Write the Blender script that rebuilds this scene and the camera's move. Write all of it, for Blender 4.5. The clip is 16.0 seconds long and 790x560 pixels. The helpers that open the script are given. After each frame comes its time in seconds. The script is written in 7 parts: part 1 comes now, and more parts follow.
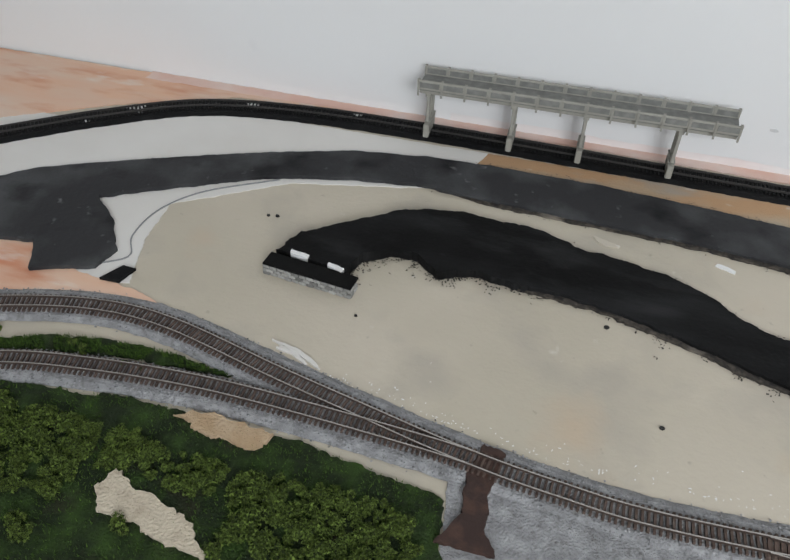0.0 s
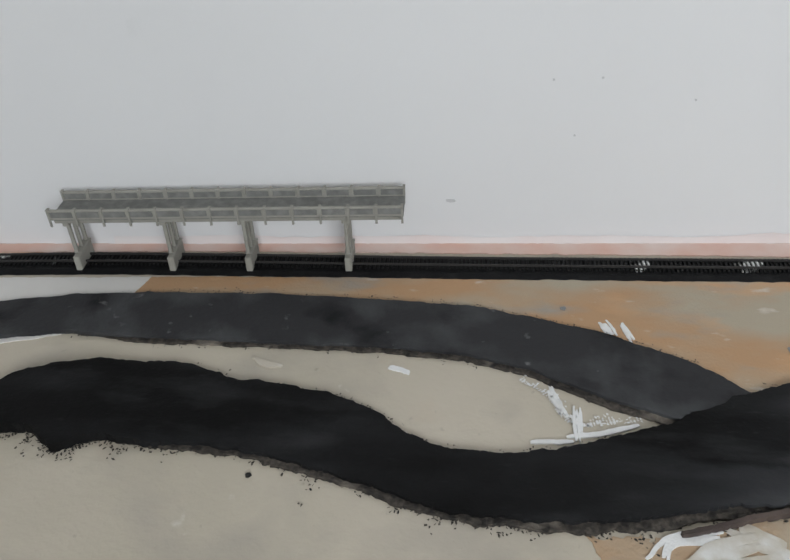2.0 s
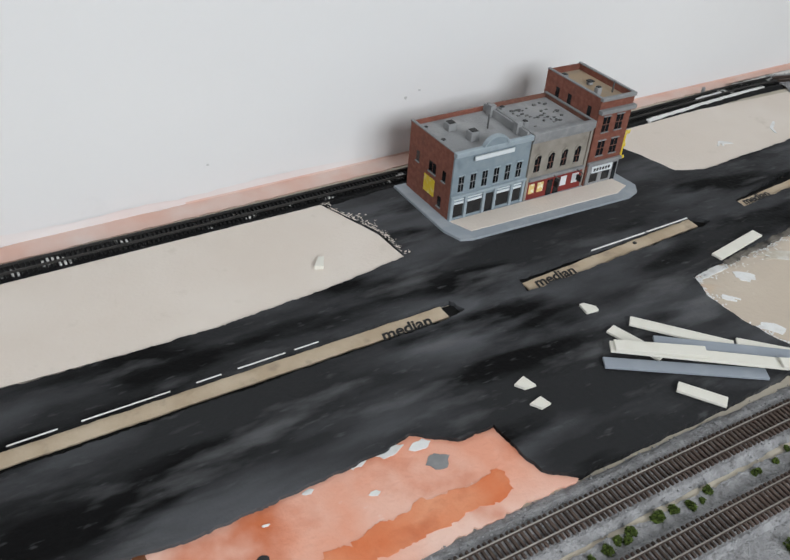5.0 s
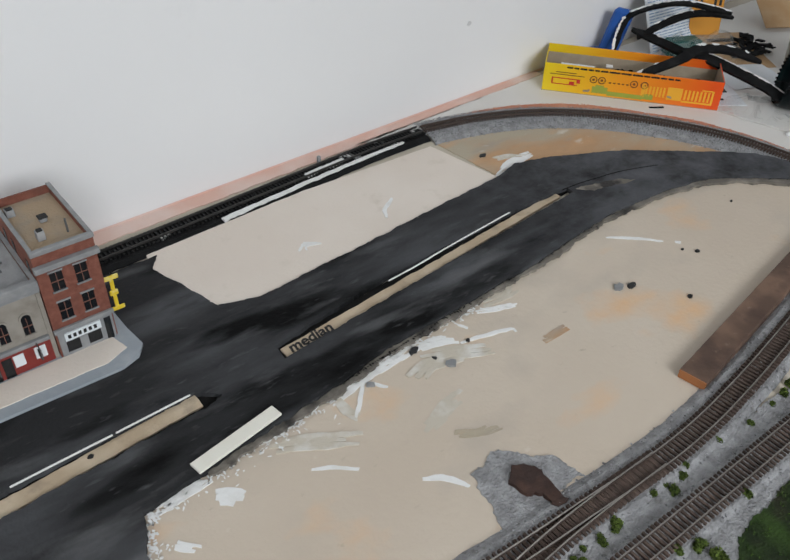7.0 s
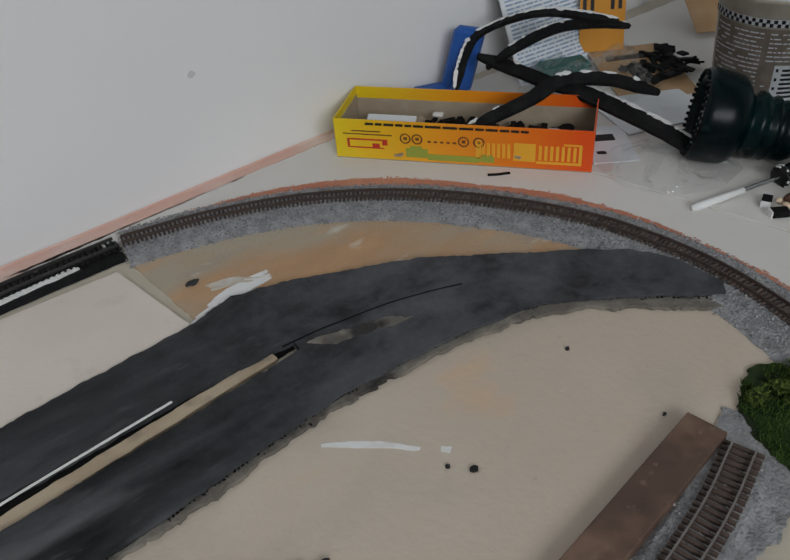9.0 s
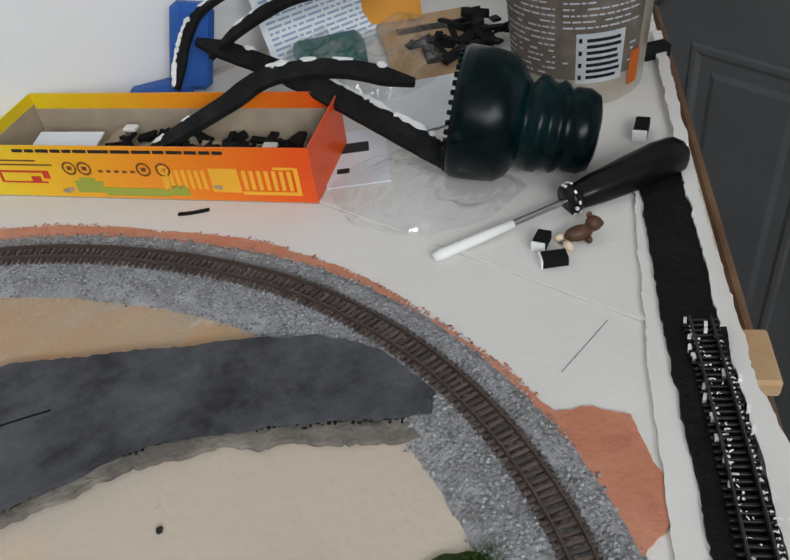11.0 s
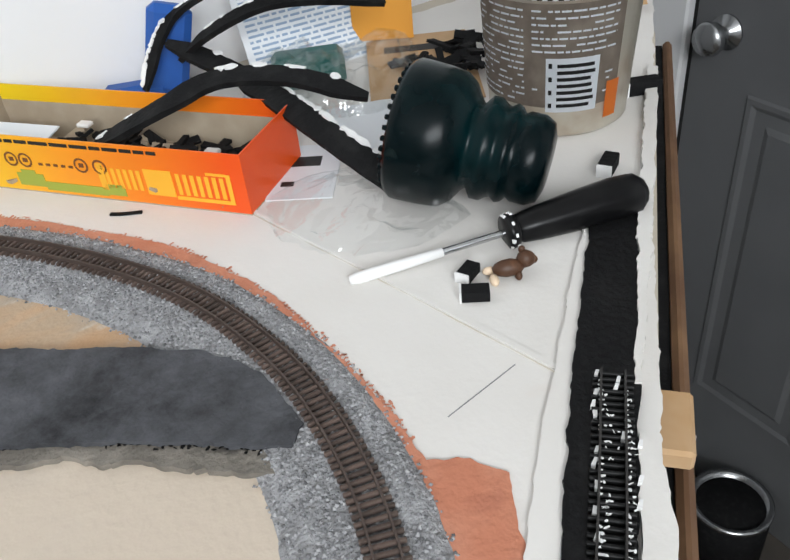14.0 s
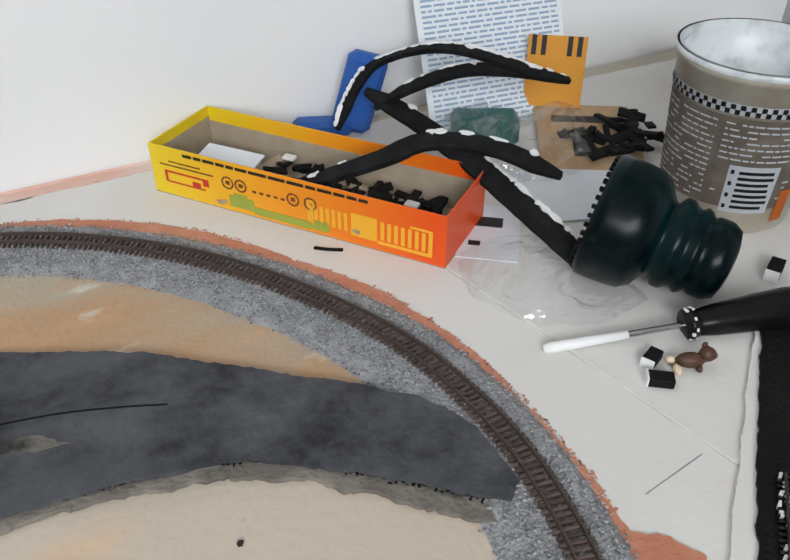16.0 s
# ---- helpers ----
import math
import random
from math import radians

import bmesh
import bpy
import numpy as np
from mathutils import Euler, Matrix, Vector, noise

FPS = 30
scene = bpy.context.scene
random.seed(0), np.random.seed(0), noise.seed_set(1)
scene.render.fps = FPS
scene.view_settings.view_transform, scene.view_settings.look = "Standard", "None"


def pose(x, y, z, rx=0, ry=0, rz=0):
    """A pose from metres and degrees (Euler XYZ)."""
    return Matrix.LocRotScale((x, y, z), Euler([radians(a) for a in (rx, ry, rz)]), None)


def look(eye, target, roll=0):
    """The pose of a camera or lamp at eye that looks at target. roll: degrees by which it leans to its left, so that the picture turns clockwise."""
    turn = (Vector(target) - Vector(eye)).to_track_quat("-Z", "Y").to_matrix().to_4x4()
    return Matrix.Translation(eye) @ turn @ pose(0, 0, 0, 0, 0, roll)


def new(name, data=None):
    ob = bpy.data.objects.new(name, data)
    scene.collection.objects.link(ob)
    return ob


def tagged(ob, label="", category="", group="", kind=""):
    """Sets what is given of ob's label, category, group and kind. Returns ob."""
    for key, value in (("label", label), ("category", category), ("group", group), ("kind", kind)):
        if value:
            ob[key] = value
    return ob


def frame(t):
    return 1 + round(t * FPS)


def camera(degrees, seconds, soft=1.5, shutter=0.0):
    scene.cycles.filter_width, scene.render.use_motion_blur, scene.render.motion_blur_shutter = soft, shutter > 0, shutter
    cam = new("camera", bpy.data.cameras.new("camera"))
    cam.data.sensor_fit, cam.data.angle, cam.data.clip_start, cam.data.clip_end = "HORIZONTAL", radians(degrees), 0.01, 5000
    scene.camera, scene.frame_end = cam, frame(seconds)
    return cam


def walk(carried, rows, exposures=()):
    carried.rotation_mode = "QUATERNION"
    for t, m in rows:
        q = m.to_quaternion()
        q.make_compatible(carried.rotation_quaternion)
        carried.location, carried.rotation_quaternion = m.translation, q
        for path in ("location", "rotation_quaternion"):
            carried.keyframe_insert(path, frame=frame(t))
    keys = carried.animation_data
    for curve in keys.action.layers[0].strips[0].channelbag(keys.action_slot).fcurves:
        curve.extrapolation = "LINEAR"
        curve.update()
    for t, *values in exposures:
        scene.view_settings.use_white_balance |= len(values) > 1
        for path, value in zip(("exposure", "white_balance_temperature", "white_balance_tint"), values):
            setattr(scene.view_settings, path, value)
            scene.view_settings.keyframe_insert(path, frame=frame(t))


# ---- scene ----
cam = camera(53.0, 16.0)
PATH = [
    (0, (0.923, 1.109, 0.376), (0.539, 2.55, -0.956), 2.5),
    (0.5, (0.993, 1.149, 0.382), (0.624, 2.634, -0.905), 1.0),
    (1, (1.018, 1.181, 0.387), (0.688, 2.708, -0.863), 0.3),
    (1.5, (1.052, 1.221, 0.388), (0.71, 2.745, -0.861), -2.4),
    (2, (1.084, 1.23, 0.354), (0.908, 2.825, -0.84), -2.6),
    (2.5, (1.063, 1.242, 0.363), (1.427, 2.746, -0.905), 3.6),
    (3, (1.092, 1.243, 0.361), (1.808, 2.625, -0.895), 7.2),
    (3.5, (1.144, 1.235, 0.387), (2.048, 2.502, -0.869), 9.6),
    (3.7, (1.179, 1.238, 0.377), (2.125, 2.498, -0.855), 9.4),
    (5.8, (1.644, 1.257, 0.321), (2.39, 2.66, -0.893), 0.1),
    (6, (1.684, 1.262, 0.325), (2.415, 2.662, -0.902), -0.7),
    (6.5, (1.773, 1.261, 0.346), (2.588, 2.59, -0.907), -0.2),
    (7, (1.837, 1.269, 0.342), (2.833, 2.482, -0.898), 1.8),
    (7.5, (1.897, 1.287, 0.318), (2.984, 2.44, -0.901), 2.3),
    (8, (1.994, 1.309, 0.292), (3.016, 2.542, -0.906), -0.4),
    (8.5, (2.088, 1.329, 0.275), (3.029, 2.624, -0.924), -3.3),
    (9, (2.173, 1.338, 0.261), (3.072, 2.652, -0.95), -4.9),
    (9.5, (2.266, 1.333, 0.246), (3.067, 2.688, -0.988), -8.6),
    (10, (2.3266, 1.3454, 0.2240), (3.1410, 2.6617, -1.0064), -9.2),
    (10.2, (2.3474, 1.3522, 0.2182), (3.1676, 2.6447, -1.0331), -9.6),
    (12.3, (2.399, 1.363, 0.188), (3.338, 2.589, -1.083), -5.7),
    (12.5, (2.403, 1.357, 0.191), (3.314, 2.597, -1.086), -6.5),
    (13, (2.398, 1.344, 0.197), (3.335, 2.59, -1.056), -4.7),
    (13.5, (2.415, 1.34, 0.188), (3.299, 2.676, -1.009), -5.3),
    (14, (2.434, 1.342, 0.177), (3.22, 2.736, -1.022), -6.3),
    (14.5, (2.45, 1.34, 0.166), (3.126, 2.77, -1.059), -7.1),
    (15, (2.445, 1.353, 0.175), (3.079, 2.722, -1.138), -5.2),
    (15.5, (2.43, 1.358, 0.198), (3.019, 2.806, -1.05), -5.4),
    (16, (2.37, 1.362, 0.22), (3.087, 2.801, -0.969), 0.3),
]
EXPOSURES = [(0, 0.2), (1.5, 0.02), (2, 0.0), (3.5, 0.2), (6, 0.05), (7.5, 0.0), (8, -0.1), (9, -0.5), (10, -0.28), (12.3, 0.65), (14.5, 0.75), (16, 0.42)]
walk(cam, [(t, look(eye, target, roll)) for t, eye, target, roll in PATH], EXPOSURES)

# ---- world, light ----
world = bpy.data.worlds.new("sky")
world.use_nodes = True
scene.world = world
sky = world.node_tree.nodes.new("ShaderNodeTexSky")
sky.sky_type, sky.sun_disc = "NISHITA", False
sky.sun_elevation, sky.sun_rotation = radians(40), radians(200)
world.node_tree.links.new(sky.outputs[0], world.node_tree.nodes["Background"].inputs[0])
world.node_tree.nodes["Background"].inputs[1].default_value = 0.08


def area_lamp(name, x, y, z, target, w, h, watts, colour):
    lamp = bpy.data.lights.new(name, "AREA")
    lamp.shape, lamp.size, lamp.size_y, lamp.energy, lamp.color = "RECTANGLE", w, h, watts, colour
    ob = new(name, lamp)
    ob.matrix_world = look((x, y, z), target)
    return ob


# Key light from an unseen source, added just inside the south wall's opening
area_lamp("unseen_key_light", 1.65, -0.27, 1.00, (1.65, 1.6, -0.05), 1.3, 0.7, 30, (0.93, 0.97, 1.0))


# ---- materials ----
def material(name, base, rough=0.7, metal=0.0, vary=(), bump=0.0, bump_scale=400.0, coord="Object", spec=0.5, trans=0.0, ior=1.45, stretch=None):
    """vary: rows of (colour, noise scale, low, high, detail); each lays its colour over the base through a noise mask."""
    m = bpy.data.materials.new(name)
    m.use_nodes = True
    nt = m.node_tree
    b = nt.nodes["Principled BSDF"]
    b.inputs["Base Color"].default_value = (*base, 1)
    b.inputs["Roughness"].default_value, b.inputs["Metallic"].default_value = rough, metal
    b.inputs["Specular IOR Level"].default_value = spec
    b.inputs["Transmission Weight"].default_value, b.inputs["IOR"].default_value = trans, ior
    tc = nt.nodes.new("ShaderNodeTexCoord")
    last = None
    lay = tc.outputs[coord]
    if stretch:
        mp = nt.nodes.new("ShaderNodeMapping")
        mp.inputs["Scale"].default_value = stretch
        nt.links.new(lay, mp.inputs["Vector"])
        lay = mp.outputs[0]
    for i, (colour, scale, low, high, detail) in enumerate(vary):
        n = nt.nodes.new("ShaderNodeTexNoise")
        n.noise_dimensions = "4D"
        n.inputs["W"].default_value = i * 3.7 + len(name)
        n.inputs["Scale"].default_value, n.inputs["Detail"].default_value = scale, detail
        nt.links.new(lay, n.inputs["Vector"])
        r = nt.nodes.new("ShaderNodeMapRange")
        r.inputs["From Min"].default_value, r.inputs["From Max"].default_value = low, high
        nt.links.new(n.outputs[0], r.inputs["Value"])
        mix = nt.nodes.new("ShaderNodeMix")
        mix.data_type = "RGBA"
        nt.links.new(r.outputs[0], mix.inputs[0])
        if last is None:
            mix.inputs[6].default_value = (*base, 1)
        else:
            nt.links.new(last, mix.inputs[6])
        mix.inputs[7].default_value = (*colour, 1)
        last = mix.outputs[2]
    if last is not None:
        nt.links.new(last, b.inputs["Base Color"])
    if bump:
        n = nt.nodes.new("ShaderNodeTexNoise")
        n.inputs["Scale"].default_value, n.inputs["Detail"].default_value = bump_scale, 6
        nt.links.new(tc.outputs[coord], n.inputs["Vector"])
        bp = nt.nodes.new("ShaderNodeBump")
        bp.inputs["Strength"].default_value, bp.inputs["Distance"].default_value = bump, 0.002
        nt.links.new(n.outputs[0], bp.inputs["Height"])
        nt.links.new(bp.outputs[0], b.inputs["Normal"])
    return m


def random_tint(m, spread):
    """Vary a material's value from piece to piece."""
    nt = m.node_tree
    b = nt.nodes["Principled BSDF"]
    info = nt.nodes.new("ShaderNodeObjectInfo")
    hsv = nt.nodes.new("ShaderNodeHueSaturation")
    r = nt.nodes.new("ShaderNodeMapRange")
    r.inputs["To Min"].default_value, r.inputs["To Max"].default_value = 1 - spread, 1 + spread
    nt.links.new(info.outputs["Random"], r.inputs["Value"])
    nt.links.new(r.outputs[0], hsv.inputs["Value"])
    src = b.inputs["Base Color"]
    if src.is_linked:
        nt.links.new(src.links[0].from_socket, hsv.inputs["Color"])
    else:
        hsv.inputs["Color"].default_value = src.default_value
    nt.links.new(hsv.outputs[0], src)
    return m


def island_tint(m, dark, light):
    nt = m.node_tree
    b = nt.nodes["Principled BSDF"]
    geo = nt.nodes.new("ShaderNodeNewGeometry")
    mix = nt.nodes.new("ShaderNodeMix")
    mix.data_type = "RGBA"
    mix.inputs[6].default_value, mix.inputs[7].default_value = (*dark, 1), (*light, 1)
    nt.links.new(geo.outputs["Random Per Island"], mix.inputs[0])
    nt.links.new(mix.outputs[2], b.inputs["Base Color"])
    return m


SAND = material("beige_ground_paint", (0.50, 0.45, 0.36), 0.75, vary=[((0.57, 0.51, 0.42), 7, 0.4, 0.65, 4), ((0.42, 0.38, 0.32), 16, 0.52, 0.75, 6), ((0.53, 0.43, 0.32), 13, 0.60, 0.78, 5), ((0.36, 0.32, 0.26), 120, 0.66, 0.78, 5), ((0.68, 0.65, 0.60), 55, 0.68, 0.78, 6)], bump=0.25, bump_scale=220)
ASPHALT = material("asphalt_paint", (0.027, 0.0275, 0.029), 0.72, vary=[((0.095, 0.098, 0.105), 13, 0.46, 0.66, 8), ((0.0045, 0.0045, 0.0047), 21, 0.50, 0.62, 8), ((0.13, 0.132, 0.137), 34, 0.56, 0.78, 10), ((0.085, 0.086, 0.09), 160, 0.62, 0.78, 8)], bump=0.45, bump_scale=260, spec=0.1, stretch=(0.42, 1.5, 1.0))
SAND_WARM = material("warm_beige_ground_paint", (0.56, 0.475, 0.385), 0.75, vary=[((0.61, 0.53, 0.44), 7, 0.4, 0.65, 4), ((0.48, 0.42, 0.355), 16, 0.54, 0.75, 6), ((0.68, 0.45, 0.27), 17, 0.57, 0.72, 7), ((0.40, 0.34, 0.26), 120, 0.66, 0.78, 5), ((0.70, 0.65, 0.58), 55, 0.68, 0.78, 6)], bump=0.25, bump_scale=220, stretch=(0.8, 1.2, 1.0))
ASPHALT_BLACK = material("fresh_black_paint", (0.0065, 0.0063, 0.0062), 0.85, vary=[((0.017, 0.0165, 0.016), 20, 0.45, 0.75, 5), ((0.045, 0.043, 0.04), 150, 0.68, 0.85, 5)], bump=0.4, bump_scale=240, spec=0.15)
ASPHALT_GREY = material("worn_grey_asphalt", (0.034, 0.034, 0.036), 0.8, vary=[((0.095, 0.098, 0.10), 15, 0.47, 0.72, 6), ((0.011, 0.011, 0.012), 24, 0.54, 0.70, 5), ((0.24, 0.24, 0.24), 90, 0.66, 0.82, 8)], bump=0.5, bump_scale=220, spec=0.25)
FRINGE = material("dirty_road_fringe", (0.045, 0.039, 0.033), 0.9, vary=[((0.10, 0.085, 0.07), 260, 0.45, 0.65, 8), ((0.020, 0.018, 0.016), 200, 0.50, 0.65, 8), ((0.24, 0.21, 0.175), 34, 0.58, 0.72, 9)], bump=0.8, bump_scale=420)
FRINGE_PALE = material("chalky_road_fringe", (0.15, 0.135, 0.115), 0.9, vary=[((0.26, 0.235, 0.20), 60, 0.45, 0.65, 8), ((0.035, 0.032, 0.030), 45, 0.54, 0.66, 8)], bump=0.7, bump_scale=420)
ORANGE = material("burnt_orange_paint", (0.70, 0.19, 0.07), 0.6, vary=[((0.78, 0.33, 0.18), 22, 0.45, 0.65, 6), ((0.52, 0.12, 0.04), 40, 0.55, 0.75, 6)], bump=0.3)
TAN = material("orange_tan_paint", (0.47, 0.29, 0.16), 0.75, vary=[((0.43, 0.37, 0.28), 11, 0.44, 0.60, 7), ((0.58, 0.34, 0.18), 26, 0.54, 0.72, 7), ((0.36, 0.32, 0.27), 34, 0.56, 0.74, 8), ((0.66, 0.62, 0.55), 60, 0.62, 0.76, 8)], bump=0.35, stretch=(0.6, 1.3, 1.0))
CREAM = material("cream_plaster", (0.71, 0.63, 0.555), 0.8, vary=[((0.76, 0.69, 0.62), 12, 0.4, 0.7, 4), ((0.60, 0.53, 0.45), 60, 0.62, 0.85, 5)], bump=0.2)
WHITE = material("white_plaster", (0.68, 0.655, 0.62), 0.75, vary=[((0.74, 0.72, 0.69), 10, 0.4, 0.7, 4), ((0.66, 0.60, 0.55), 50, 0.65, 0.9, 5)], bump=0.07)
WHITE_PAINT = material("white_paint_smear", (0.80, 0.80, 0.79), 0.6, vary=[((0.62, 0.60, 0.56), 80, 0.5, 0.8, 5)], bump=0.3)
THIN_WHITE = material("thin_white_wash", (0.54, 0.49, 0.41), 0.7, vary=[((0.72, 0.71, 0.68), 55, 0.48, 0.66, 7)], bump=0.2)
SALMON = material("salmon_paint", (0.80, 0.36, 0.24), 0.6, vary=[((0.86, 0.58, 0.48), 13, 0.40, 0.60, 5), ((0.60, 0.16, 0.06), 16, 0.50, 0.64, 5), ((0.88, 0.80, 0.76), 50, 0.66, 0.76, 6)], bump=0.3)
RUST = material("rust_orange_paint", (0.50, 0.19, 0.11), 0.7, vary=[((0.60, 0.28, 0.18), 40, 0.4, 0.7, 5), ((0.36, 0.12, 0.07), 90, 0.55, 0.8, 5)], bump=0.3)
PINK = material("pale_pink_paint", (0.72, 0.47, 0.39), 0.8, vary=[((0.76, 0.65, 0.60), 20, 0.4, 0.7, 5)])
PEACH = material("peach_paint", (0.74, 0.47, 0.33), 0.8, vary=[((0.72, 0.55, 0.44), 18, 0.4, 0.65, 5), ((0.60, 0.25, 0.14), 24, 0.52, 0.70, 8), ((0.76, 0.70, 0.64), 34, 0.58, 0.72, 8)], stretch=(0.5, 1.6, 1))
WALL = material("white_wall_paint", (0.80, 0.80, 0.80), 0.85, vary=[((0.76, 0.76, 0.76), 2.0, 0.4, 0.7, 3), ((0.70, 0.70, 0.70), 16, 0.68, 0.85, 5)], bump=0.06, bump_scale=120)
BLACK = material("black_track_paint", (0.004, 0.004, 0.0045), 0.55, vary=[((0.014, 0.014, 0.014), 60, 0.55, 0.8, 5)], bump=0.4, bump_scale=350, spec=0.25)
BALLAST = island_tint(material("grey_ballast", (0.3, 0.3, 0.3), 0.9), (0.13, 0.13, 0.135), (0.42, 0.42, 0.43))
BALLAST_BED = material("glued_ballast_bed", (0.26, 0.26, 0.265), 0.9, vary=[((0.40, 0.40, 0.41), 120, 0.4, 0.65, 6), ((0.16, 0.155, 0.15), 260, 0.55, 0.75, 6)], bump=1.0, bump_scale=700)
TIE = random_tint(material("brown_plastic_tie", (0.085, 0.058, 0.047), 0.8, vary=[((0.11, 0.085, 0.07), 200, 0.5, 0.8, 4)]), 0.35)
TIE_BLACK = material("black_plastic_tie", (0.009, 0.009, 0.009), 0.5, vary=[((0.62, 0.62, 0.60), 45, 0.60, 0.64, 4)], spec=0.3)
RAIL = material("weathered_rail", (0.085, 0.062, 0.052), 0.55, 0.3)
RAIL_TOP = material("polished_rail", (0.46, 0.43, 0.40), 0.32, 1.0)
RAIL_DARK = material("blackened_rail", (0.05, 0.047, 0.045), 0.5, 0.4)
GRASS_BED = material("dark_turf", (0.010, 0.020, 0.004), 0.95, vary=[((0.035, 0.075, 0.010), 60, 0.45, 0.7, 6), ((0.03, 0.024, 0.014), 40, 0.55, 0.75, 5)], bump=1.0, bump_scale=600)
GRASS = island_tint(material("static_grass", (0.05, 0.08, 0.02), 0.9), (0.016, 0.040, 0.004), (0.075, 0.145, 0.016))
LEAF = island_tint(material("foam_foliage", (0.05, 0.08, 0.02), 0.95), (0.008, 0.016, 0.003), (0.145, 0.21, 0.036))
DIRT = material("sandy_dirt", (0.47, 0.33, 0.20), 0.95, vary=[((0.58, 0.44, 0.30), 90, 0.4, 0.7, 6)], bump=0.9, bump_scale=600)
SANDPALE = material("pale_sand", (0.62, 0.54, 0.42), 0.95, vary=[((0.5, 0.42, 0.32), 90, 0.5, 0.7, 6)], bump=0.9, bump_scale=600)
CONCRETE = material("grey_bridge_plastic", (0.30, 0.29, 0.255), 0.75, vary=[((0.36, 0.35, 0.31), 60, 0.4, 0.7, 4), ((0.2, 0.195, 0.17), 120, 0.58, 0.8, 5)])
CONCRETE_DK = material("grey_bridge_deck", (0.18, 0.18, 0.17), 0.85, vary=[((0.25, 0.25, 0.235), 150, 0.4, 0.7, 5)], bump=0.3)
BRICK = random_tint(material("red_brick", (0.19, 0.064, 0.043), 0.85, vary=[((0.26, 0.10, 0.068), 260, 0.4, 0.7, 4), ((0.14, 0.06, 0.045), 90, 0.55, 0.8, 4)], bump=0.3, bump_scale=900), 0.1)
BRICK_DK = material("dark_brown_brick", (0.16, 0.07, 0.05), 0.85, vary=[((0.22, 0.10, 0.07), 260, 0.4, 0.7, 4)], bump=0.3, bump_scale=900)
BLUEGREY = material("blue_grey_facade", (0.22, 0.275, 0.31), 0.75, vary=[((0.27, 0.32, 0.35), 120, 0.4, 0.7, 4), ((0.15, 0.19, 0.22), 90, 0.58, 0.8, 5)])
BLUELIGHT = material("pale_blue_trim", (0.33, 0.39, 0.43), 0.7, vary=[((0.26, 0.31, 0.34), 160, 0.5, 0.75, 4)])
TAUPE = material("taupe_facade", (0.27, 0.245, 0.21), 0.8, vary=[((0.33, 0.30, 0.26), 120, 0.4, 0.7, 4), ((0.18, 0.155, 0.13), 80, 0.56, 0.8, 5)])
GREYTRIM = material("grey_trim", (0.23, 0.235, 0.24), 0.75, vary=[((0.30, 0.30, 0.30), 150, 0.45, 0.7, 4)])
ROOFGREY = material("grey_roof", (0.27, 0.275, 0.28), 0.9, vary=[((0.36, 0.36, 0.36), 45, 0.42, 0.7, 5), ((0.18, 0.18, 0.185), 60, 0.56, 0.8, 5)], bump=0.4, bump_scale=500)
ROOFTAN = material("tan_roof", (0.36, 0.27, 0.18), 0.9, vary=[((0.28, 0.24, 0.19), 60, 0.45, 0.7, 5)], bump=0.4, bump_scale=500)
DARKRED = material("dark_red_shopfront", (0.21, 0.028, 0.022), 0.6, vary=[((0.14, 0.02, 0.018), 120, 0.5, 0.75, 4)])
WINDOW = material("black_window", (0.012, 0.013, 0.015), 0.15)
WINDOW_YEL = material("yellow_poster", (0.75, 0.56, 0.22), 0.6, vary=[((0.85, 0.8, 0.6), 300, 0.5, 0.6, 3)])
SIGNWHITE = material("white_sign", (0.72, 0.76, 0.78), 0.6)
SIGNYELLOW = material("yellow_sign", (0.72, 0.52, 0.03), 0.6, vary=[((0.75, 0.66, 0.3), 200, 0.5, 0.7, 4)])
PIPE = material("roof_vent_dark", (0.10, 0.10, 0.10), 0.8, vary=[((0.2, 0.2, 0.19), 200, 0.5, 0.7, 3)])
KERB = material("blue_grey_kerb", (0.30, 0.335, 0.37), 0.75, vary=[((0.36, 0.39, 0.42), 90, 0.45, 0.7, 4)])
STYRENE = material("cream_styrene", (0.78, 0.76, 0.68), 0.5, vary=[((0.70, 0.67, 0.58), 60, 0.55, 0.8, 4)])
STYRENE_GREY = material("grey_styrene", (0.29, 0.325, 0.37), 0.6, vary=[((0.34, 0.37, 0.41), 60, 0.5, 0.75, 4)])
INK = material("black_ink", (0.012, 0.012, 0.012), 0.6)
LOTBROWN = material("dull_brown_paint", (0.065, 0.048, 0.042), 0.85, vary=[((0.12, 0.09, 0.075), 40, 0.42, 0.65, 5), ((0.045, 0.035, 0.03), 60, 0.55, 0.7, 5)], bump=0.3)
SWITCHBROWN = material("dark_brown_stain", (0.035, 0.018, 0.014), 0.7, vary=[((0.07, 0.035, 0.025), 120, 0.45, 0.65, 6)], bump=0.4)
MEDSAND = material("median_sand_paint", (0.46, 0.36, 0.25), 0.85, vary=[((0.56, 0.46, 0.34), 40, 0.42, 0.65, 5), ((0.30, 0.24, 0.18), 70, 0.58, 0.75, 6)], bump=0.3)
WALLPINK = material("pink_wall_wash", (0.79, 0.71, 0.69), 0.85, vary=[((0.80, 0.77, 0.76), 14, 0.38, 0.56, 5)])
BROWNINK = material("brown_ink", (0.16, 0.055, 0.02), 0.7)
INKRED = material("red_ink", (0.55, 0.035, 0.02), 0.6)
INKGREEN = material("green_ink", (0.32, 0.36, 0.05), 0.6)
INKYEL = material("amber_ink", (0.85, 0.42, 0.03), 0.6)
SCUFF = material("grey_scuff", (0.60, 0.60, 0.60), 0.8)
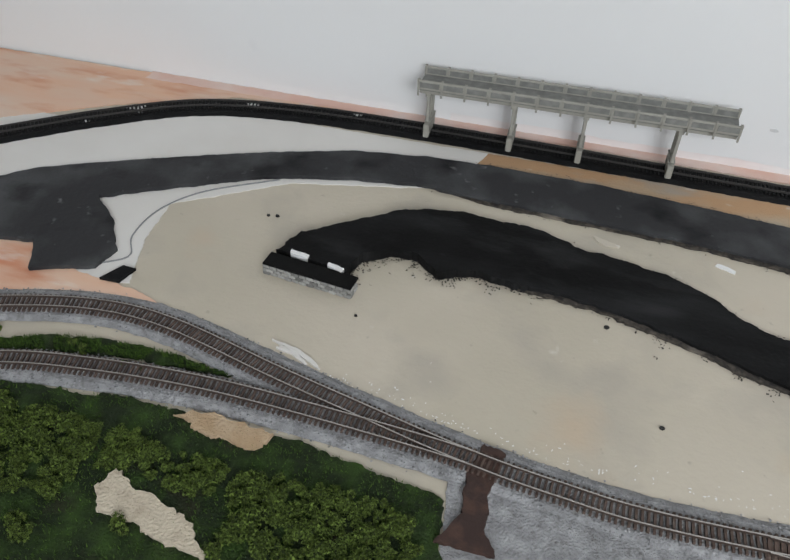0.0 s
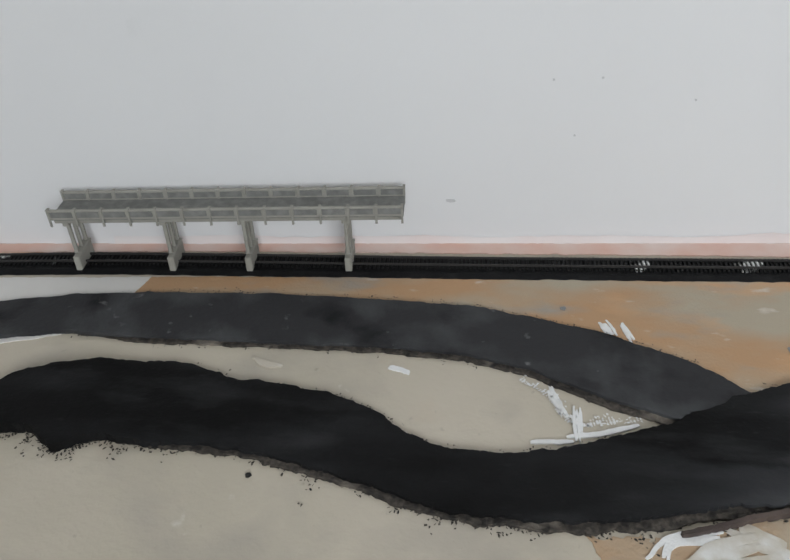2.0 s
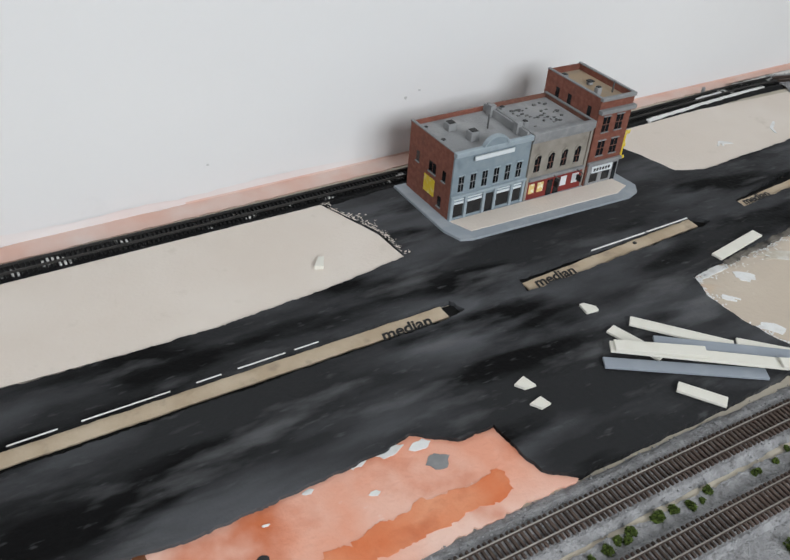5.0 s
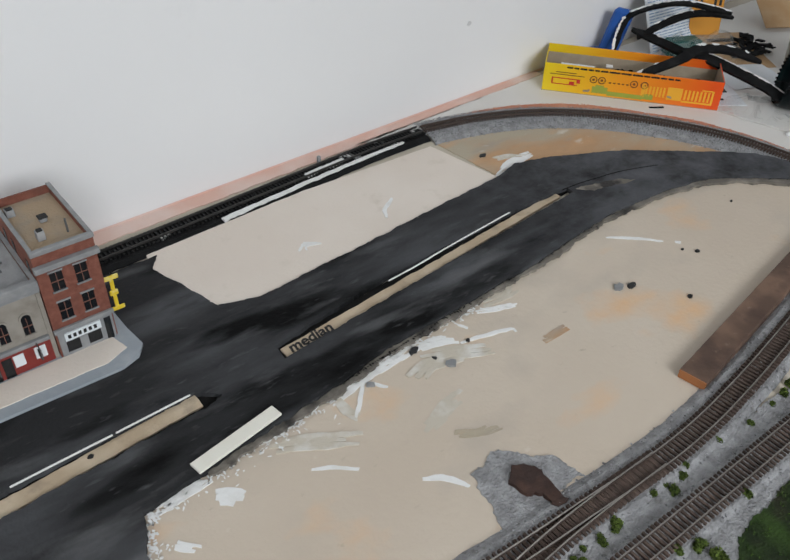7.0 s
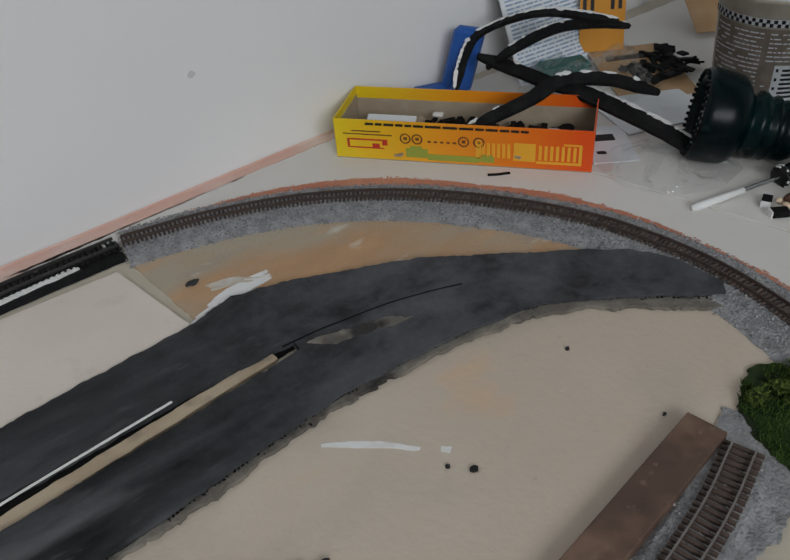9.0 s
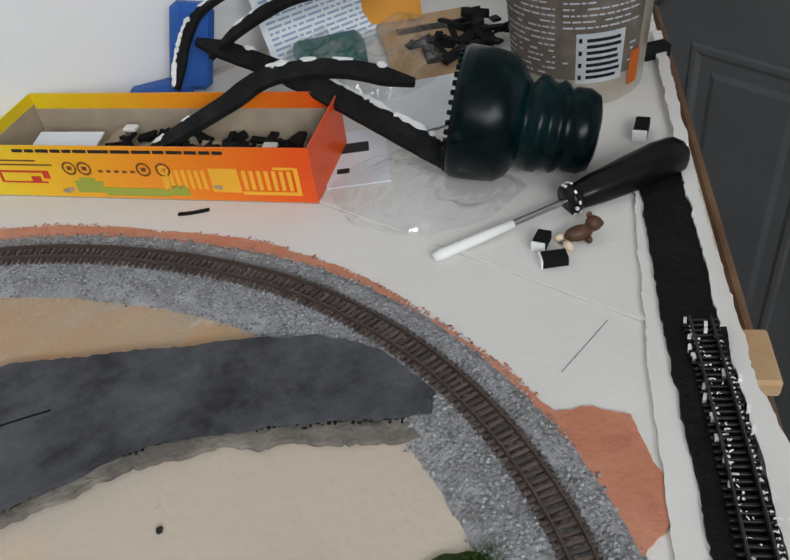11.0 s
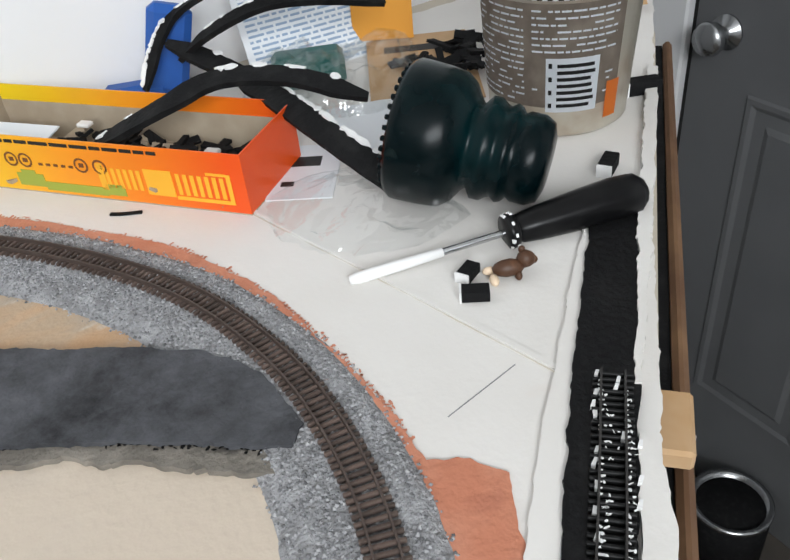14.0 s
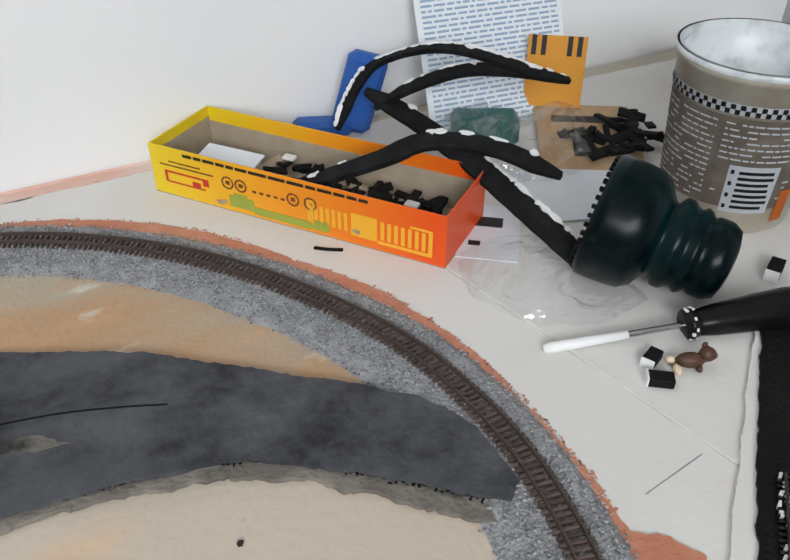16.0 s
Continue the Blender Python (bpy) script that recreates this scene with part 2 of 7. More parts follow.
CARD = material("raw_card", (0.36, 0.29, 0.21), 0.85, vary=[((0.42, 0.35, 0.26), 60, 0.45, 0.7, 4)])
FOAM = material("black_foam_roadbed", (0.007, 0.007, 0.0075), 0.8, vary=[((0.018, 0.018, 0.018), 90, 0.5, 0.75, 5)], bump=0.3, spec=0.2)
FLECK = material("white_plaster_fleck", (0.8, 0.8, 0.79), 0.7)
BLUEPLASTIC = material("blue_plastic", (0.015, 0.09, 0.36), 0.45)
GREENPLASTIC = material("dark_green_plastic", (0.01, 0.10, 0.085), 0.4)


def clear_film(name, gloss):
    """Thin clear film: light passes straight through, creases glint."""
    m = bpy.data.materials.new(name)
    m.use_nodes = True
    nt = m.node_tree
    nt.nodes.remove(nt.nodes["Principled BSDF"])
    out = next(n for n in nt.nodes if n.type == "OUTPUT_MATERIAL")
    through_film, shine, mix = (nt.nodes.new(k) for k in ("ShaderNodeBsdfTransparent", "ShaderNodeBsdfGlossy", "ShaderNodeMixShader"))
    through_film.inputs["Color"].default_value = (0.95, 0.96, 0.96, 1)
    shine.inputs["Roughness"].default_value = 0.12
    n, bp, tc = (nt.nodes.new(k) for k in ("ShaderNodeTexNoise", "ShaderNodeBump", "ShaderNodeTexCoord"))
    n.inputs["Scale"].default_value, n.inputs["Detail"].default_value = 70, 3
    bp.inputs["Strength"].default_value, bp.inputs["Distance"].default_value = 0.8, 0.004
    nt.links.new(tc.outputs["Object"], n.inputs["Vector"])
    nt.links.new(n.outputs[0], bp.inputs["Height"])
    nt.links.new(bp.outputs[0], shine.inputs["Normal"])
    mix.inputs[0].default_value = gloss
    nt.links.new(through_film.outputs[0], mix.inputs[1])
    nt.links.new(shine.outputs[0], mix.inputs[2])
    nt.links.new(mix.outputs[0], out.inputs["Surface"])
    return m


CLEAR = clear_film("clear_bag_film", 0.14)
PAPER = material("white_paper", (0.74, 0.77, 0.80), 0.7)
PAPERBLUE = material("printed_blue_ink", (0.28, 0.38, 0.52), 0.7)
BROWNCARD = material("brown_card", (0.45, 0.28, 0.14), 0.8, vary=[((0.5, 0.34, 0.2), 60, 0.4, 0.7, 3)])
ORANGECARD = material("orange_card", (0.62, 0.27, 0.03), 0.7)
INSULATOR = material("dark_teal_glass", (0.0008, 0.0045, 0.0055), 0.26, vary=[((0.0012, 0.018, 0.020), 24, 0.5, 0.72, 3), ((0.012, 0.02, 0.02), 90, 0.66, 0.8, 6)], spec=0.16)
TUBPLASTIC = material("clear_tub_plastic", (0.45, 0.42, 0.35), 0.3, vary=[((0.36, 0.30, 0.23), 50, 0.45, 0.65, 5)])
TUBRIM = material("milky_tub_rim", (0.62, 0.65, 0.66), 0.35, vary=[((0.35, 0.38, 0.39), 60, 0.5, 0.7, 5)])
LABELBROWN = material("brown_label_print", (0.21, 0.17, 0.135), 0.6, vary=[((0.30, 0.25, 0.20), 90, 0.45, 0.7, 5)])
STEEL = material("chrome_shaft", (0.55, 0.56, 0.57), 0.22, 1.0)
WHITEDIP = material("dried_white_paint", (0.80, 0.80, 0.79), 0.5)
HANDLE = material("black_rubber_handle", (0.004, 0.004, 0.0045), 0.3, vary=[((0.012, 0.012, 0.012), 60, 0.4, 0.7, 3)], spec=0.22)
TOYBROWN = material("brown_toy_plastic", (0.07, 0.03, 0.014), 0.5, vary=[((0.20, 0.09, 0.04), 120, 0.5, 0.7, 3)])
TOYCREAM = material("cream_toy_plastic", (0.72, 0.56, 0.40), 0.5)
WOOD = material("striped_brown_wood", (0.105, 0.064, 0.046), 0.6, vary=[((0.19, 0.115, 0.08), 34, 0.45, 0.60, 3), ((0.07, 0.042, 0.032), 48, 0.5, 0.66, 4), ((0.24, 0.17, 0.13), 160, 0.62, 0.75, 5)], bump=0.2)
WOODEND = material("orange_wood_end", (0.36, 0.14, 0.05), 0.6)
WOODEDGE = material("brown_table_edge", (0.12, 0.06, 0.03), 0.6, vary=[((0.20, 0.11, 0.055), 30, 0.45, 0.7, 4)])
# The door's colour is lowered to hold the shade it stands in
DOORSHADE = material("grey_painted_door", (0.150, 0.152, 0.155), 0.45, vary=[((0.125, 0.127, 0.13), 5, 0.4, 0.7, 3)])
FLOORMAT = material("dark_floor", (0.10, 0.085, 0.07), 0.8, vary=[((0.05, 0.045, 0.04), 4, 0.4, 0.7, 4)])
STONE = random_tint(material("grey_stone_block", (0.27, 0.265, 0.25), 0.9, vary=[((0.4, 0.4, 0.38), 300, 0.5, 0.7, 4)]), 0.45)



def fade_to_black(m, black, x0, x1):
    """Fresh black paint in the west, brushed out thin towards the worn street."""
    nt = m.node_tree
    p = nt.nodes["Principled BSDF"]
    old = p.inputs["Base Color"].links[0].from_socket
    tc = nt.nodes.new("ShaderNodeTexCoord")
    sep = nt.nodes.new("ShaderNodeSeparateXYZ")
    n = nt.nodes.new("ShaderNodeTexNoise")
    n.inputs["Scale"].default_value, n.inputs["Detail"].default_value = 9, 7
    add = nt.nodes.new("ShaderNodeMath")
    add.operation = "MULTIPLY_ADD"
    add.inputs[1].default_value = 0.55
    r = nt.nodes.new("ShaderNodeMapRange")
    r.inputs["From Min"].default_value, r.inputs["From Max"].default_value = x0 + 0.275, x1 + 0.275
    r.inputs["To Min"].default_value = 0.2
    mix = nt.nodes.new("ShaderNodeMix")
    mix.data_type = "RGBA"
    mp = nt.nodes.new("ShaderNodeMapping")
    mp.inputs["Scale"].default_value = (0.5, 1.6, 1)
    nt.links.new(tc.outputs["Object"], mp.inputs["Vector"])
    nt.links.new(mp.outputs[0], n.inputs["Vector"])
    nt.links.new(tc.outputs["Object"], sep.inputs[0])
    nt.links.new(n.outputs[0], add.inputs[0])
    nt.links.new(sep.outputs[0], add.inputs[2])
    nt.links.new(add.outputs[0], r.inputs["Value"])
    nt.links.new(r.outputs[0], mix.inputs[0])
    mix.inputs[6].default_value = (*black, 1)
    nt.links.new(old, mix.inputs[7])
    nt.links.new(mix.outputs[2], p.inputs["Base Color"])
    return m


def worn_pale(m, pale, x0, x1):
    """Thin, chalky blue-grey paint over the dark coat towards the east curve."""
    nt = m.node_tree
    p = nt.nodes["Principled BSDF"]
    old = p.inputs["Base Color"].links[0].from_socket
    tc = nt.nodes.new("ShaderNodeTexCoord")
    sep = nt.nodes.new("ShaderNodeSeparateXYZ")
    n = nt.nodes.new("ShaderNodeTexNoise")
    n.inputs["Scale"].default_value, n.inputs["Detail"].default_value, n.inputs["Roughness"].default_value = 45, 10, 0.7
    where = nt.nodes.new("ShaderNodeMapRange")
    where.inputs["From Min"].default_value, where.inputs["From Max"].default_value = x0, x1
    chalk = nt.nodes.new("ShaderNodeMapRange")
    chalk.inputs["From Min"].default_value, chalk.inputs["From Max"].default_value = 0.32, 0.68
    both = nt.nodes.new("ShaderNodeMath")
    both.operation = "MULTIPLY"
    mix = nt.nodes.new("ShaderNodeMix")
    mix.data_type = "RGBA"
    nt.links.new(tc.outputs["Object"], n.inputs["Vector"])
    nt.links.new(tc.outputs["Object"], sep.inputs[0])
    nt.links.new(sep.outputs[0], where.inputs["Value"])
    nt.links.new(n.outputs[0], chalk.inputs["Value"])
    nt.links.new(where.outputs[0], both.inputs[0])
    nt.links.new(chalk.outputs[0], both.inputs[1])
    nt.links.new(both.outputs[0], mix.inputs[0])
    nt.links.new(old, mix.inputs[6])
    mix.inputs[7].default_value = (*pale, 1)
    nt.links.new(mix.outputs[2], p.inputs["Base Color"])
    return m


fade_to_black(ASPHALT, (0.0075, 0.0073, 0.0073), 1.16, 1.52)
worn_pale(ASPHALT, (0.105, 0.108, 0.118), 2.18, 2.36)


# ---- mesh helpers ----
def mesh_object(name, bm, mats, parent=None):
    me = bpy.data.meshes.new(name)
    bm.to_mesh(me)
    bm.free()
    for m in mats if isinstance(mats, (list, tuple)) else [mats]:
        me.materials.append(m)
    ob = new(name, me)
    if parent is not None:
        ob.parent = parent
    return ob


def part(name, bm, mat, parent, label=""):
    ob = mesh_object(name, bm, mat, parent)
    return tagged(ob, label) if label else ob


def thing(name, label, category, m=None, group="", kind=""):
    ob = new(name)
    if m is not None:
        ob.matrix_world = m
    return tagged(ob, label, category, group, kind)


def box(bm, x0, y0, z0, x1, y1, z1, bevel=0.0, m=None, mat=0):
    made = bmesh.ops.create_cube(bm, size=1.0)
    vs = made["verts"]
    t = Matrix.Translation(((x0 + x1) / 2, (y0 + y1) / 2, (z0 + z1) / 2)) @ Matrix.Diagonal((x1 - x0, y1 - y0, z1 - z0, 1))
    bmesh.ops.transform(bm, matrix=(m @ t) if m is not None else t, verts=vs)
    faces = {f for v in vs for f in v.link_faces}
    for f in faces:
        f.material_index = mat
    if bevel:
        bmesh.ops.bevel(bm, geom=list({e for v in vs for e in v.link_edges}), offset=bevel, segments=1, affect="EDGES")
    return bm


def boxes(*rows, bevel=0.0, m=None):
    bm = bmesh.new()
    for r in rows:
        box(bm, *r, bevel=bevel, m=m)
    return bm


def smooth_path(points, step):
    """A Catmull-Rom curve through points, at even steps."""
    p = [np.array(q, float) for q in points]
    p = [2 * p[0] - p[1]] + p + [2 * p[-1] - p[-2]]
    dense = []
    for a, b, c, d in zip(p, p[1:], p[2:], p[3:]):
        for i in range(30):
            t = i / 30
            dense.append(0.5 * (2 * b + (c - a) * t + (2 * a - 5 * b + 4 * c - d) * t * t + (3 * b - a - 3 * c + d) * t ** 3))
    dense.append(p[-2])
    dense = np.array(dense)
    s = np.r_[0, np.cumsum(np.linalg.norm(np.diff(dense, axis=0), axis=1))]
    at = np.linspace(0, s[-1], max(2, int(s[-1] / step) + 1))
    return np.column_stack([np.interp(at, s, dense[:, k]) for k in range(dense.shape[1])])


def normals2(path):
    d = np.gradient(path[:, :2], axis=0)
    d /= np.linalg.norm(d, axis=1)[:, None] + 1e-12
    return np.column_stack([-d[:, 1], d[:, 0]])


def ragged(loop, amp, step=0.003, seed=0.0):
    """A closed outline, resampled and made uneven."""
    pts = [np.array(p, float) for p in loop]
    out = []
    for a, b in zip(pts, pts[1:] + pts[:1]):
        n = max(1, int(np.linalg.norm(b - a) / step))
        for i in range(n):
            q = a + (b - a) * i / n
            k = noise.noise_vector((q[0] * 90 + seed, q[1] * 90, seed))
            j = noise.noise_vector((q[0] * 330, q[1] * 330 + seed, seed))
            h = noise.noise_vector((q[0] * 1100 + seed, q[1] * 1100, seed))
            out.append((q[0] + amp * (k[0] + 0.5 * j[0] + 0.45 * h[0]), q[1] + amp * (k[1] + 0.5 * j[1] + 0.45 * h[1])))
    return out


def slab(outer, z0, z1, amp=0.0012, holes=(), step=0.0018, seed=0.0):
    """A sheet with an uneven outline, and holes; z1 may be a function of x and y."""
    top = z1 if callable(z1) else (lambda x, y: z1)
    bm = bmesh.new()
    edges = []
    loops = []
    for k, loop in enumerate([outer, *holes]):
        pts = ragged(loop, amp, step, seed + 5 * k) if amp else [tuple(p) for p in loop]
        vs = [bm.verts.new((x, y, top(x, y))) for x, y in pts]
        loops.append(vs)
        edges += [bm.edges.new((a, b)) for a, b in zip(vs, vs[1:] + vs[:1])]
    bmesh.ops.triangle_fill(bm, use_beauty=True, use_dissolve=False, edges=edges)
    for vs in loops:
        low = [bm.verts.new((v.co.x, v.co.y, z0)) for v in vs]
        for i in range(len(vs)):
            j = (i + 1) % len(vs)
            bm.faces.new((vs[i], vs[j], low[j], low[i]))
    bmesh.ops.recalc_face_normals(bm, faces=bm.faces)
    up = sum(f.normal.z * f.calc_area() for f in bm.faces)
    if up < 0:
        bmesh.ops.reverse_faces(bm, faces=bm.faces)
    return bm


def ground_sheet(name, outline, z0, z1, mat, label, category="ground", amp=0.0012, holes=(), seed=0.0, kind="structure"):
    return tagged(mesh_object(name, slab(outline, z0, z1, amp, holes, seed=seed), mat), label, category, kind=kind)


def ribbon(path, left, right, z):
    """A raised strip along a path, from -right to +left of its line, with sloping shoulders."""
    n = normals2(path)
    bm = bmesh.new()
    rows = []
    for i, (p, q) in enumerate(zip(path, n)):
        wob = 0.0012 * noise.noise((p[0] * 120, p[1] * 120, 3.0))
        prof = [(-right - wob, 0.0004), (-right * 0.72, z), (left * 0.72, z), (left + wob, 0.0004)]
        rows.append([bm.verts.new((p[0] + q[0] * o, p[1] + q[1] * o, h)) for o, h in prof])
    for a, b in zip(rows, rows[1:]):
        for k in range(3):
            bm.faces.new((a[k], b[k], b[k + 1], a[k + 1]))
    bmesh.ops.recalc_face_normals(bm, faces=bm.faces)
    if sum(f.normal.z for f in bm.faces) < 0:
        bmesh.ops.reverse_faces(bm, faces=bm.faces)
    return bm


def sweep(bm, path, width, height, z, off=0.0, mat=0, top_mat=None):
    """A rail of rectangular section along a path, off to one side."""
    n = normals2(path)
    rows = []
    for p, q in zip(path, n):
        rows.append([bm.verts.new((p[0] + q[0] * (off + s * width / 2), p[1] + q[1] * (off + s * width / 2), z + h)) for s, h in ((-1, 0), (-1, height), (1, height), (1, 0))])
    for a, b in zip(rows, rows[1:]):
        for k in range(3):
            f = bm.faces.new((a[k], b[k], b[k + 1], a[k + 1]))
            f.material_index = top_mat if (k == 1 and top_mat is not None) else mat
    for r in (rows[0], rows[-1]):
        bm.faces.new(r)
    bmesh.ops.recalc_face_normals(bm, faces=bm.faces)
    return bm


def lathe(profile, segments=40):
    """Turn (radius, height) rows round z."""
    bm = bmesh.new()
    rings = []
    for r, h in profile:
        rings.append([bm.verts.new((r * math.cos(2 * math.pi * k / segments), r * math.sin(2 * math.pi * k / segments), h)) for k in range(segments)])
    for a, b in zip(rings, rings[1:]):
        for k in range(segments):
            j = (k + 1) % segments
            f = bm.faces.new((a[k], a[j], b[j], b[k]))
            f.smooth = True
    bmesh.ops.remove_doubles(bm, verts=bm.verts, dist=1e-6)
    bmesh.ops.recalc_face_normals(bm, faces=bm.faces)
    return bm


def wall_line(x):
    """The back wall's face, which stands a little askew to the street."""
    return 1.750 + 0.030 * (x - 1.0)


# ---- room ----
FLOOR_Z, CORNER_X, FAR_Y, EAST_X, SOUTH_Y = -1.25, 2.95, 2.70, 3.50, -0.30
bm = bmesh.new()
wx0, wx1 = -0.9, CORNER_X
vs = [bm.verts.new(v) for v in [(wx0, wall_line(wx0), FLOOR_Z), (wx1, wall_line(wx1), FLOOR_Z), (wx1, wall_line(wx1) + 0.1, FLOOR_Z), (wx0, wall_line(wx0) + 0.1, FLOOR_Z)]]
f = bm.faces.new(vs)
up = bmesh.ops.extrude_face_region(bm, geom=[f])
bmesh.ops.translate(bm, vec=(0, 0, 1.5 - FLOOR_Z), verts=[g for g in up["geom"] if isinstance(g, bmesh.types.BMVert)])
bmesh.ops.recalc_face_normals(bm, faces=bm.faces)
tagged(mesh_object("wall_north", bm, WALL), "white painted wall behind the railway board", "wall", kind="structure")
tagged(mesh_object("wall_return", boxes((CORNER_X - 0.1, wall_line(CORNER_X) + 0.101, FLOOR_Z, CORNER_X, FAR_Y, 1.5)), WALL), "plain white wall running back beside the door", "wall", kind="structure")
tagged(mesh_object("wall_far", boxes((CORNER_X - 0.1, FAR_Y, FLOOR_Z, EAST_X + 0.1, FAR_Y + 0.1, 1.5)), WALL), "plain white wall of the doorway recess", "wall", kind="structure")
tagged(mesh_object("wall_west", boxes((-1.0, -0.4, FLOOR_Z, -0.9, 1.69, 1.5)), WALL), "plain white side wall", "wall", kind="structure")
tagged(mesh_object("wall_east", boxes((EAST_X, -0.4, FLOOR_Z, EAST_X + 0.1, FAR_Y, 1.5)), WALL), "plain white side wall", "wall", kind="structure")
# Unseen wall, set close so that the light falls off along the board
tagged(mesh_object("wall_south", boxes((-1.0, -0.4, FLOOR_Z, 0.98, SOUTH_Y, 1.5), (2.32, -0.4, FLOOR_Z, EAST_X - 0.001, SOUTH_Y, 1.5), (0.98, -0.4, FLOOR_Z, 2.32, SOUTH_Y, 0.63), (0.98, -0.4, 1.37, 2.32, SOUTH_Y, 1.5)), WALL), "unseen white wall with an opening added for the lamp", "wall", kind="structure")
tagged(mesh_object("ceiling", boxes((-1.0, -0.4, 1.5, EAST_X + 0.1, FAR_Y + 0.1, 1.6)), WALL), "plain white ceiling", "ceiling", kind="structure")
tagged(mesh_object("floor", boxes((-1.0, -0.4, FLOOR_Z - 0.1, EAST_X + 0.1, FAR_Y + 0.1, FLOOR_Z)), FLOORMAT), "dark floor below the layout table", "floor", kind="structure")

# ---- layout board ----
bm = bmesh.new()
row0, row1 = [], []
for k in range(120):
    x = 0.80 + k * 0.0081
    hgt = 0.008 + 0.004 * noise.noise((x * 14, 1.0, 0)) + 0.0015 * noise.noise((x * 90, 2.0, 0))
    row0.append(bm.verts.new((x, wall_line(x) - 0.0006, 0.0)))
    row1.append(bm.verts.new((x, wall_line(x) - 0.0006, hgt)))
for k in range(119):
    bm.faces.new((row0[k], row0[k + 1], row1[k + 1], row1[k]))
tagged(mesh_object("pink_wall_wash", bm, WALLPINK), "faint pink paint wash along the foot of the wall", "paint", kind="structure")
EDGE_A, EDGE_B = (2.536, 1.408), (2.80, 1.650)
board = [(0.0, 0.9), (2.30, 0.9), (2.45, 1.329), EDGE_A, EDGE_B, (2.93, wall_line(2.93) - 0.002), (0.0, wall_line(0.0) - 0.002)]
tagged(mesh_object("layout_board", slab(board, -0.022, 0.0, 0), SAND), "beige painted plaster ground of the model railway board", "board", kind="structure")
ground_sheet("white_ground", [(0.05, 1.40), (0.56, 1.44), (0.64, 1.453), (0.625, 1.50), (0.622, 1.545), (0.70, 1.602), (0.80, 1.63), (0.86, 1.66), (0.855, 1.700), (0.60, 1.69), (0.50, 1.635), (0.05, 1.60)], 0, 0.0006, WHITE, "patch of bare white plaster beside the far road", seed=1)
ground_sheet("peach_ground", [(0.45, 1.40), (0.50, 1.47), (0.56, 1.472), (0.60, 1.452), (0.645, 1.448), (0.68, 1.437), (0.60, 1.415)], 0, 0.0010, PEACH, "pale peach painted ground beside the siding", seed=2)
ground_sheet("orange_ground", [(0.05, 1.60), (0.40, 1.60), (0.50, 1.665), (0.60, 1.716), (0.80, 1.735), (0.80, wall_line(0.8) - 0.003), (0.05, wall_line(0.05) - 0.003)], 0, 0.0008, PEACH, "peach and orange painted ground in the corner by the wall", seed=3)
ground_sheet("tan_ground", [(0.845, 1.70), (0.835, 1.668), (1.05, 1.668), (1.10, 1.62), (1.20, 1.575), (1.30, 1.60), (1.354, 1.624), (1.354, 1.714)], 0, 0.0007, TAN, "orange-tan painted ground between road and rear track", seed=4)
tagged(mesh_object("cream_panel_west", slab([(1.357, 1.624), (1.356, 1.714), (1.692, 1.722), (1.713, 1.668), (1.716, 1.633), (1.58, 1.615), (1.40, 1.62)], 0, 0.0030, 0.0004), CREAM), "cream plaster sheet laid between street and rear track", "panel", kind="structure")
tagged(mesh_object("cream_panel_east", slab([(1.985, 1.728), (1.981, 1.705), (1.999, 1.649), (2.025, 1.638), (2.20, 1.650), (2.264, 1.655), (2.252, 1.731), (2.12, 1.735)], 0, 0.0030, 0.0004), CREAM), "cream plaster sheet laid between street and rear track", "panel", kind="structure")
ground_sheet("salmon_ground", [(1.435, 1.49), (1.50, 1.482), (1.614, 1.487), (1.635, 1.491), (1.66, 1.475), (1.685, 1.474), (1.685, 1.435), (1.71, 1.424), (1.60, 1.421), (1.50, 1.424), (1.43, 1.424)], 0, 0.0016, SALMON, "salmon and orange painted empty lot beside the tracks", amp=0.003, seed=5)
ground_sheet("tan_crescent", [(2.268, 1.660), (2.262, 1.735), (2.31, 1.727), (2.378, 1.700), (2.432, 1.652), (2.466, 1.604), (2.476, 1.558), (2.444, 1.576), (2.384, 1.622), (2.33, 1.65)], 0, 0.0007, TAN, "orange-tan painted crescent inside the curve", seed=6)
corner = [(2.20, 1.775), (2.30, 1.757), (2.375, 1.728), (2.426, 1.688), (2.464, 1.640), (2.488, 1.594), (2.498, 1.540), (2.498, 1.496), (2.505, 1.464), (2.500, 1.445), (2.490, 1.425), (2.480, 1.400), (2.530, 1.400), (2.650, 1.515), (2.79, 1.642), (2.90, 1.745), (2.85, 1.785), (2.5, 1.785)]
ground_sheet("white_corner", corner, 0, 0.0009, WHITE, "white painted corner of the board outside the curve", seed=7)
rim = smooth_path([(2.30, 1.765), (2.345, 1.757), (2.389, 1.7385), (2.433, 1.705), (2.470, 1.656), (2.492, 1.621), (2.507, 1.575), (2.512, 1.530), (2.512, 1.494), (2.509, 1.470)], 0.003)
inner = smooth_path([(2.28, 1.745), (2.35, 1.735), (2.42, 1.69), (2.46, 1.642), (2.487, 1.59), (2.497, 1.542), (2.498, 1.497), (2.490, 1.470)], 0.003)
ground_sheet("rust_edge", [*map(tuple, rim[::3]), (2.519, 1.462), (2.524, 1.452), (2.518, 1.440), (2.508, 1.420), (2.488, 1.420), *map(tuple, inner[::-3])], 0, 0.0016, RUST, "rust-orange painted margin outside the curved track", amp=0.0015, seed=8)
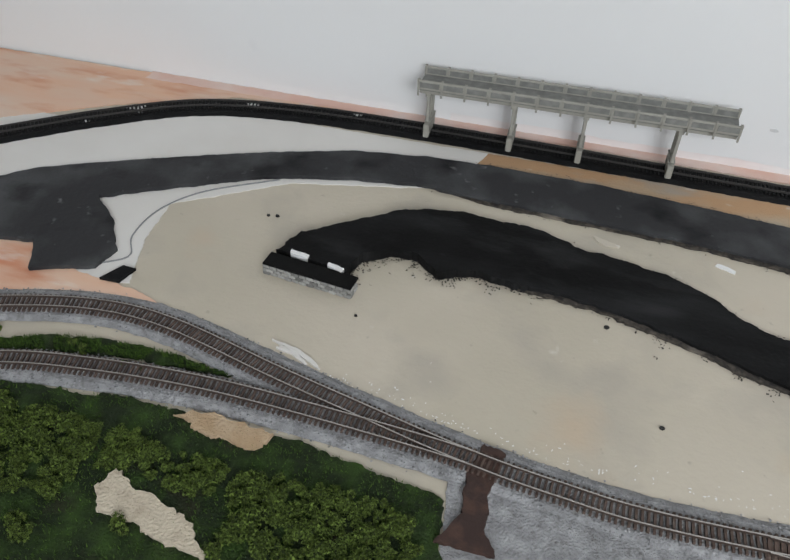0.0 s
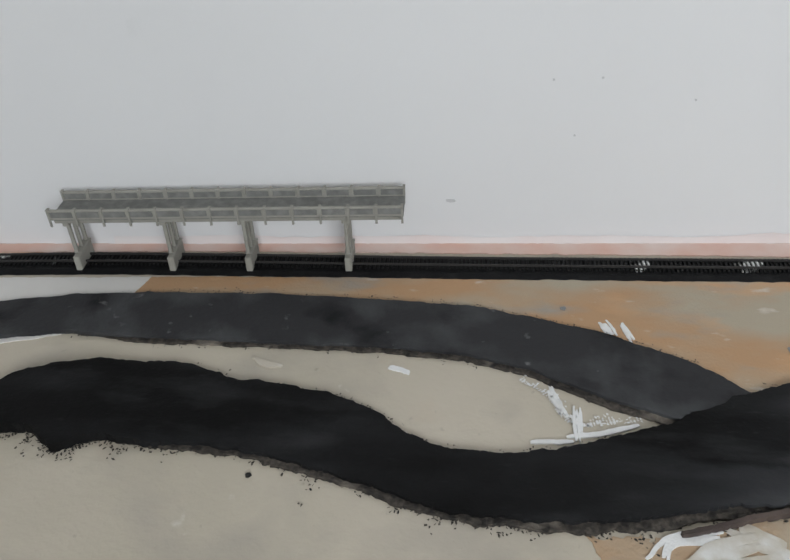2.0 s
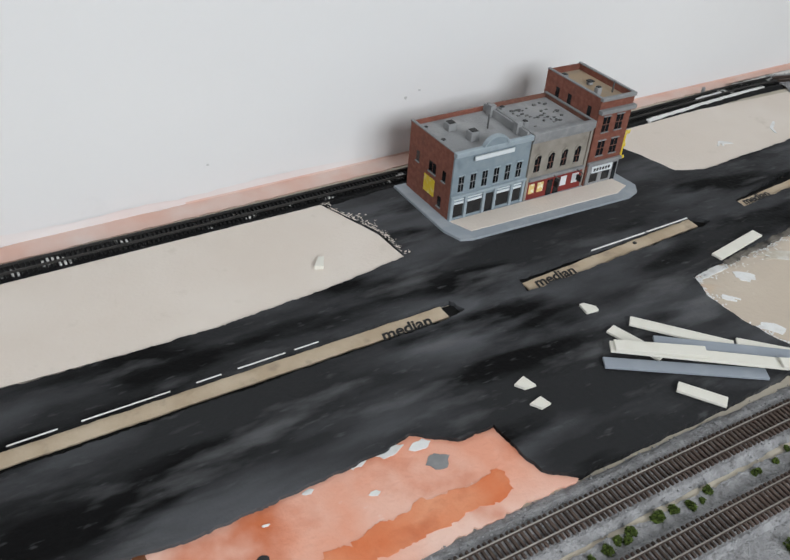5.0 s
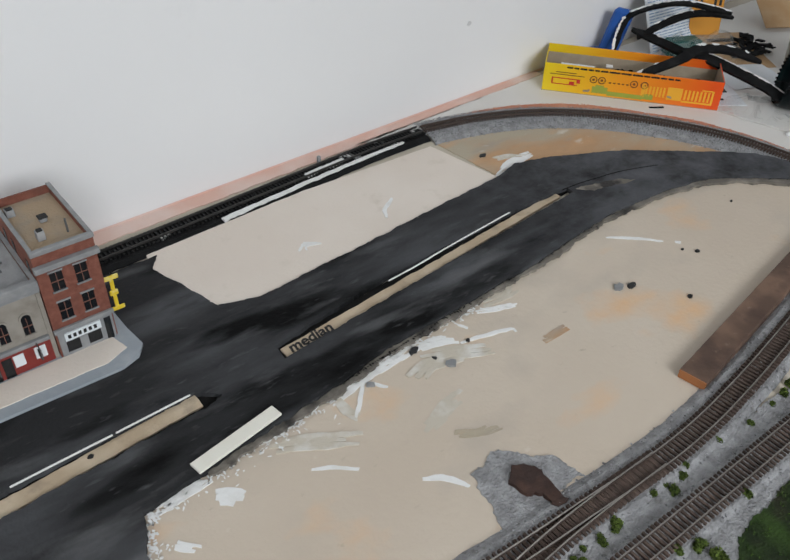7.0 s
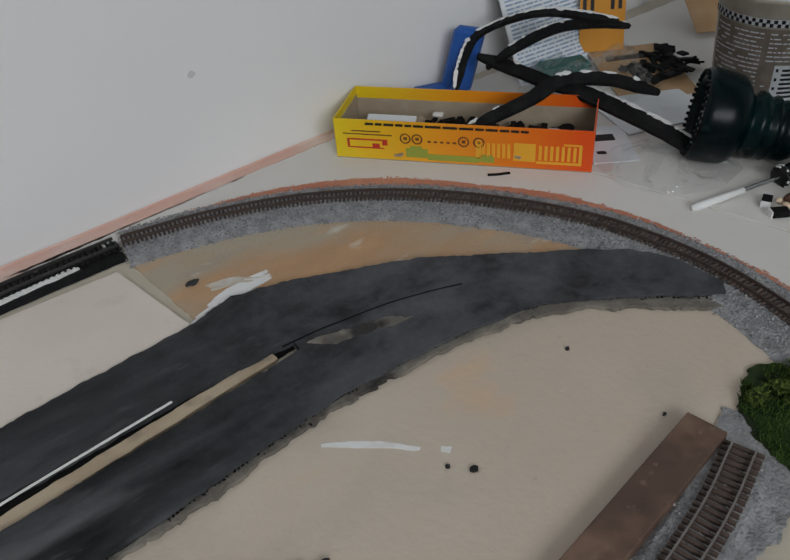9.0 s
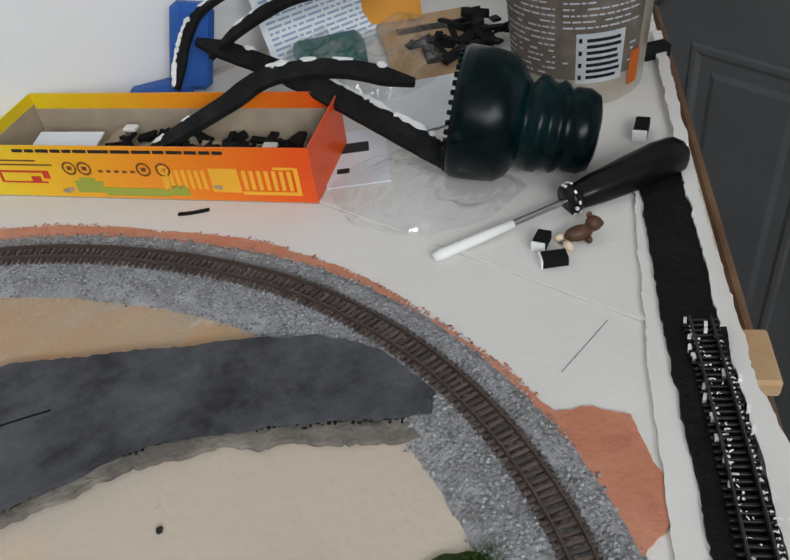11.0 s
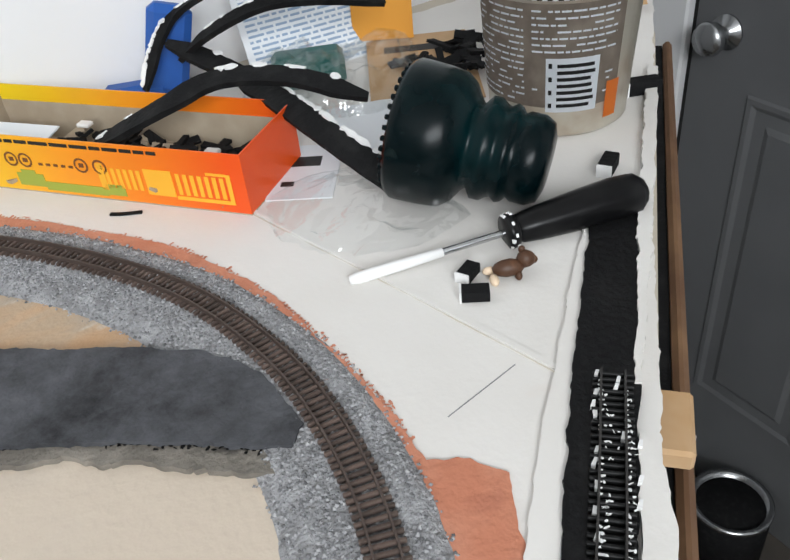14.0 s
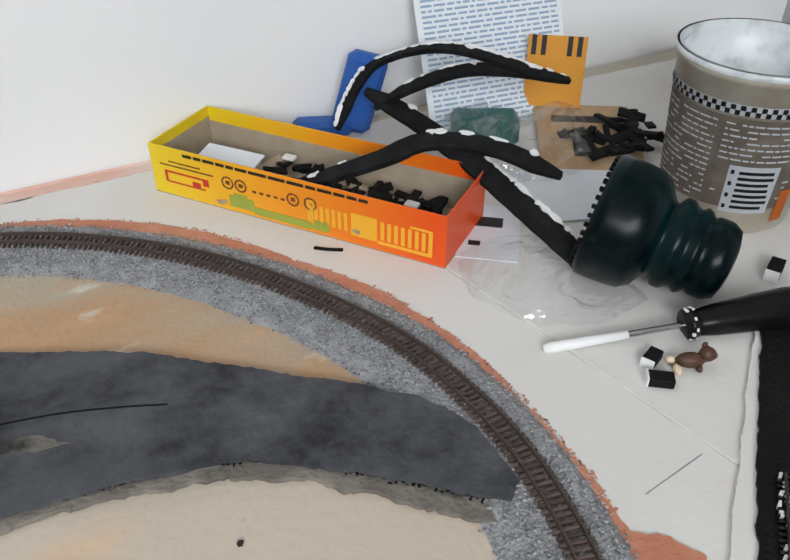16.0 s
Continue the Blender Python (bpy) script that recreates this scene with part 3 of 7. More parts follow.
ground_sheet("pink_wall_foot", [(0.5, wall_line(0.5) - 0.0005), (0.5, 1.72), (0.9, 1.736), (1.5, 1.744), (2.2, 1.772), (2.45, 1.785), (2.45, wall_line(2.45) - 0.0005)], 0, 0.0009, PINK, "pale pink painted strip along the foot of the wall", seed=9)

ground_sheet("warm_ground", [(1.880, 1.545), (1.880, 1.420), (2.10, 1.400), (2.2, 1.405), (2.32, 1.415), (2.42, 1.44), (2.475, 1.46), (2.488, 1.50), (2.487, 1.53), (2.42, 1.572), (2.30, 1.588), (2.1, 1.575), (1.95, 1.55)], 0, 0.0002, SAND_WARM, "warm beige painted ground between street and tracks", amp=0.002, seed=45)

# ---- roads ----
ROAD_Z = 0.0042
upper_n = [(0.40, 1.49), (0.478, 1.53), (0.50, 1.551), (0.578, 1.592), (0.653, 1.628), (0.733, 1.660), (0.80, 1.673), (0.86, 1.677), (0.95, 1.678), (1.03, 1.674), (1.09, 1.669), (1.134, 1.657), (1.178, 1.643), (1.233, 1.615), (1.262, 1.588)]
upper_s = [(1.222, 1.563), (1.171, 1.583), (1.126, 1.607), (1.085, 1.619), (1.03, 1.624), (0.968, 1.625), (0.908, 1.627), (0.85, 1.628), (0.808, 1.632), (0.746, 1.622), (0.69, 1.605), (0.668, 1.595), (0.60, 1.555), (0.566, 1.533), (0.592, 1.511), (0.614, 1.481), (0.610, 1.459), (0.568, 1.442), (0.553, 1.470), (0.527, 1.464), (0.43, 1.43)]
ground_sheet("far_road", upper_n + upper_s, 0, 0.0040, ASPHALT_GREY, "worn grey plaster road sheet with rough edges", "road", seed=10)
ramp_n = [(0.727, 1.510), (0.736, 1.534), (0.749, 1.544), (0.772, 1.564), (0.793, 1.582), (0.817, 1.594), (0.843, 1.601), (0.872, 1.600), (0.907, 1.600), (0.935, 1.590), (0.977, 1.584), (1.003, 1.578), (1.032, 1.565), (1.053, 1.547), (1.075, 1.537), (1.104, 1.535), (1.135, 1.539), (1.165, 1.549), (1.202, 1.562), (1.252, 1.588), (1.30, 1.606), (1.345, 1.619), (1.385, 1.600), (1.36, 1.575), (1.345, 1.552), (1.37, 1.535)]
ramp_s = [(1.300, 1.519), (1.252, 1.508), (1.22, 1.505), (1.187, 1.496), (1.14, 1.491), (1.08, 1.493), (1.029, 1.511), (0.965, 1.529), (0.926, 1.534), (0.897, 1.533), (0.867, 1.536), (0.843, 1.526), (0.824, 1.541), (0.803, 1.539), (0.788, 1.527), (0.783, 1.514), (0.782, 1.503)]


def ramp_top(x, y):
    return 0.0045 - 0.0001 * min(1.0, max(0.0, (x - 1.1) / 0.2)) + 0.0053 * max(0.0, min(1.0, (0.95 - x) / 0.18))


ground_sheet("ramp_road", ramp_n + ramp_s, 0, ramp_top, ASPHALT, "fresh black painted ramp road with feathered edges", "road", amp=0.0021, seed=11)
ground_sheet("ramp_fringe", [(0.90, 1.545), (0.90, 1.531), (0.926, 1.531), (0.965, 1.526), (1.029, 1.507), (1.08, 1.490), (1.14, 1.486), (1.187, 1.490), (1.22, 1.499), (1.255, 1.503), (1.30, 1.512), (1.25, 1.53), (1.14, 1.51), (1.0, 1.54)], 0, 0.0020, FRINGE, "dirty dark fringe below the ramp road", "road", amp=0.0024, seed=13)
ground_sheet("far_road_fringe", [(0.80, 1.640), (0.85, 1.625), (0.97, 1.6225), (1.03, 1.621), (1.085, 1.615), (1.126, 1.602), (1.171, 1.577), (1.225, 1.557), (1.23, 1.575), (1.13, 1.62), (0.97, 1.64)], 0, 0.0018, FRINGE, "dirty brown fringe below the far road", "road", amp=0.002, seed=14)
street_n = [(1.256, 1.589), (1.302, 1.607), (1.355, 1.6225), (1.40, 1.618), (1.484, 1.615), (1.574, 1.616), (1.66, 1.624), (1.716, 1.634), (1.715, 1.668), (1.697, 1.716), (1.76, 1.722), (1.99, 1.722), (1.981, 1.71), (1.998, 1.649), (2.025, 1.639), (2.10, 1.645), (2.20, 1.653), (2.264, 1.658), (2.29, 1.665), (2.33, 1.652), (2.384, 1.625), (2.444, 1.579), (2.476, 1.552), (2.487, 1.53)]
verge_s = [(2.485, 1.492), (2.474, 1.489), (2.437, 1.524), (2.405, 1.547), (2.36, 1.558), (2.293, 1.562), (2.246, 1.557), (2.213, 1.553), (2.14, 1.549), (2.06, 1.544), (2.02, 1.537), (1.93, 1.529)]
ground_sheet("street_fringe", verge_s + [(1.93, 1.545), (2.10, 1.562), (2.30, 1.578), (2.42, 1.555), (2.487, 1.51)], 0, 0.0024, FRINGE_PALE, "dirty grey-brown fringe along the street edge", "road", amp=0.0028, seed=15)
street_s = [(2.487, 1.502), (2.480, 1.4955), (2.441, 1.5290), (2.408, 1.5512), (2.363, 1.5615), (2.293, 1.5658), (2.246, 1.5608), (2.213, 1.5568), (2.14, 1.5525), (2.06, 1.549), (2.02, 1.542), (1.914, 1.531), (1.893, 1.528), (1.884, 1.505), (1.886, 1.471), (1.893, 1.445), (1.888, 1.428), (1.80, 1.424), (1.70, 1.424), (1.684, 1.436), (1.68, 1.473), (1.657, 1.473), (1.635, 1.488), (1.614, 1.484), (1.507, 1.477), (1.437, 1.488), (1.432, 1.425), (1.381, 1.422), (1.30, 1.428), (1.262, 1.446), (1.272, 1.473), (1.258, 1.489), (1.272, 1.504)]
med = [
    [(1.350, 1.558), (1.401, 1.554), (1.526, 1.557), (1.704, 1.561), (1.722, 1.565), (1.717, 1.578), (1.537, 1.574), (1.401, 1.5705)],
    [(1.772, 1.563), (1.953, 1.572), (1.962, 1.576), (1.950, 1.586), (1.775, 1.579)],
    [(2.006, 1.579), (2.10, 1.588), (2.295, 1.604), (2.297, 1.612), (2.232, 1.613), (2.10, 1.605), (2.008, 1.592)],
    [(1.285, 1.5015), (1.348, 1.503), (1.354, 1.519), (1.291, 1.508)],
]
ground_sheet("main_street", street_n + street_s, 0, ROAD_Z, ASPHALT, "dark grey painted main street with two carriageways", "road", holes=med, amp=0.0014, seed=12)
for k, (loop, w) in enumerate(zip(med[:3], (0.0115, 0.0110, 0.0105))):
    south = [p for p in loop if p in loop[: len(loop) // 2]]
    xs0, xs1 = min(p[0] for p in loop), max(p[0] for p in loop)
    y0, y1 = loop[0][1], max(loop, key=lambda p: p[0])[1]
    ground_sheet("median_strip", [(xs0 + 0.004, y0 + 0.001), (xs1 - 0.012, y1 + (0.000 if k != 2 else -0.004)), (xs1 - 0.012, y1 + (w if k != 2 else 0.003)), (xs0 + 0.004, y0 + w)], 0, 0.0020, MEDSAND, "sand-coloured median strip between the carriageways", "median", amp=0.0006, seed=20 + k)
    # The recess floor is black to paint in the shadow along its north edge
    ground_sheet("median_recess_shade", [(xs0 - 0.001, y0 - 0.001), (xs1 - 0.001, y1 - 0.002), (xs1 - 0.003, y1 + 0.011), (xs0, y0 + 0.0165)], 0, 0.0009, ASPHALT_BLACK, "recess beside the median, blackened for its shadow", "median", amp=0.0005, seed=30 + k)
KERB_LINES = (
    [(1.445, 1.5718), (1.47, 1.5725)], [(1.482, 1.5728), (1.53, 1.5740)], [(1.545, 1.5744), (1.56, 1.5748)], [(1.570, 1.5752), (1.60, 1.5759)], [(1.606, 1.5761), (1.622, 1.5765)],
    [(1.845, 1.5822), (1.87, 1.5830), (1.90, 1.5838)], [(1.902, 1.5840), (1.947, 1.5855)],
    [(2.104, 1.6010), (2.131, 1.6029), (2.159, 1.6062), (2.192, 1.6092), (2.232, 1.6126)])
ground_sheet("white_strip_lot", [(1.290, 1.5025), (1.348, 1.504), (1.350, 1.511), (1.292, 1.505)], 0, 0.0028, WHITE_PAINT, "white styrene strip in a slot of the street", "strip", amp=0.0004, seed=43)
ground_sheet("sand_lot", [(1.15, 1.484), (1.19, 1.486), (1.25, 1.503), (1.27, 1.503), (1.257, 1.489), (1.27, 1.473), (1.262, 1.440), (1.225, 1.428), (1.195, 1.437), (1.175, 1.458), (1.155, 1.470)], 0, 0.0006, TAN, "tan and white smeared lot beside the street", amp=0.006, seed=44)


def band(name, points, width, z, mat, label, category="paint", amp=0.0008, seed=0.0):
    """A narrow uneven strip of paint along a line."""
    path = smooth_path(points, 0.004)
    n = normals2(path)
    left = [tuple(p + q * width / 2) for p, q in zip(path, n)]
    right = [tuple(p - q * width / 2) for p, q in zip(path, n)]
    return ground_sheet(name, left + right[::-1], 0, z, mat, label, category, amp=amp, seed=seed)


for k, pts in enumerate(KERB_LINES):
    line = sweep(bmesh.new(), smooth_path(pts, 0.004), 0.0007 if k < 5 else 0.0011, 0.0005, 0.0043)
    tagged(mesh_object("white_kerb_line", line, WHITE_PAINT), "broken white painted edge of the median", "paint", kind="structure")
seam = sweep(bmesh.new(), smooth_path([(2.290, 1.611), (2.308, 1.6100), (2.325, 1.6075), (2.350, 1.603), (2.372, 1.5962), (2.388, 1.590)], 0.004), 0.0006, 0.0003, ROAD_Z)
tagged(mesh_object("street_seam", seam, ASPHALT_BLACK), "dark groove in the street past the median", "road", kind="structure")
ground_sheet("worn_patch", [(2.299, 1.606), (2.309, 1.596), (2.332, 1.591), (2.352, 1.586), (2.345, 1.594), (2.322, 1.602)], 0, ROAD_Z + 0.0003, FRINGE_PALE, "worn grey-brown patch in the street past the median", "road", amp=0.002, seed=91)
band("brown_edge", [(1.345, 1.520), (1.293, 1.511), (1.250, 1.503), (1.223, 1.4945), (1.197, 1.487)], 0.0026, ROAD_Z + 0.0003, LOTBROWN, "worn brown edge of the street beside the lot", "road", amp=0.0010, seed=94)
band("orange_border", [(1.448, 1.429), (1.50, 1.431), (1.555, 1.434), (1.61, 1.438), (1.665, 1.440)], 0.016, 0.0019, ORANGE, "burnt orange paint along the lot's edge", amp=0.004, seed=95)
for k, (x, y, r) in enumerate([(1.515, 1.481, 0.004), (1.535, 1.484, 0.003), (1.60, 1.484, 0.006), (1.62, 1.484, 0.008), (1.637, 1.480, 0.007), (1.57, 1.478, 0.003), (1.545, 1.470, 0.002), (1.600, 1.463, 0.003)]):
    ground_sheet("white_dab", [(x + r * math.cos(a), y + 0.5 * r * math.sin(a)) for a in (0, 1, 2, 3, 4, 5)], 0, 0.0019 + 0.0001 * (k % 2), WHITE_PAINT, "white dab of paint on the salmon lot", "paint", amp=0.0016, seed=96 + k)
# white plaster left along the rear track
band("plaster_line", [(2.05, 1.7355), (2.10, 1.7400), (2.15, 1.7445), (2.20, 1.7480), (2.236, 1.7500)], 0.0036, 0.0042, WHITE_PAINT, "white plaster left along the black rear roadbed", "plaster", amp=0.0010, seed=110)
band("plaster_line", [(2.135, 1.7515), (2.155, 1.7535), (2.175, 1.7550)], 0.0050, 0.0048, WHITE_PAINT, "white plaster smeared between the rear rails", "plaster", amp=0.0014, seed=111)
bm = bmesh.new()
foot = [bm.verts.new((x, wall_line(x) - 0.0009, z)) for z in (0.0, 0.0026) for x in (1.60, 2.46)]
bm.faces.new((foot[0], foot[1], foot[3], foot[2]))
tagged(mesh_object("orange_wall_line", bm, PINK), "orange painted line along the foot of the wall", "paint", kind="structure")


def edge_flecks(name, points, count, spread, z, size, mat, label, seed):
    """Dry-brush flecks scattered along a painted edge, thinning outwards."""
    r = random.Random(seed)
    path = smooth_path(points, 0.002)
    n = normals2(path)
    verts, faces = [], []
    for _ in range(count):
        k = r.randrange(len(path))
        o = spread * abs(r.gauss(0, 0.45)) * (0.3 + abs(noise.noise((path[k][0] * 70, path[k][1] * 70, seed))) * 2.2)
        c = path[k] + n[k] * o
        a, s1, s2 = r.uniform(0, 3.14), size * r.uniform(0.4, 1.4), size * r.uniform(0.2, 0.7)
        b = len(verts)
        for q in range(6):
            t = q * math.pi / 3
            u, v = s1 * math.cos(t) * r.uniform(0.6, 1.1), s2 * math.sin(t) * r.uniform(0.6, 1.1)
            verts.append((c[0] + u * math.cos(a) - v * math.sin(a), c[1] + u * math.sin(a) + v * math.cos(a), z + 0.00002 * (b % 7)))
        faces.append(tuple(range(b, b + 6)))
    me = bpy.data.meshes.new(name)
    me.from_pydata(verts, [], faces)
    me.materials.append(mat)
    return tagged(new(name, me), label, "paint", kind="stuff")


edge_flecks("paint_flecks", ramp_s[::-1], 1100, -0.010, 0.0009, 0.0012, FRINGE, "dry-brushed dark flecks along the ramp's edge", 1)
edge_flecks("paint_flecks", ramp_n[8:22], 420, 0.006, 0.0009, 0.0010, FRINGE, "dry-brushed dark flecks along the ramp's edge", 2)
edge_flecks("paint_flecks", [(0.80, 1.6345), (0.85, 1.6275), (0.97, 1.6245), (1.03, 1.623), (1.085, 1.618), (1.126, 1.606), (1.171, 1.582)], 500, -0.007, 0.0022, 0.0010, FRINGE, "dry-brushed brown flecks along the far road", 3)
edge_flecks("paint_flecks", [(0.83, 1.679), (0.90, 1.681), (1.0, 1.678), (1.09, 1.672), (1.134, 1.660), (1.178, 1.646), (1.233, 1.618)], 260, 0.005, 0.0012, 0.0009, FRINGE, "dry-brushed dark flecks along the far road", 4)
edge_flecks("paint_flecks", [(1.893, 1.526), (1.93, 1.530), (2.02, 1.539), (2.06, 1.546), (2.14, 1.550)], 380, -0.010, 0.0010, 0.0016, WHITE_PAINT, "white paint flecks along the street's edge", 5)
edge_flecks("paint_flecks", [(1.888, 1.428), (1.893, 1.445), (1.886, 1.471), (1.884, 1.505), (1.893, 1.528)], 300, -0.010, 0.0010, 0.0016, WHITE_PAINT, "white paint flecks along the street's edge", 6)
edge_flecks("paint_flecks", [(1.12, 1.598), (1.135, 1.585), (1.15, 1.562), (1.19, 1.566)], 260, 0.008, 0.0012, 0.0013, WHITE_PAINT, "white paint flecks on the ground between the roads", 7)
edge_flecks("plaster_crumbs", [(0.80, 1.415), (0.87, 1.404), (0.95, 1.395), (1.05, 1.397), (1.2, 1.408), (1.4, 1.420)], 260, 0.020, 0.0006, 0.0009, WHITE_PAINT, "white plaster crumbs on the sand beside the ballast", 9)


edge_flecks("paint_flecks", [(2.479, 1.4960), (2.441, 1.5292), (2.408, 1.5514), (2.363, 1.5617), (2.293, 1.5660), (2.213, 1.5570), (2.14, 1.5527), (2.02, 1.5422)], 380, 0.0020, 0.0027, 0.0012, ASPHALT_BLACK, "black paint flecks along the street's worn edge", 10)
edge_flecks("paint_flecks", [tuple(p) for p in rim[::4]], 420, 0.0022, 0.0013, 0.0012, RUST, "brushed rust paint flecks outside the curve", 11)
edge_flecks("plaster_crumbs", [(1.692, 1.720), (1.713, 1.668), (1.716, 1.636)], 170, 0.008, 0.0046, 0.0013, CREAM, "cream plaster brushed over the street's edge", 12)


# ---- marker writing on the medians ----
def writing(text, x, y, z, size, turn):
    cu = bpy.data.curves.new("writing", "FONT")
    cu.body, cu.size, cu.extrude, cu.shear, cu.offset = text, size * 1.1, 0.0001, 0.2, 0.00030
    tmp = bpy.data.objects.new("writing", cu)
    me = bpy.data.meshes.new_from_object(tmp)
    bpy.data.objects.remove(tmp)
    me.materials.append(INK)
    ob = new("handwriting", me)
    ob.matrix_world = pose(x, y, z, 0, 0, turn)
    return tagged(ob, "black marker handwriting reading median", "writing", "median notes")


writing("median", 1.660, 1.5625, 0.0023, 0.0115, 1)
writing("median", 1.783, 1.5655, 0.0023, 0.0115, 3)
writing("median", 2.014, 1.5825, 0.0023, 0.0105, 4)


# ---- tracks ----
def tie_mesh(w, l, h):
    bm = boxes((-w / 2, -l / 2, 0, w / 2, l / 2, h), bevel=0.00025)
    me = bpy.data.meshes.new("tie")
    bm.to_mesh(me)
    bm.free()
    return me


def track(label, points, z, tie_mat, rail_mat, top_mat, gauge=0.0094, pitch=0.0033, single=lambda x, y: False):
    """Rails and ties along a path; ties for which single() holds are pieces of their own."""
    top = thing("railway_track", label, "railway track", group="model railway tracks")
    path = smooth_path(points, 0.004)
    tops = [rail_mat, top_mat]
    for s in (-1, 1):
        part("rail", sweep(bmesh.new(), path, 0.00009 * gauge * 1000, 0.0018, z + 0.0016, s * gauge / 2, 0, 1), tops, top)
    tp = smooth_path(points, pitch)
    n = normals2(tp)
    one = tie_mesh(pitch * 0.45, gauge * 1.72, 0.0016)
    one.materials.append(tie_mat)
    joined = bmesh.new()
    count = 0
    for p, q in zip(tp, n):
        m = pose(p[0], p[1], z, 0, 0, math.degrees(math.atan2(-q[0], q[1])) + random.uniform(-1.5, 1.5))
        if count < 280 and single(p[0], p[1]):
            t = new("tie", one)
            t.parent, t.matrix_basis = top, m
            count += 1
        else:
            box(joined, -pitch * 0.225, -gauge * 0.86, 0, pitch * 0.225, gauge * 0.86, 0.0016, m=m)
    if joined.verts:
        tagged(part("far_sleeper", joined, tie_mat, top), kind="stuff")
    else:
        joined.free()
    return path


def stones(label, path, left, right, z, count, seed):
    """Loose grains over a ballast bed."""
    rng = random.Random(seed)
    n = normals2(path)
    verts, faces = [], []
    for _ in range(count):
        i = rng.randrange(len(path))
        o = rng.uniform(-right, left)
        h = z * max(0.0, min(1.0, (1 - abs(o) / (left if o > 0 else right)) / 0.28))
        c = np.array([path[i][0] + n[i][0] * o + rng.uniform(-.002, .002), path[i][1] + n[i][1] * o + rng.uniform(-.002, .002), h + 0.0002])
        r = rng.uniform(0.0004, 0.0009)
        a = rng.uniform(0, 6.28)
        b = len(verts)
        for k in range(4):
            verts.append(tuple(c + [r * math.cos(a + 1.57 * k) * rng.uniform(.7, 1.2), r * math.sin(a + 1.57 * k) * rng.uniform(.7, 1.2), 0]))
        verts.append(tuple(c + [rng.uniform(-.3, .3) * r, rng.uniform(-.3, .3) * r, r * rng.uniform(0.6, 1.1)]))
        faces += [(b + k, b + (k + 1) % 4, b + 4) for k in range(4)]
    me = bpy.data.meshes.new("ballast_grains")
    me.from_pydata(verts, [], faces)
    me.materials.append(BALLAST)
    return tagged(new("ballast_grains", me), label, "ballast", kind="stuff")


BACK = [(0.20, 1.36), (0.33, 1.50), (0.436, 1.588), (0.50, 1.640), (0.574, 1.687), (0.667, 1.709), (0.78, 1.717), (0.90, 1.7195), (1.10, 1.721), (1.40, 1.7265), (1.70, 1.735), (1.95, 1.743), (2.10, 1.751), (2.20, 1.7575), (2.262, 1.7580)]
LOOP_ALL = [(2.266, 1.7575), (2.318, 1.7455), (2.372, 1.7215), (2.420, 1.6835), (2.457, 1.636), (2.4825, 1.586), (2.493, 1.540), (2.494, 1.500), (2.486, 1.457), (2.468, 1.418), (2.435, 1.385), (2.38, 1.365), (2.30, 1.358), (2.20, 1.359), (2.05, 1.361), (1.85, 1.366), (1.60, 1.369), (1.40, 1.369), (1.20, 1.371), (1.06, 1.374)]
MAIN = [(0.40, 1.30), (0.50, 1.375), (0.571, 1.405), (0.633, 1.422), (0.689, 1.422), (0.772, 1.404), (0.822, 1.394), (0.889, 1.381), (0.948, 1.374), (1.02, 1.372), (1.20, 1.386), (1.41, 1.401), (1.60, 1.405), (1.90, 1.403), (2.05, 1.395), (2.14, 1.391), (2.21, 1.396), (2.295, 1.408), (2.36, 1.420), (2.40, 1.432)]
SIDE = [(0.42, 1.24), (0.52, 1.325), (0.60, 1.361), (0.663, 1.375), (0.728, 1.382), (0.79, 1.383), (0.87, 1.381), (0.90, 1.379)]
back = smooth_path(BACK, 0.004)
tagged(mesh_object("rear_roadbed", ribbon(back, 0.013, 0.0165, 0.0030), BLACK), "black painted foam roadbed along the wall", "roadbed", kind="structure")
track("black painted model track along the wall, flecked with white", BACK, 0.0030, TIE_BLACK, RAIL_DARK, RAIL_DARK, single=lambda x, y: 0.78 < x < 1.15)
LOOP, FRONT = LOOP_ALL[:12], LOOP_ALL[10:]
loop = smooth_path(LOOP_ALL, 0.004)
curve = loop[: int(np.argmax((loop[:, 0] < 2.40) & (loop[:, 1] < 1.40)))]
tagged(mesh_object("curve_ballast", ribbon(curve, 0.0185, 0.0255, 0.0032), BALLAST_BED), "grey ballast bed under the curved track", "ballast", kind="structure")
stones("grey ballast grains glued beside the curved track", curve, 0.0185, 0.0255, 0.0032, 12000, 1)
front = loop[int(np.argmax((loop[:, 0] < 2.40) & (loop[:, 1] < 1.40))):]
tagged(mesh_object("front_ballast", ribbon(front, 0.013, 0.012, 0.0032), BALLAST_BED), "grey ballast bed under the front track", "ballast", kind="structure")
stones("grey ballast grains beside the front track", front, 0.013, 0.012, 0.0032, 6500, 2)
main = smooth_path(MAIN, 0.004)
tagged(mesh_object("main_ballast", ribbon(main, 0.0175, 0.014, 0.0030), BALLAST_BED), "grey ballast bed under the second track", "ballast", kind="structure")
stones("grey ballast grains beside the second track", main, 0.0175, 0.014, 0.0030, 9000, 3)
side = smooth_path(SIDE, 0.004)
tagged(mesh_object("siding_ballast", ribbon(side, 0.012, 0.016, 0.0028), BALLAST_BED), "grey ballast bed under the siding", "ballast", kind="structure")
stones("grey ballast grains beside the siding", side, 0.012, 0.016, 0.0028, 3500, 4)
track("weathered brown model track on grey ballast round the curve", LOOP, 0.0032, TIE, RAIL, RAIL, gauge=0.0070, pitch=0.0027, single=lambda x, y: x > 2.30 and y > 1.40)
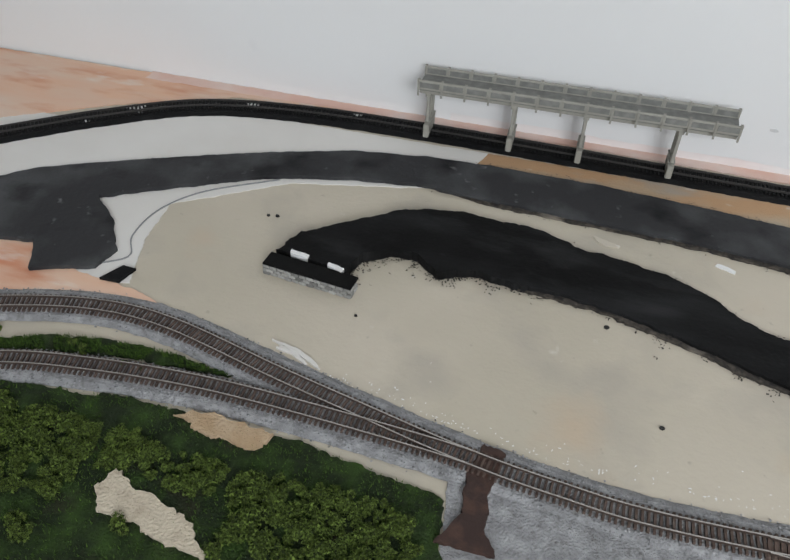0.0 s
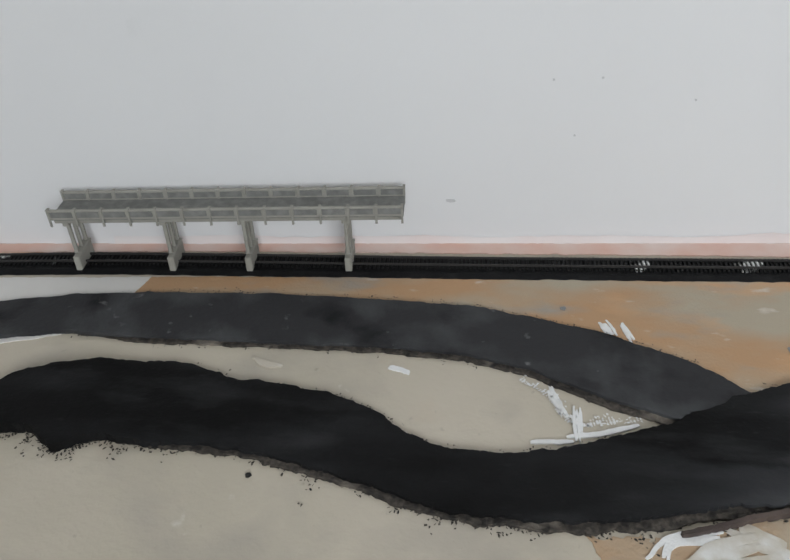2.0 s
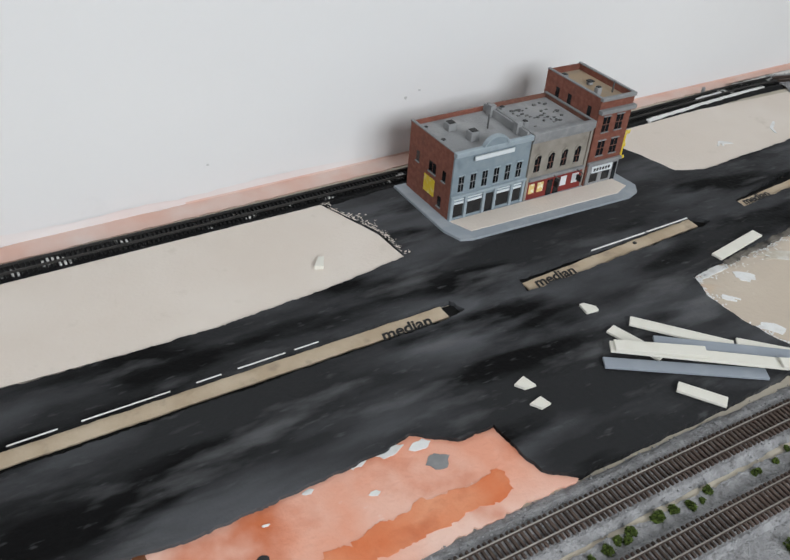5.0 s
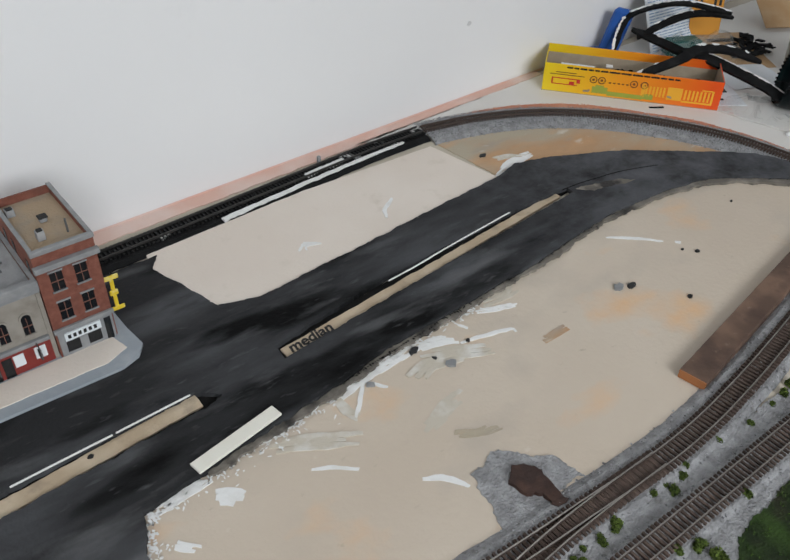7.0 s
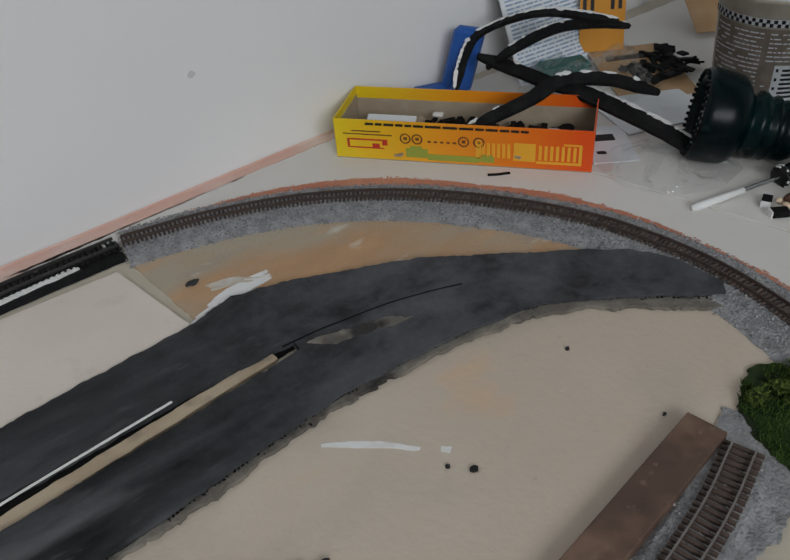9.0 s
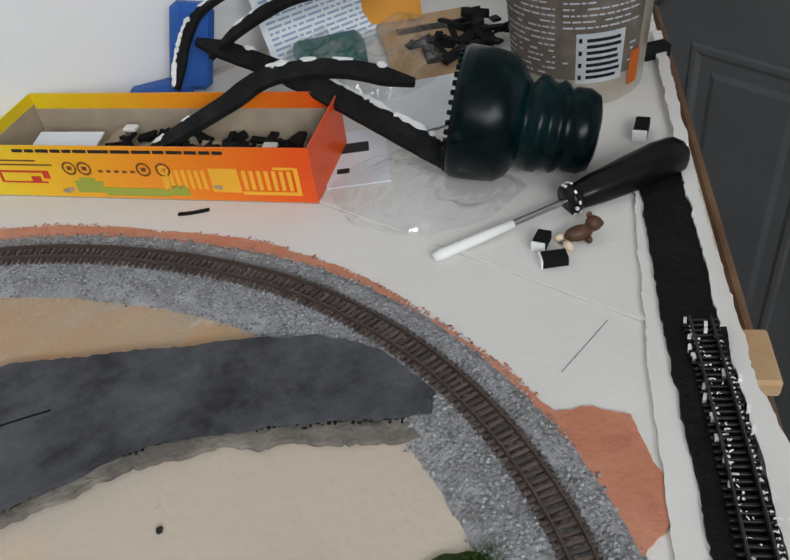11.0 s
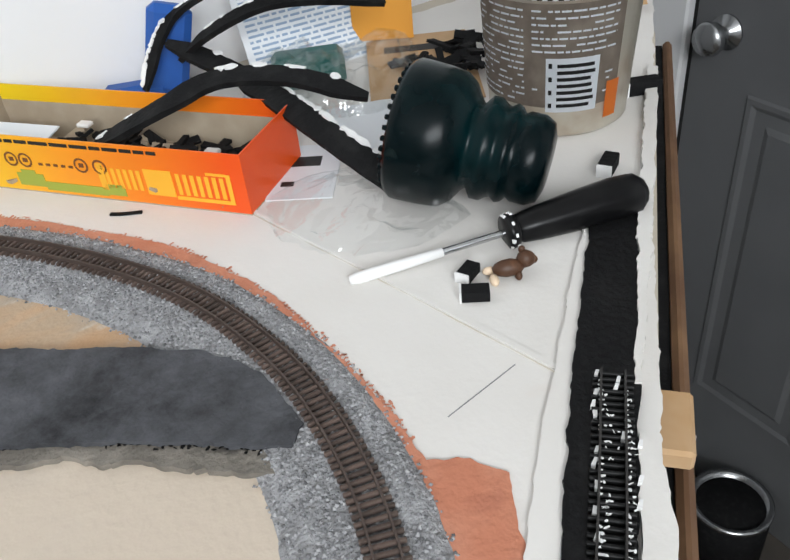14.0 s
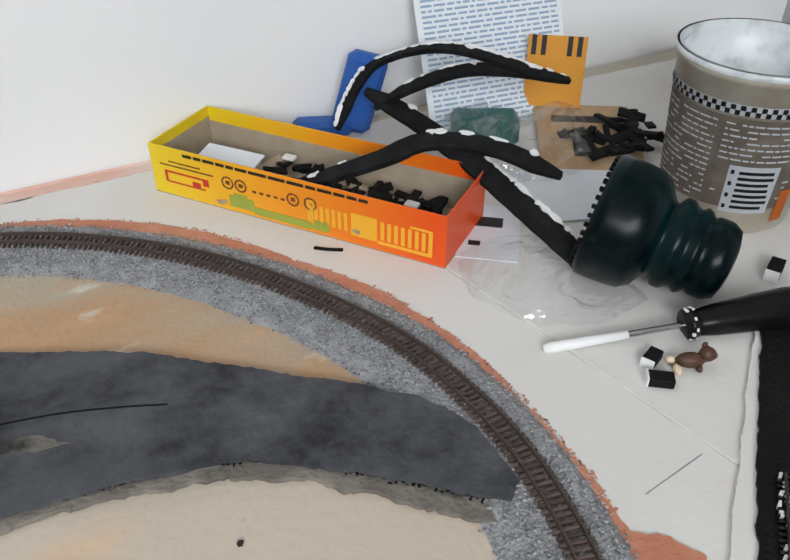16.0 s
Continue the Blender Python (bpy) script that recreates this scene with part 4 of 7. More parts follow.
track("weathered model track with polished rails along the front", FRONT, 0.0032, TIE, RAIL, RAIL_TOP, single=lambda x, y: 1.45 < x < 1.75 or x > 2.1)
track("weathered model track with polished rails along the board", MAIN, 0.0030, TIE, RAIL, RAIL_TOP, single=lambda x, y: 1.35 < x < 1.75 or 0.6 < x < 0.95)
track("weathered siding track joining at a turnout", SIDE, 0.0034, TIE, RAIL, RAIL_TOP, single=lambda x, y: x > 0.5)
CROSS = [(2.125, 1.3915), (2.085, 1.3922), (2.045, 1.3918), (2.005, 1.3888), (1.95, 1.3825), (1.88, 1.3735), (1.81, 1.3675)]
track("weathered crossover track joining the two front lines", CROSS, 0.0034, TIE, RAIL, RAIL_TOP, single=lambda x, y: True)
# the turnout's throw bar and its brown stain
tagged(mesh_object("switch_stand", slab([(0.905, 1.392), (0.918, 1.39), (0.914, 1.36), (0.916, 1.338), (0.925, 1.325), (0.893, 1.325), (0.902, 1.345), (0.900, 1.37)], 0, 0.0040, 0.0020, seed=50), SWITCHBROWN), "dark brown painted turnout throw bar across the ballast", "switch")
tagged(mesh_object("switch_stand", slab([(2.052, 1.430), (2.060, 1.438), (2.067, 1.434), (2.071, 1.426), (2.067, 1.415), (2.068, 1.403), (2.061, 1.403), (2.060, 1.415), (2.053, 1.422)], 0, 0.0036, 0.0022, seed=51), SWITCHBROWN), "dark brown painted turnout throw bar in the ballast", "switch")
ground_sheet("ballast_spill", [(2.04, 1.448), (2.06, 1.452), (2.085, 1.43), (2.09, 1.412), (2.03, 1.41)], 0, 0.0008, BALLAST_BED, "grey ballast spilled round the throw bar", "ballast", amp=0.003, seed=52)


# ---- turf and shrubs along the front ----
def turf(name, outline, seed, blades, label):
    bed = ground_sheet(name, outline, 0, 0.0016, GRASS_BED, label, "turf", amp=0.003, seed=seed)
    rng = random.Random(seed)
    xs, ys = [p[0] for p in outline], [p[1] for p in outline]

    def inside(x, y):
        c = False
        for (ax, ay), (bx, by) in zip(outline, outline[1:] + outline[:1]):
            if (ay > y) != (by > y) and x < (bx - ax) * (y - ay) / (by - ay) + ax:
                c = not c
        return c

    verts, faces = [], []
    while len(faces) < blades:
        x, y = rng.uniform(min(xs), max(xs)), rng.uniform(min(ys), max(ys))
        if not inside(x, y) or noise.noise((x * 60, y * 60, seed)) < -0.25:
            continue
        a, h, w = rng.uniform(0, 6.28), rng.uniform(0.001, 0.0032), 0.00035
        b = len(verts)
        lx, ly = rng.uniform(-.0015, .0015), rng.uniform(-.0015, .0015)
        verts += [(x + w * math.cos(a), y + w * math.sin(a), 0.0014), (x - w * math.cos(a), y - w * math.sin(a), 0.0014), (x + lx, y + ly, 0.0014 + h)]
        faces.append((b, b + 1, b + 2))
    me = bpy.data.meshes.new("grass")
    me.from_pydata(verts, [], faces)
    me.materials.append(GRASS)
    tagged(new("grass", me), "short green model grass on dark turf", "grass", kind="stuff")
    return inside


undergrowth = ([], [])


def shrub(x, y, size, seed, loose=True):
    """A foam-foliage clump: a few lobes of many small leaf flakes."""
    rng = random.Random(seed)
    lobes = [(rng.uniform(-.6, .6) * size, rng.uniform(-.6, .6) * size, rng.uniform(0.25, 0.75) * size, rng.uniform(0.35, 0.6) * size) for _ in range(6)]
    verts, faces = [], []
    for lx, ly, lz, r in lobes:
        for _ in range(110):
            u, v = rng.uniform(-1, 1), rng.uniform(0, 6.28)
            k = r * rng.uniform(0.6, 1.08)
            s = math.sqrt(1 - u * u)
            c = np.array([lx + k * s * math.cos(v), ly + k * s * math.sin(v), max(0.0006, lz + k * u)])
            d = rng.uniform(0.0005, 0.0011)
            e = [np.array([rng.uniform(-1, 1), rng.uniform(-1, 1), rng.uniform(-1, 1)]) * d for _ in range(3)]
            b = len(verts)
            verts += [tuple(c + q) for q in (e[0], e[1], e[2], -e[0])]
            faces += [(b, b + 1, b + 2), (b + 1, b + 3, b + 2)]
    if not loose:
        k = len(undergrowth[0])
        undergrowth[0].extend((vx + x, vy + y, vz + 0.001) for vx, vy, vz in verts)
        undergrowth[1].extend(tuple(i + k for i in f) for f in faces)
        return None
    me = bpy.data.meshes.new("shrub")
    me.from_pydata(verts, [], faces)
    me.materials.append(LEAF)
    ob = new("shrub", me)
    ob.matrix_world = pose(x, y, 0.001)
    return tagged(ob, "olive green foam-foliage shrub on turf", "shrub", "shrubs on the turf")


front_turf = turf("front_turf", [(0.30, 0.95), (0.45, 1.22), (0.54, 1.318), (0.61, 1.349), (0.70, 1.362), (0.80, 1.363), (0.89, 1.352), (0.90, 1.30), (1.0, 1.20), (1.0, 0.95)], 61, 60000, "dark green turf along the front of the board")
turf("infield_turf", [(0.46, 1.315), (0.54, 1.355), (0.62, 1.393), (0.66, 1.400), (0.70, 1.402), (0.745, 1.396), (0.72, 1.393), (0.66, 1.388), (0.60, 1.374), (0.53, 1.340)], 62, 5000, "green turf between siding and main track")
turf("west_turf", [(0.40, 1.36), (0.48, 1.40), (0.50, 1.43), (0.42, 1.43)], 63, 1500, "green turf beside the siding")
ground_sheet("yard_ballast", [(0.89, 1.37), (1.2, 1.385), (1.5, 1.39), (2.0, 1.385), (2.25, 1.38), (2.25, 1.20), (1.0, 1.20), (0.90, 1.30)], 0, 0.0010, BALLAST_BED, "grey ballast ground in front of the tracks", "ballast", amp=0.002, seed=68)
turf("south_turf", [(2.12, 1.338), (2.2, 1.344), (2.3, 1.340), (2.40, 1.352), (2.36, 1.25), (2.3, 1.15), (2.0, 1.15), (2.05, 1.30)], 65, 9000, "dark green turf in front of the tracks")
bush_turf = turf("corner_turf", [(2.418, 1.446), (2.432, 1.455), (2.448, 1.458), (2.463, 1.449), (2.462, 1.43), (2.447, 1.405), (2.425, 1.395), (2.40, 1.40), (2.41, 1.43)], 66, 3500, "dark green turf patch inside the curve")
ground_sheet("ballast_patch", [(2.395, 1.445), (2.415, 1.452), (2.425, 1.44), (2.415, 1.405), (2.36, 1.40), (2.34, 1.418)], 0, 0.0012, BALLAST_BED, "grey ballast patch beside the turf", "ballast", amp=0.003, seed=67)
rng = random.Random(9)
for k in range(480):
    x = rng.uniform(0.46, 0.885)
    y = 1.352 - 0.018 - (0.30 * (0.62 - x) if x < 0.62 else 0) - (rng.random() * 0.042 if k % 6 else 0.042 + rng.random() * 0.06)
    if (0.72 < x < 0.80 and y > 1.335) or (0.69 < x < 0.79 and 1.285 < y < 1.315):
        continue
    shrub(x, y, rng.uniform(0.003, 0.0075), 1000 + k, k < 170)
for k in range(9):
    shrub(rng.uniform(2.425, 2.455), rng.uniform(1.41, 1.448), rng.uniform(0.005, 0.008), 300 + k)
for k in range(70):
    x = rng.uniform(1.42, 2.30)
    shrub(x, (1.3850 if x < 1.95 else 1.3785) + rng.uniform(-.0035, .0035), rng.uniform(0.0012, 0.0032), 400 + k)
for k in range(60):
    shrub(rng.uniform(1.45, 2.15), rng.uniform(1.30, 1.352), rng.uniform(0.002, 0.0055), 480 + k, False)
for k in range(260):
    x = rng.uniform(0.46, 0.885)
    y = 1.352 - 0.012 - (0.30 * (0.62 - x) if x < 0.62 else 0) - rng.random() * 0.055
    if not ((0.72 < x < 0.80 and y > 1.335) or (0.69 < x < 0.79 and 1.28 < y < 1.32)):
        shrub(x, y, rng.uniform(0.002, 0.0045), 2000 + k, False)
me = bpy.data.meshes.new("undergrowth")
me.from_pydata(undergrowth[0], [], undergrowth[1])
me.materials.append(LEAF)
tagged(new("undergrowth", me), "low olive green foam foliage over the turf", "foliage", kind="stuff")
for k in range(8):
    shrub(rng.uniform(0.56, 0.70), 1.388 + rng.uniform(-.006, .004), rng.uniform(0.002, 0.0035), 420 + k)
ground_sheet("dirt_patch", [(0.727, 1.359), (0.747, 1.366), (0.787, 1.362), (0.783, 1.349), (0.75, 1.350)], 0, 0.0034, DIRT, "bare tan dirt patch among the shrubs", "dirt", amp=0.003, seed=70)
ground_sheet("dirt_patch", [(0.708, 1.300), (0.715, 1.314), (0.735, 1.306), (0.770, 1.296), (0.785, 1.28), (0.72, 1.288)], 0, 0.0034, SANDPALE, "bare pale sand patch among the shrubs", "dirt", amp=0.003, seed=71)

# ---- ramp end wall of small stone blocks ----
END_L, END_R = Vector((0.7245, 1.4925, 0)), Vector((0.7895, 1.4865, 0))
abut = thing("stone_abutment", "little grey stone wall at the end of the black ramp", "retaining wall")
along = (END_R - END_L).normalized()
across = Vector((-along.y, along.x, 0))
turn = math.degrees(math.atan2(along.y, along.x))
length = (END_R - END_L).length
base = Matrix.Translation(END_L) @ pose(0, 0, 0, 0, 0, turn)
part("slab", boxes((-0.001, -0.0005, 0.0086, length + 0.002, 0.0135, 0.0104), bevel=0.0005, m=base), ASPHALT_BLACK, abut, "black painted cap slab")
part("core", boxes((0.0, 0.0015, 0, length, 0.0130, 0.0086), m=base), INK, abut)
blk = bpy.data.meshes.new("stone")
bb = boxes((0, 0, 0, 0.0052, 0.003, 0.0026), bevel=0.0005)
bb.to_mesh(blk)
bb.free()
blk.materials.append(STONE)
for row in range(3):
    x = -0.001 - 0.0026 * (row % 2)
    while x < length - 0.003:
        o = new("stone", blk)
        o.parent = abut
        o.matrix_basis = base @ pose(max(x, -0.001), -0.001 + random.uniform(0, 0.0006), 0.0001 + row * 0.0029)
        x += 0.0057
for k in range(5):
    o = new("stone", blk)
    o.parent = abut
    o.matrix_basis = base @ pose(length + 0.002, 0.001 + (k % 2) * 0.006, 0.0001 + (k // 2) * 0.0029, 0, 0, 90)
# White patches paint the glossy highlights onto the ramp's end
ground_sheet("painted_highlight", [(0.737, 1.512), (0.752, 1.510), (0.752, 1.5065), (0.738, 1.508)], 0.005, 0.0110, WHITE_PAINT, "white patch painted as a glossy highlight on the black ramp", "paint", amp=0.0012, seed=72)
ground_sheet("painted_highlight", [(0.768, 1.507), (0.781, 1.504), (0.780, 1.500), (0.768, 1.503)], 0.005, 0.0110, WHITE_PAINT, "white patch painted as a glossy highlight on the black ramp", "paint", amp=0.0012, seed=73)
tagged(mesh_object("black_offcut", slab([(0.619, 1.449), (0.634, 1.450), (0.638, 1.466), (0.628, 1.466)], 0.001, 0.003, 0.0004, seed=74), FOAM), "black foam offcut lying on white plaster", "offcut")
wire = smooth_path([(0.690, 1.603, 0.0018), (0.640, 1.568, 0.0018), (0.618, 1.535, 0.0018), (0.615, 1.50, 0.0018), (0.625, 1.478, 0.002), (0.606, 1.462, 0.002)], 0.004)
tagged(mesh_object("wire", sweep(bmesh.new(), wire, 0.0009, 0.0008, 0.0006), GREYTRIM), "thin grey wire curved over white plaster", "wire")


# ---- highway bridge ----
def bridge():
    top = thing("highway_bridge", "unfinished grey concrete-style model road bridge on four bents", "bridge", pose(0.777, 1.722, 0, 0, 0, 1.2))
    L, zt, rise = 0.262, 0.0515, 0.016
    up = Matrix(((1, 0, 0, 0), (0, 1, 0, 0), (rise, 0, 1, 0), (0, 0, 0, 1)))
    part("deck", boxes((0, -0.018, zt - 0.004, L, 0.0065, zt - 0.001), bevel=0.0003, m=up), CONCRETE_DK, top, "dark grey bridge deck")
    for y0, y1 in ((-0.0205, -0.018), (0.0065, 0.0090)):
        part("parapet", boxes((0, y0, zt - 0.002, L, y1, zt + 0.006), bevel=0.0003, m=up), CONCRETE, top)
        n = 13
        for k in range(n):
            x0 = k * L / n + 0.0022
            part("panel", boxes((x0, y0 - 0.0005, zt + 0.0002, x0 + L / n - 0.0036, y0, zt + 0.0046), m=up), CONCRETE_DK, top)
        for k in range(n + 1):
            x0 = min(k * L / n, L - 0.0016)
            part("pilaster", boxes((x0, y0 - 0.0009, zt - 0.0075, x0 + 0.0016, y0 - 0.0001, zt + 0.0062), m=up), CONCRETE, top)
            part("coping_knob", boxes((x0 - 0.0002, y0 - 0.0009, zt + 0.0062, x0 + 0.0018, y1 + 0.0003, zt + 0.0070), m=up), CONCRETE, top)
    for y in (-0.015, -0.009, -0.002, 0.005):
        part("girder", boxes((0.001, y - 0.0012, zt - 0.0075, L - 0.001, y + 0.0012, zt - 0.004), m=up), CONCRETE, top)
    for x in (0.009, 0.083, 0.143, 0.219):
        head = zt - 0.0075 + rise * x
        bent = part("bent", boxes((x - 0.0024, -0.0165, head - 0.0028, x + 0.0024, 0.0080, head), bevel=0.0003), CONCRETE, top)
        part("footing", boxes((x - 0.0026, -0.0180, 0.0, x + 0.0026, 0.0075, 0.0145), bevel=0.0008), CONCRETE, bent)
        part("footing_cap", boxes((x - 0.0030, -0.0125, 0.0146, x + 0.0030, 0.0078, 0.0158), bevel=0.0003), CONCRETE, bent)
        for y in (-0.0130, -0.0040, 0.0050):
            part("column", boxes((x - 0.0014, y - 0.0013, 0.0158, x + 0.0014, y + 0.0013, head - 0.0028), bevel=0.0004), CONCRETE, bent)
    return top


bridge()


# ---- town buildings ----
def window(name, parent, x, z, w, h, y, trim, sash, arch=False):
    """A sash window set in the front face at depth y; the pane lies back in its frame."""
    bm = boxes((x, y - 0.0002, z, x + w, y + 0.0012, z + h))
    win = part(name, bm, WINDOW, parent)
    part("sash", boxes((x + w / 2 - 0.0002, y - 0.0004, z, x + w / 2 + 0.0002, y - 0.0002, z + h), (x, y - 0.0004, z + h / 2 - 0.0003, x + w, y - 0.0002, z + h / 2 + 0.0003)), sash, win)
    part("sill", boxes((x - 0.0006, y - 0.0011, z - 0.0008, x + w + 0.0006, y - 0.0001, z)), trim, win)
    if arch:
        bm = bmesh.new()
        for k in range(7):
            a0, a1 = math.pi * k / 7, math.pi * (k + 1) / 7
            c, r0, r1 = (x + w / 2, z + h - 0.0002), w / 2, w / 2 + 0.0011
            for r, s in ((r0, r1),):
                vs = []
                for yy in (y - 0.0010, y - 0.0001):
                    vs.append([bm.verts.new((c[0] + q * math.cos(a), yy, c[1] + q * math.sin(a))) for q, a in ((r, a0), (s, a0), (s, a1), (r, a1))])
                bm.faces.new(vs[0])
                for i in range(4):
                    bm.faces.new((vs[0][i], vs[1][i], vs[1][(i + 1) % 4], vs[0][(i + 1) % 4]))
        bmesh.ops.recalc_face_normals(bm, faces=bm.faces)
        part("arch", bm, trim, win)
        bm = bmesh.new()
        vs = [bm.verts.new((x + w / 2 + w / 2 * math.cos(math.pi * k / 8), y - 0.0003, z + h + w / 2 * math.sin(math.pi * k / 8))) for k in range(9)]
        bm.faces.new(vs)
        part("lunette", bm, WINDOW, win)
    else:
        part("lintel", boxes((x - 0.0006, y - 0.0008, z + h, x + w + 0.0006, y - 0.0001, z + h + 0.0010)), trim, win)
    return win


def shell(top, w, d, h, front, side, roof, parapet=0.0035):
    """Walls, roof and parapets of a row building, its front at y = 0."""
    part("front_wall", boxes((0, 0, 0.0012, w, 0.0016, h)), front, top)
    for x in (0, w - 0.0016):
        part("side_wall", boxes((x, 0.0017, 0.0012, x + 0.0016, d, h)), side, top)
    part("back_wall", boxes((0.0017, d - 0.0016, 0.0012, w - 0.0017, d, h - 0.0002)), side, top)
    part("roof", boxes((0.0017, 0.0017, h - parapet - 0.001, w - 0.0017, d - 0.0017, h - parapet)), roof, top)
    bm = boxes((-0.0003, 0.0018, h, 0.0021, d + 0.0003, h + 0.0009), (w - 0.0021, 0.0018, h, w + 0.0003, d + 0.0003, h + 0.0009))
    part("coping", bm, GREYTRIM, top)


def side_windows(parent, x, d, rows, trim, out):
    for (y, z) in rows:
        w = part("side_window", boxes((x - 0.0002 if out < 0 else x - 0.0010, y, z, x + 0.0010 if out < 0 else x + 0.0002, y + 0.0042, z + 0.0085)), WINDOW, parent)
        part("sill", boxes((x + out * 0.0006 - 0.0006, y - 0.0005, z - 0.0008, x + out * 0.0006 + 0.0006, y + 0.0047, z)), trim, w)


def vents(parent, spots, z, mat):
    for x, y, w, h in spots:
        v = part("chimney", boxes((x - w / 2, y - w / 2, z, x + w / 2, y + w / 2, z + h), bevel=0.0003), mat, parent)
        part("chimney_cap", boxes((x - w * 0.35, y - w * 0.35, z + h, x + w * 0.35, y + w * 0.35, z + h + 0.0006)), INK, v)


def blue_store():
    w, d, h = 0.0705, 0.060, 0.0590
    top = thing("blue_store", "two-storey blue-grey model storefront with brick side wall", "building", pose(1.7675, 1.6575, 0.0036, 0, 0, 1.5))
    shell(top, w, d, h, BLUEGREY, BRICK, ROOFGREY)
    for k in range(6):
        window("window", top, 0.0055 + k * 0.0108, 0.0265, 0.0046, 0.0130, 0.0, BLUELIGHT, GREYTRIM)
    part("cornice", boxes((-0.0005, -0.0022, h - 0.0030, w + 0.0005, 0.0018, h + 0.0010), bevel=0.0004), BLUELIGHT, top, "pale blue cornice")
    part("string_course", boxes((-0.0003, -0.0018, 0.0215, w + 0.0003, 0.0, 0.0240), bevel=0.0003), BLUELIGHT, top)
    bm = bmesh.new()
    n = 14
    for yy in (-0.0016, 0.0012):
        vs = [bm.verts.new((w / 2 + 0.0105 * math.cos(math.pi * k / n), yy, h + 0.0078 * math.sin(math.pi * k / n))) for k in range(n + 1)]
        bm.faces.new(vs)
        if yy < 0:
            first = vs
    for i in range(n):
        bm.faces.new((first[i], first[i + 1], vs[i + 1], vs[i]))
    bmesh.ops.recalc_face_normals(bm, faces=bm.faces)
    ped = part("pediment", bm, BLUEGREY, top, "half-round pediment")
    bm = bmesh.new()
    for k in range(n):
        a = math.pi * (k + 0.5) / n
        box(bm, -0.0013, -0.0024, -0.0006, 0.0013, 0.0014, 0.0006, m=Matrix.Translation((w / 2 + 0.0107 * math.cos(a), 0, h + 0.0080 * math.sin(a))) @ Matrix.Rotation(-(a - math.pi / 2) , 4, "Y"))
    part("moulding", bm, BLUELIGHT, ped)
    part("sign", boxes((0.016, -0.0032, h - 0.0075, 0.052, -0.0022, h - 0.0042)), SIGNWHITE, top, "pale blank sign strip")
    for x in (0.0, 0.0125, 0.0295, 0.0400, 0.0560, 0.0675):
        part("pilaster", boxes((x, -0.0016, 0.001, x + 0.0026, 0.0, 0.0215), bevel=0.0003), BLUELIGHT, top)
    for x0, x1 in ((0.0032, 0.012), (0.0158, 0.029), (0.0432, 0.0555), (0.0592, 0.067)):
        g = part("shop_window", boxes((x0, -0.0004, 0.005, x1, 0.0008, 0.0160)), WINDOW, top)
        part("transom", boxes((x0, -0.0008, 0.0162, x1, 0.0, 0.0178), (x0, -0.0006, 0.0192, x1, 0.0, 0.0200)), SIGNWHITE, g)
        part("stall_riser", boxes((x0, -0.0008, 0.0012, x1, 0.0, 0.0048)), BLUEGREY, g)
    part("door", boxes((0.0325, -0.0005, 0.0012, 0.0398, 0.0006, 0.0185)), WINDOW, top)
    side_windows(top, 0.0, d, [(0.009, 0.031), (0.022, 0.031), (0.027, 0.031), (0.045, 0.031), (0.012, 0.008)], GREYTRIM, -1)
    part("painted_advert", boxes((-0.0005, 0.022, 0.012, 0.0, 0.036, 0.026)), SIGNYELLOW, top, "faded yellow painted wall advert")
    vents(top, [(0.004, 0.046, 0.0035, 0.0035), (0.004, 0.022, 0.004, 0.004), (0.023, 0.041, 0.0075, 0.006), (0.029, 0.020, 0.0075, 0.0075)], h - 0.0035, ROOFGREY)
    part("pipe", boxes((0.0505, 0.030, h - 0.0036, 0.0515, 0.031, h + 0.008)), PIPE, top)
    part("party_wall", boxes((w - 0.004, 0.002, h - 0.0036, w - 0.0022, d - 0.002, h + 0.003), (w - 0.006, 0.0455, h - 0.0036, w - 0.001, 0.050, h + 0.006), (w - 0.006, 0.012, h - 0.0036, w - 0.001, 0.0165, h + 0.006)), ROOFGREY, top)
    return top


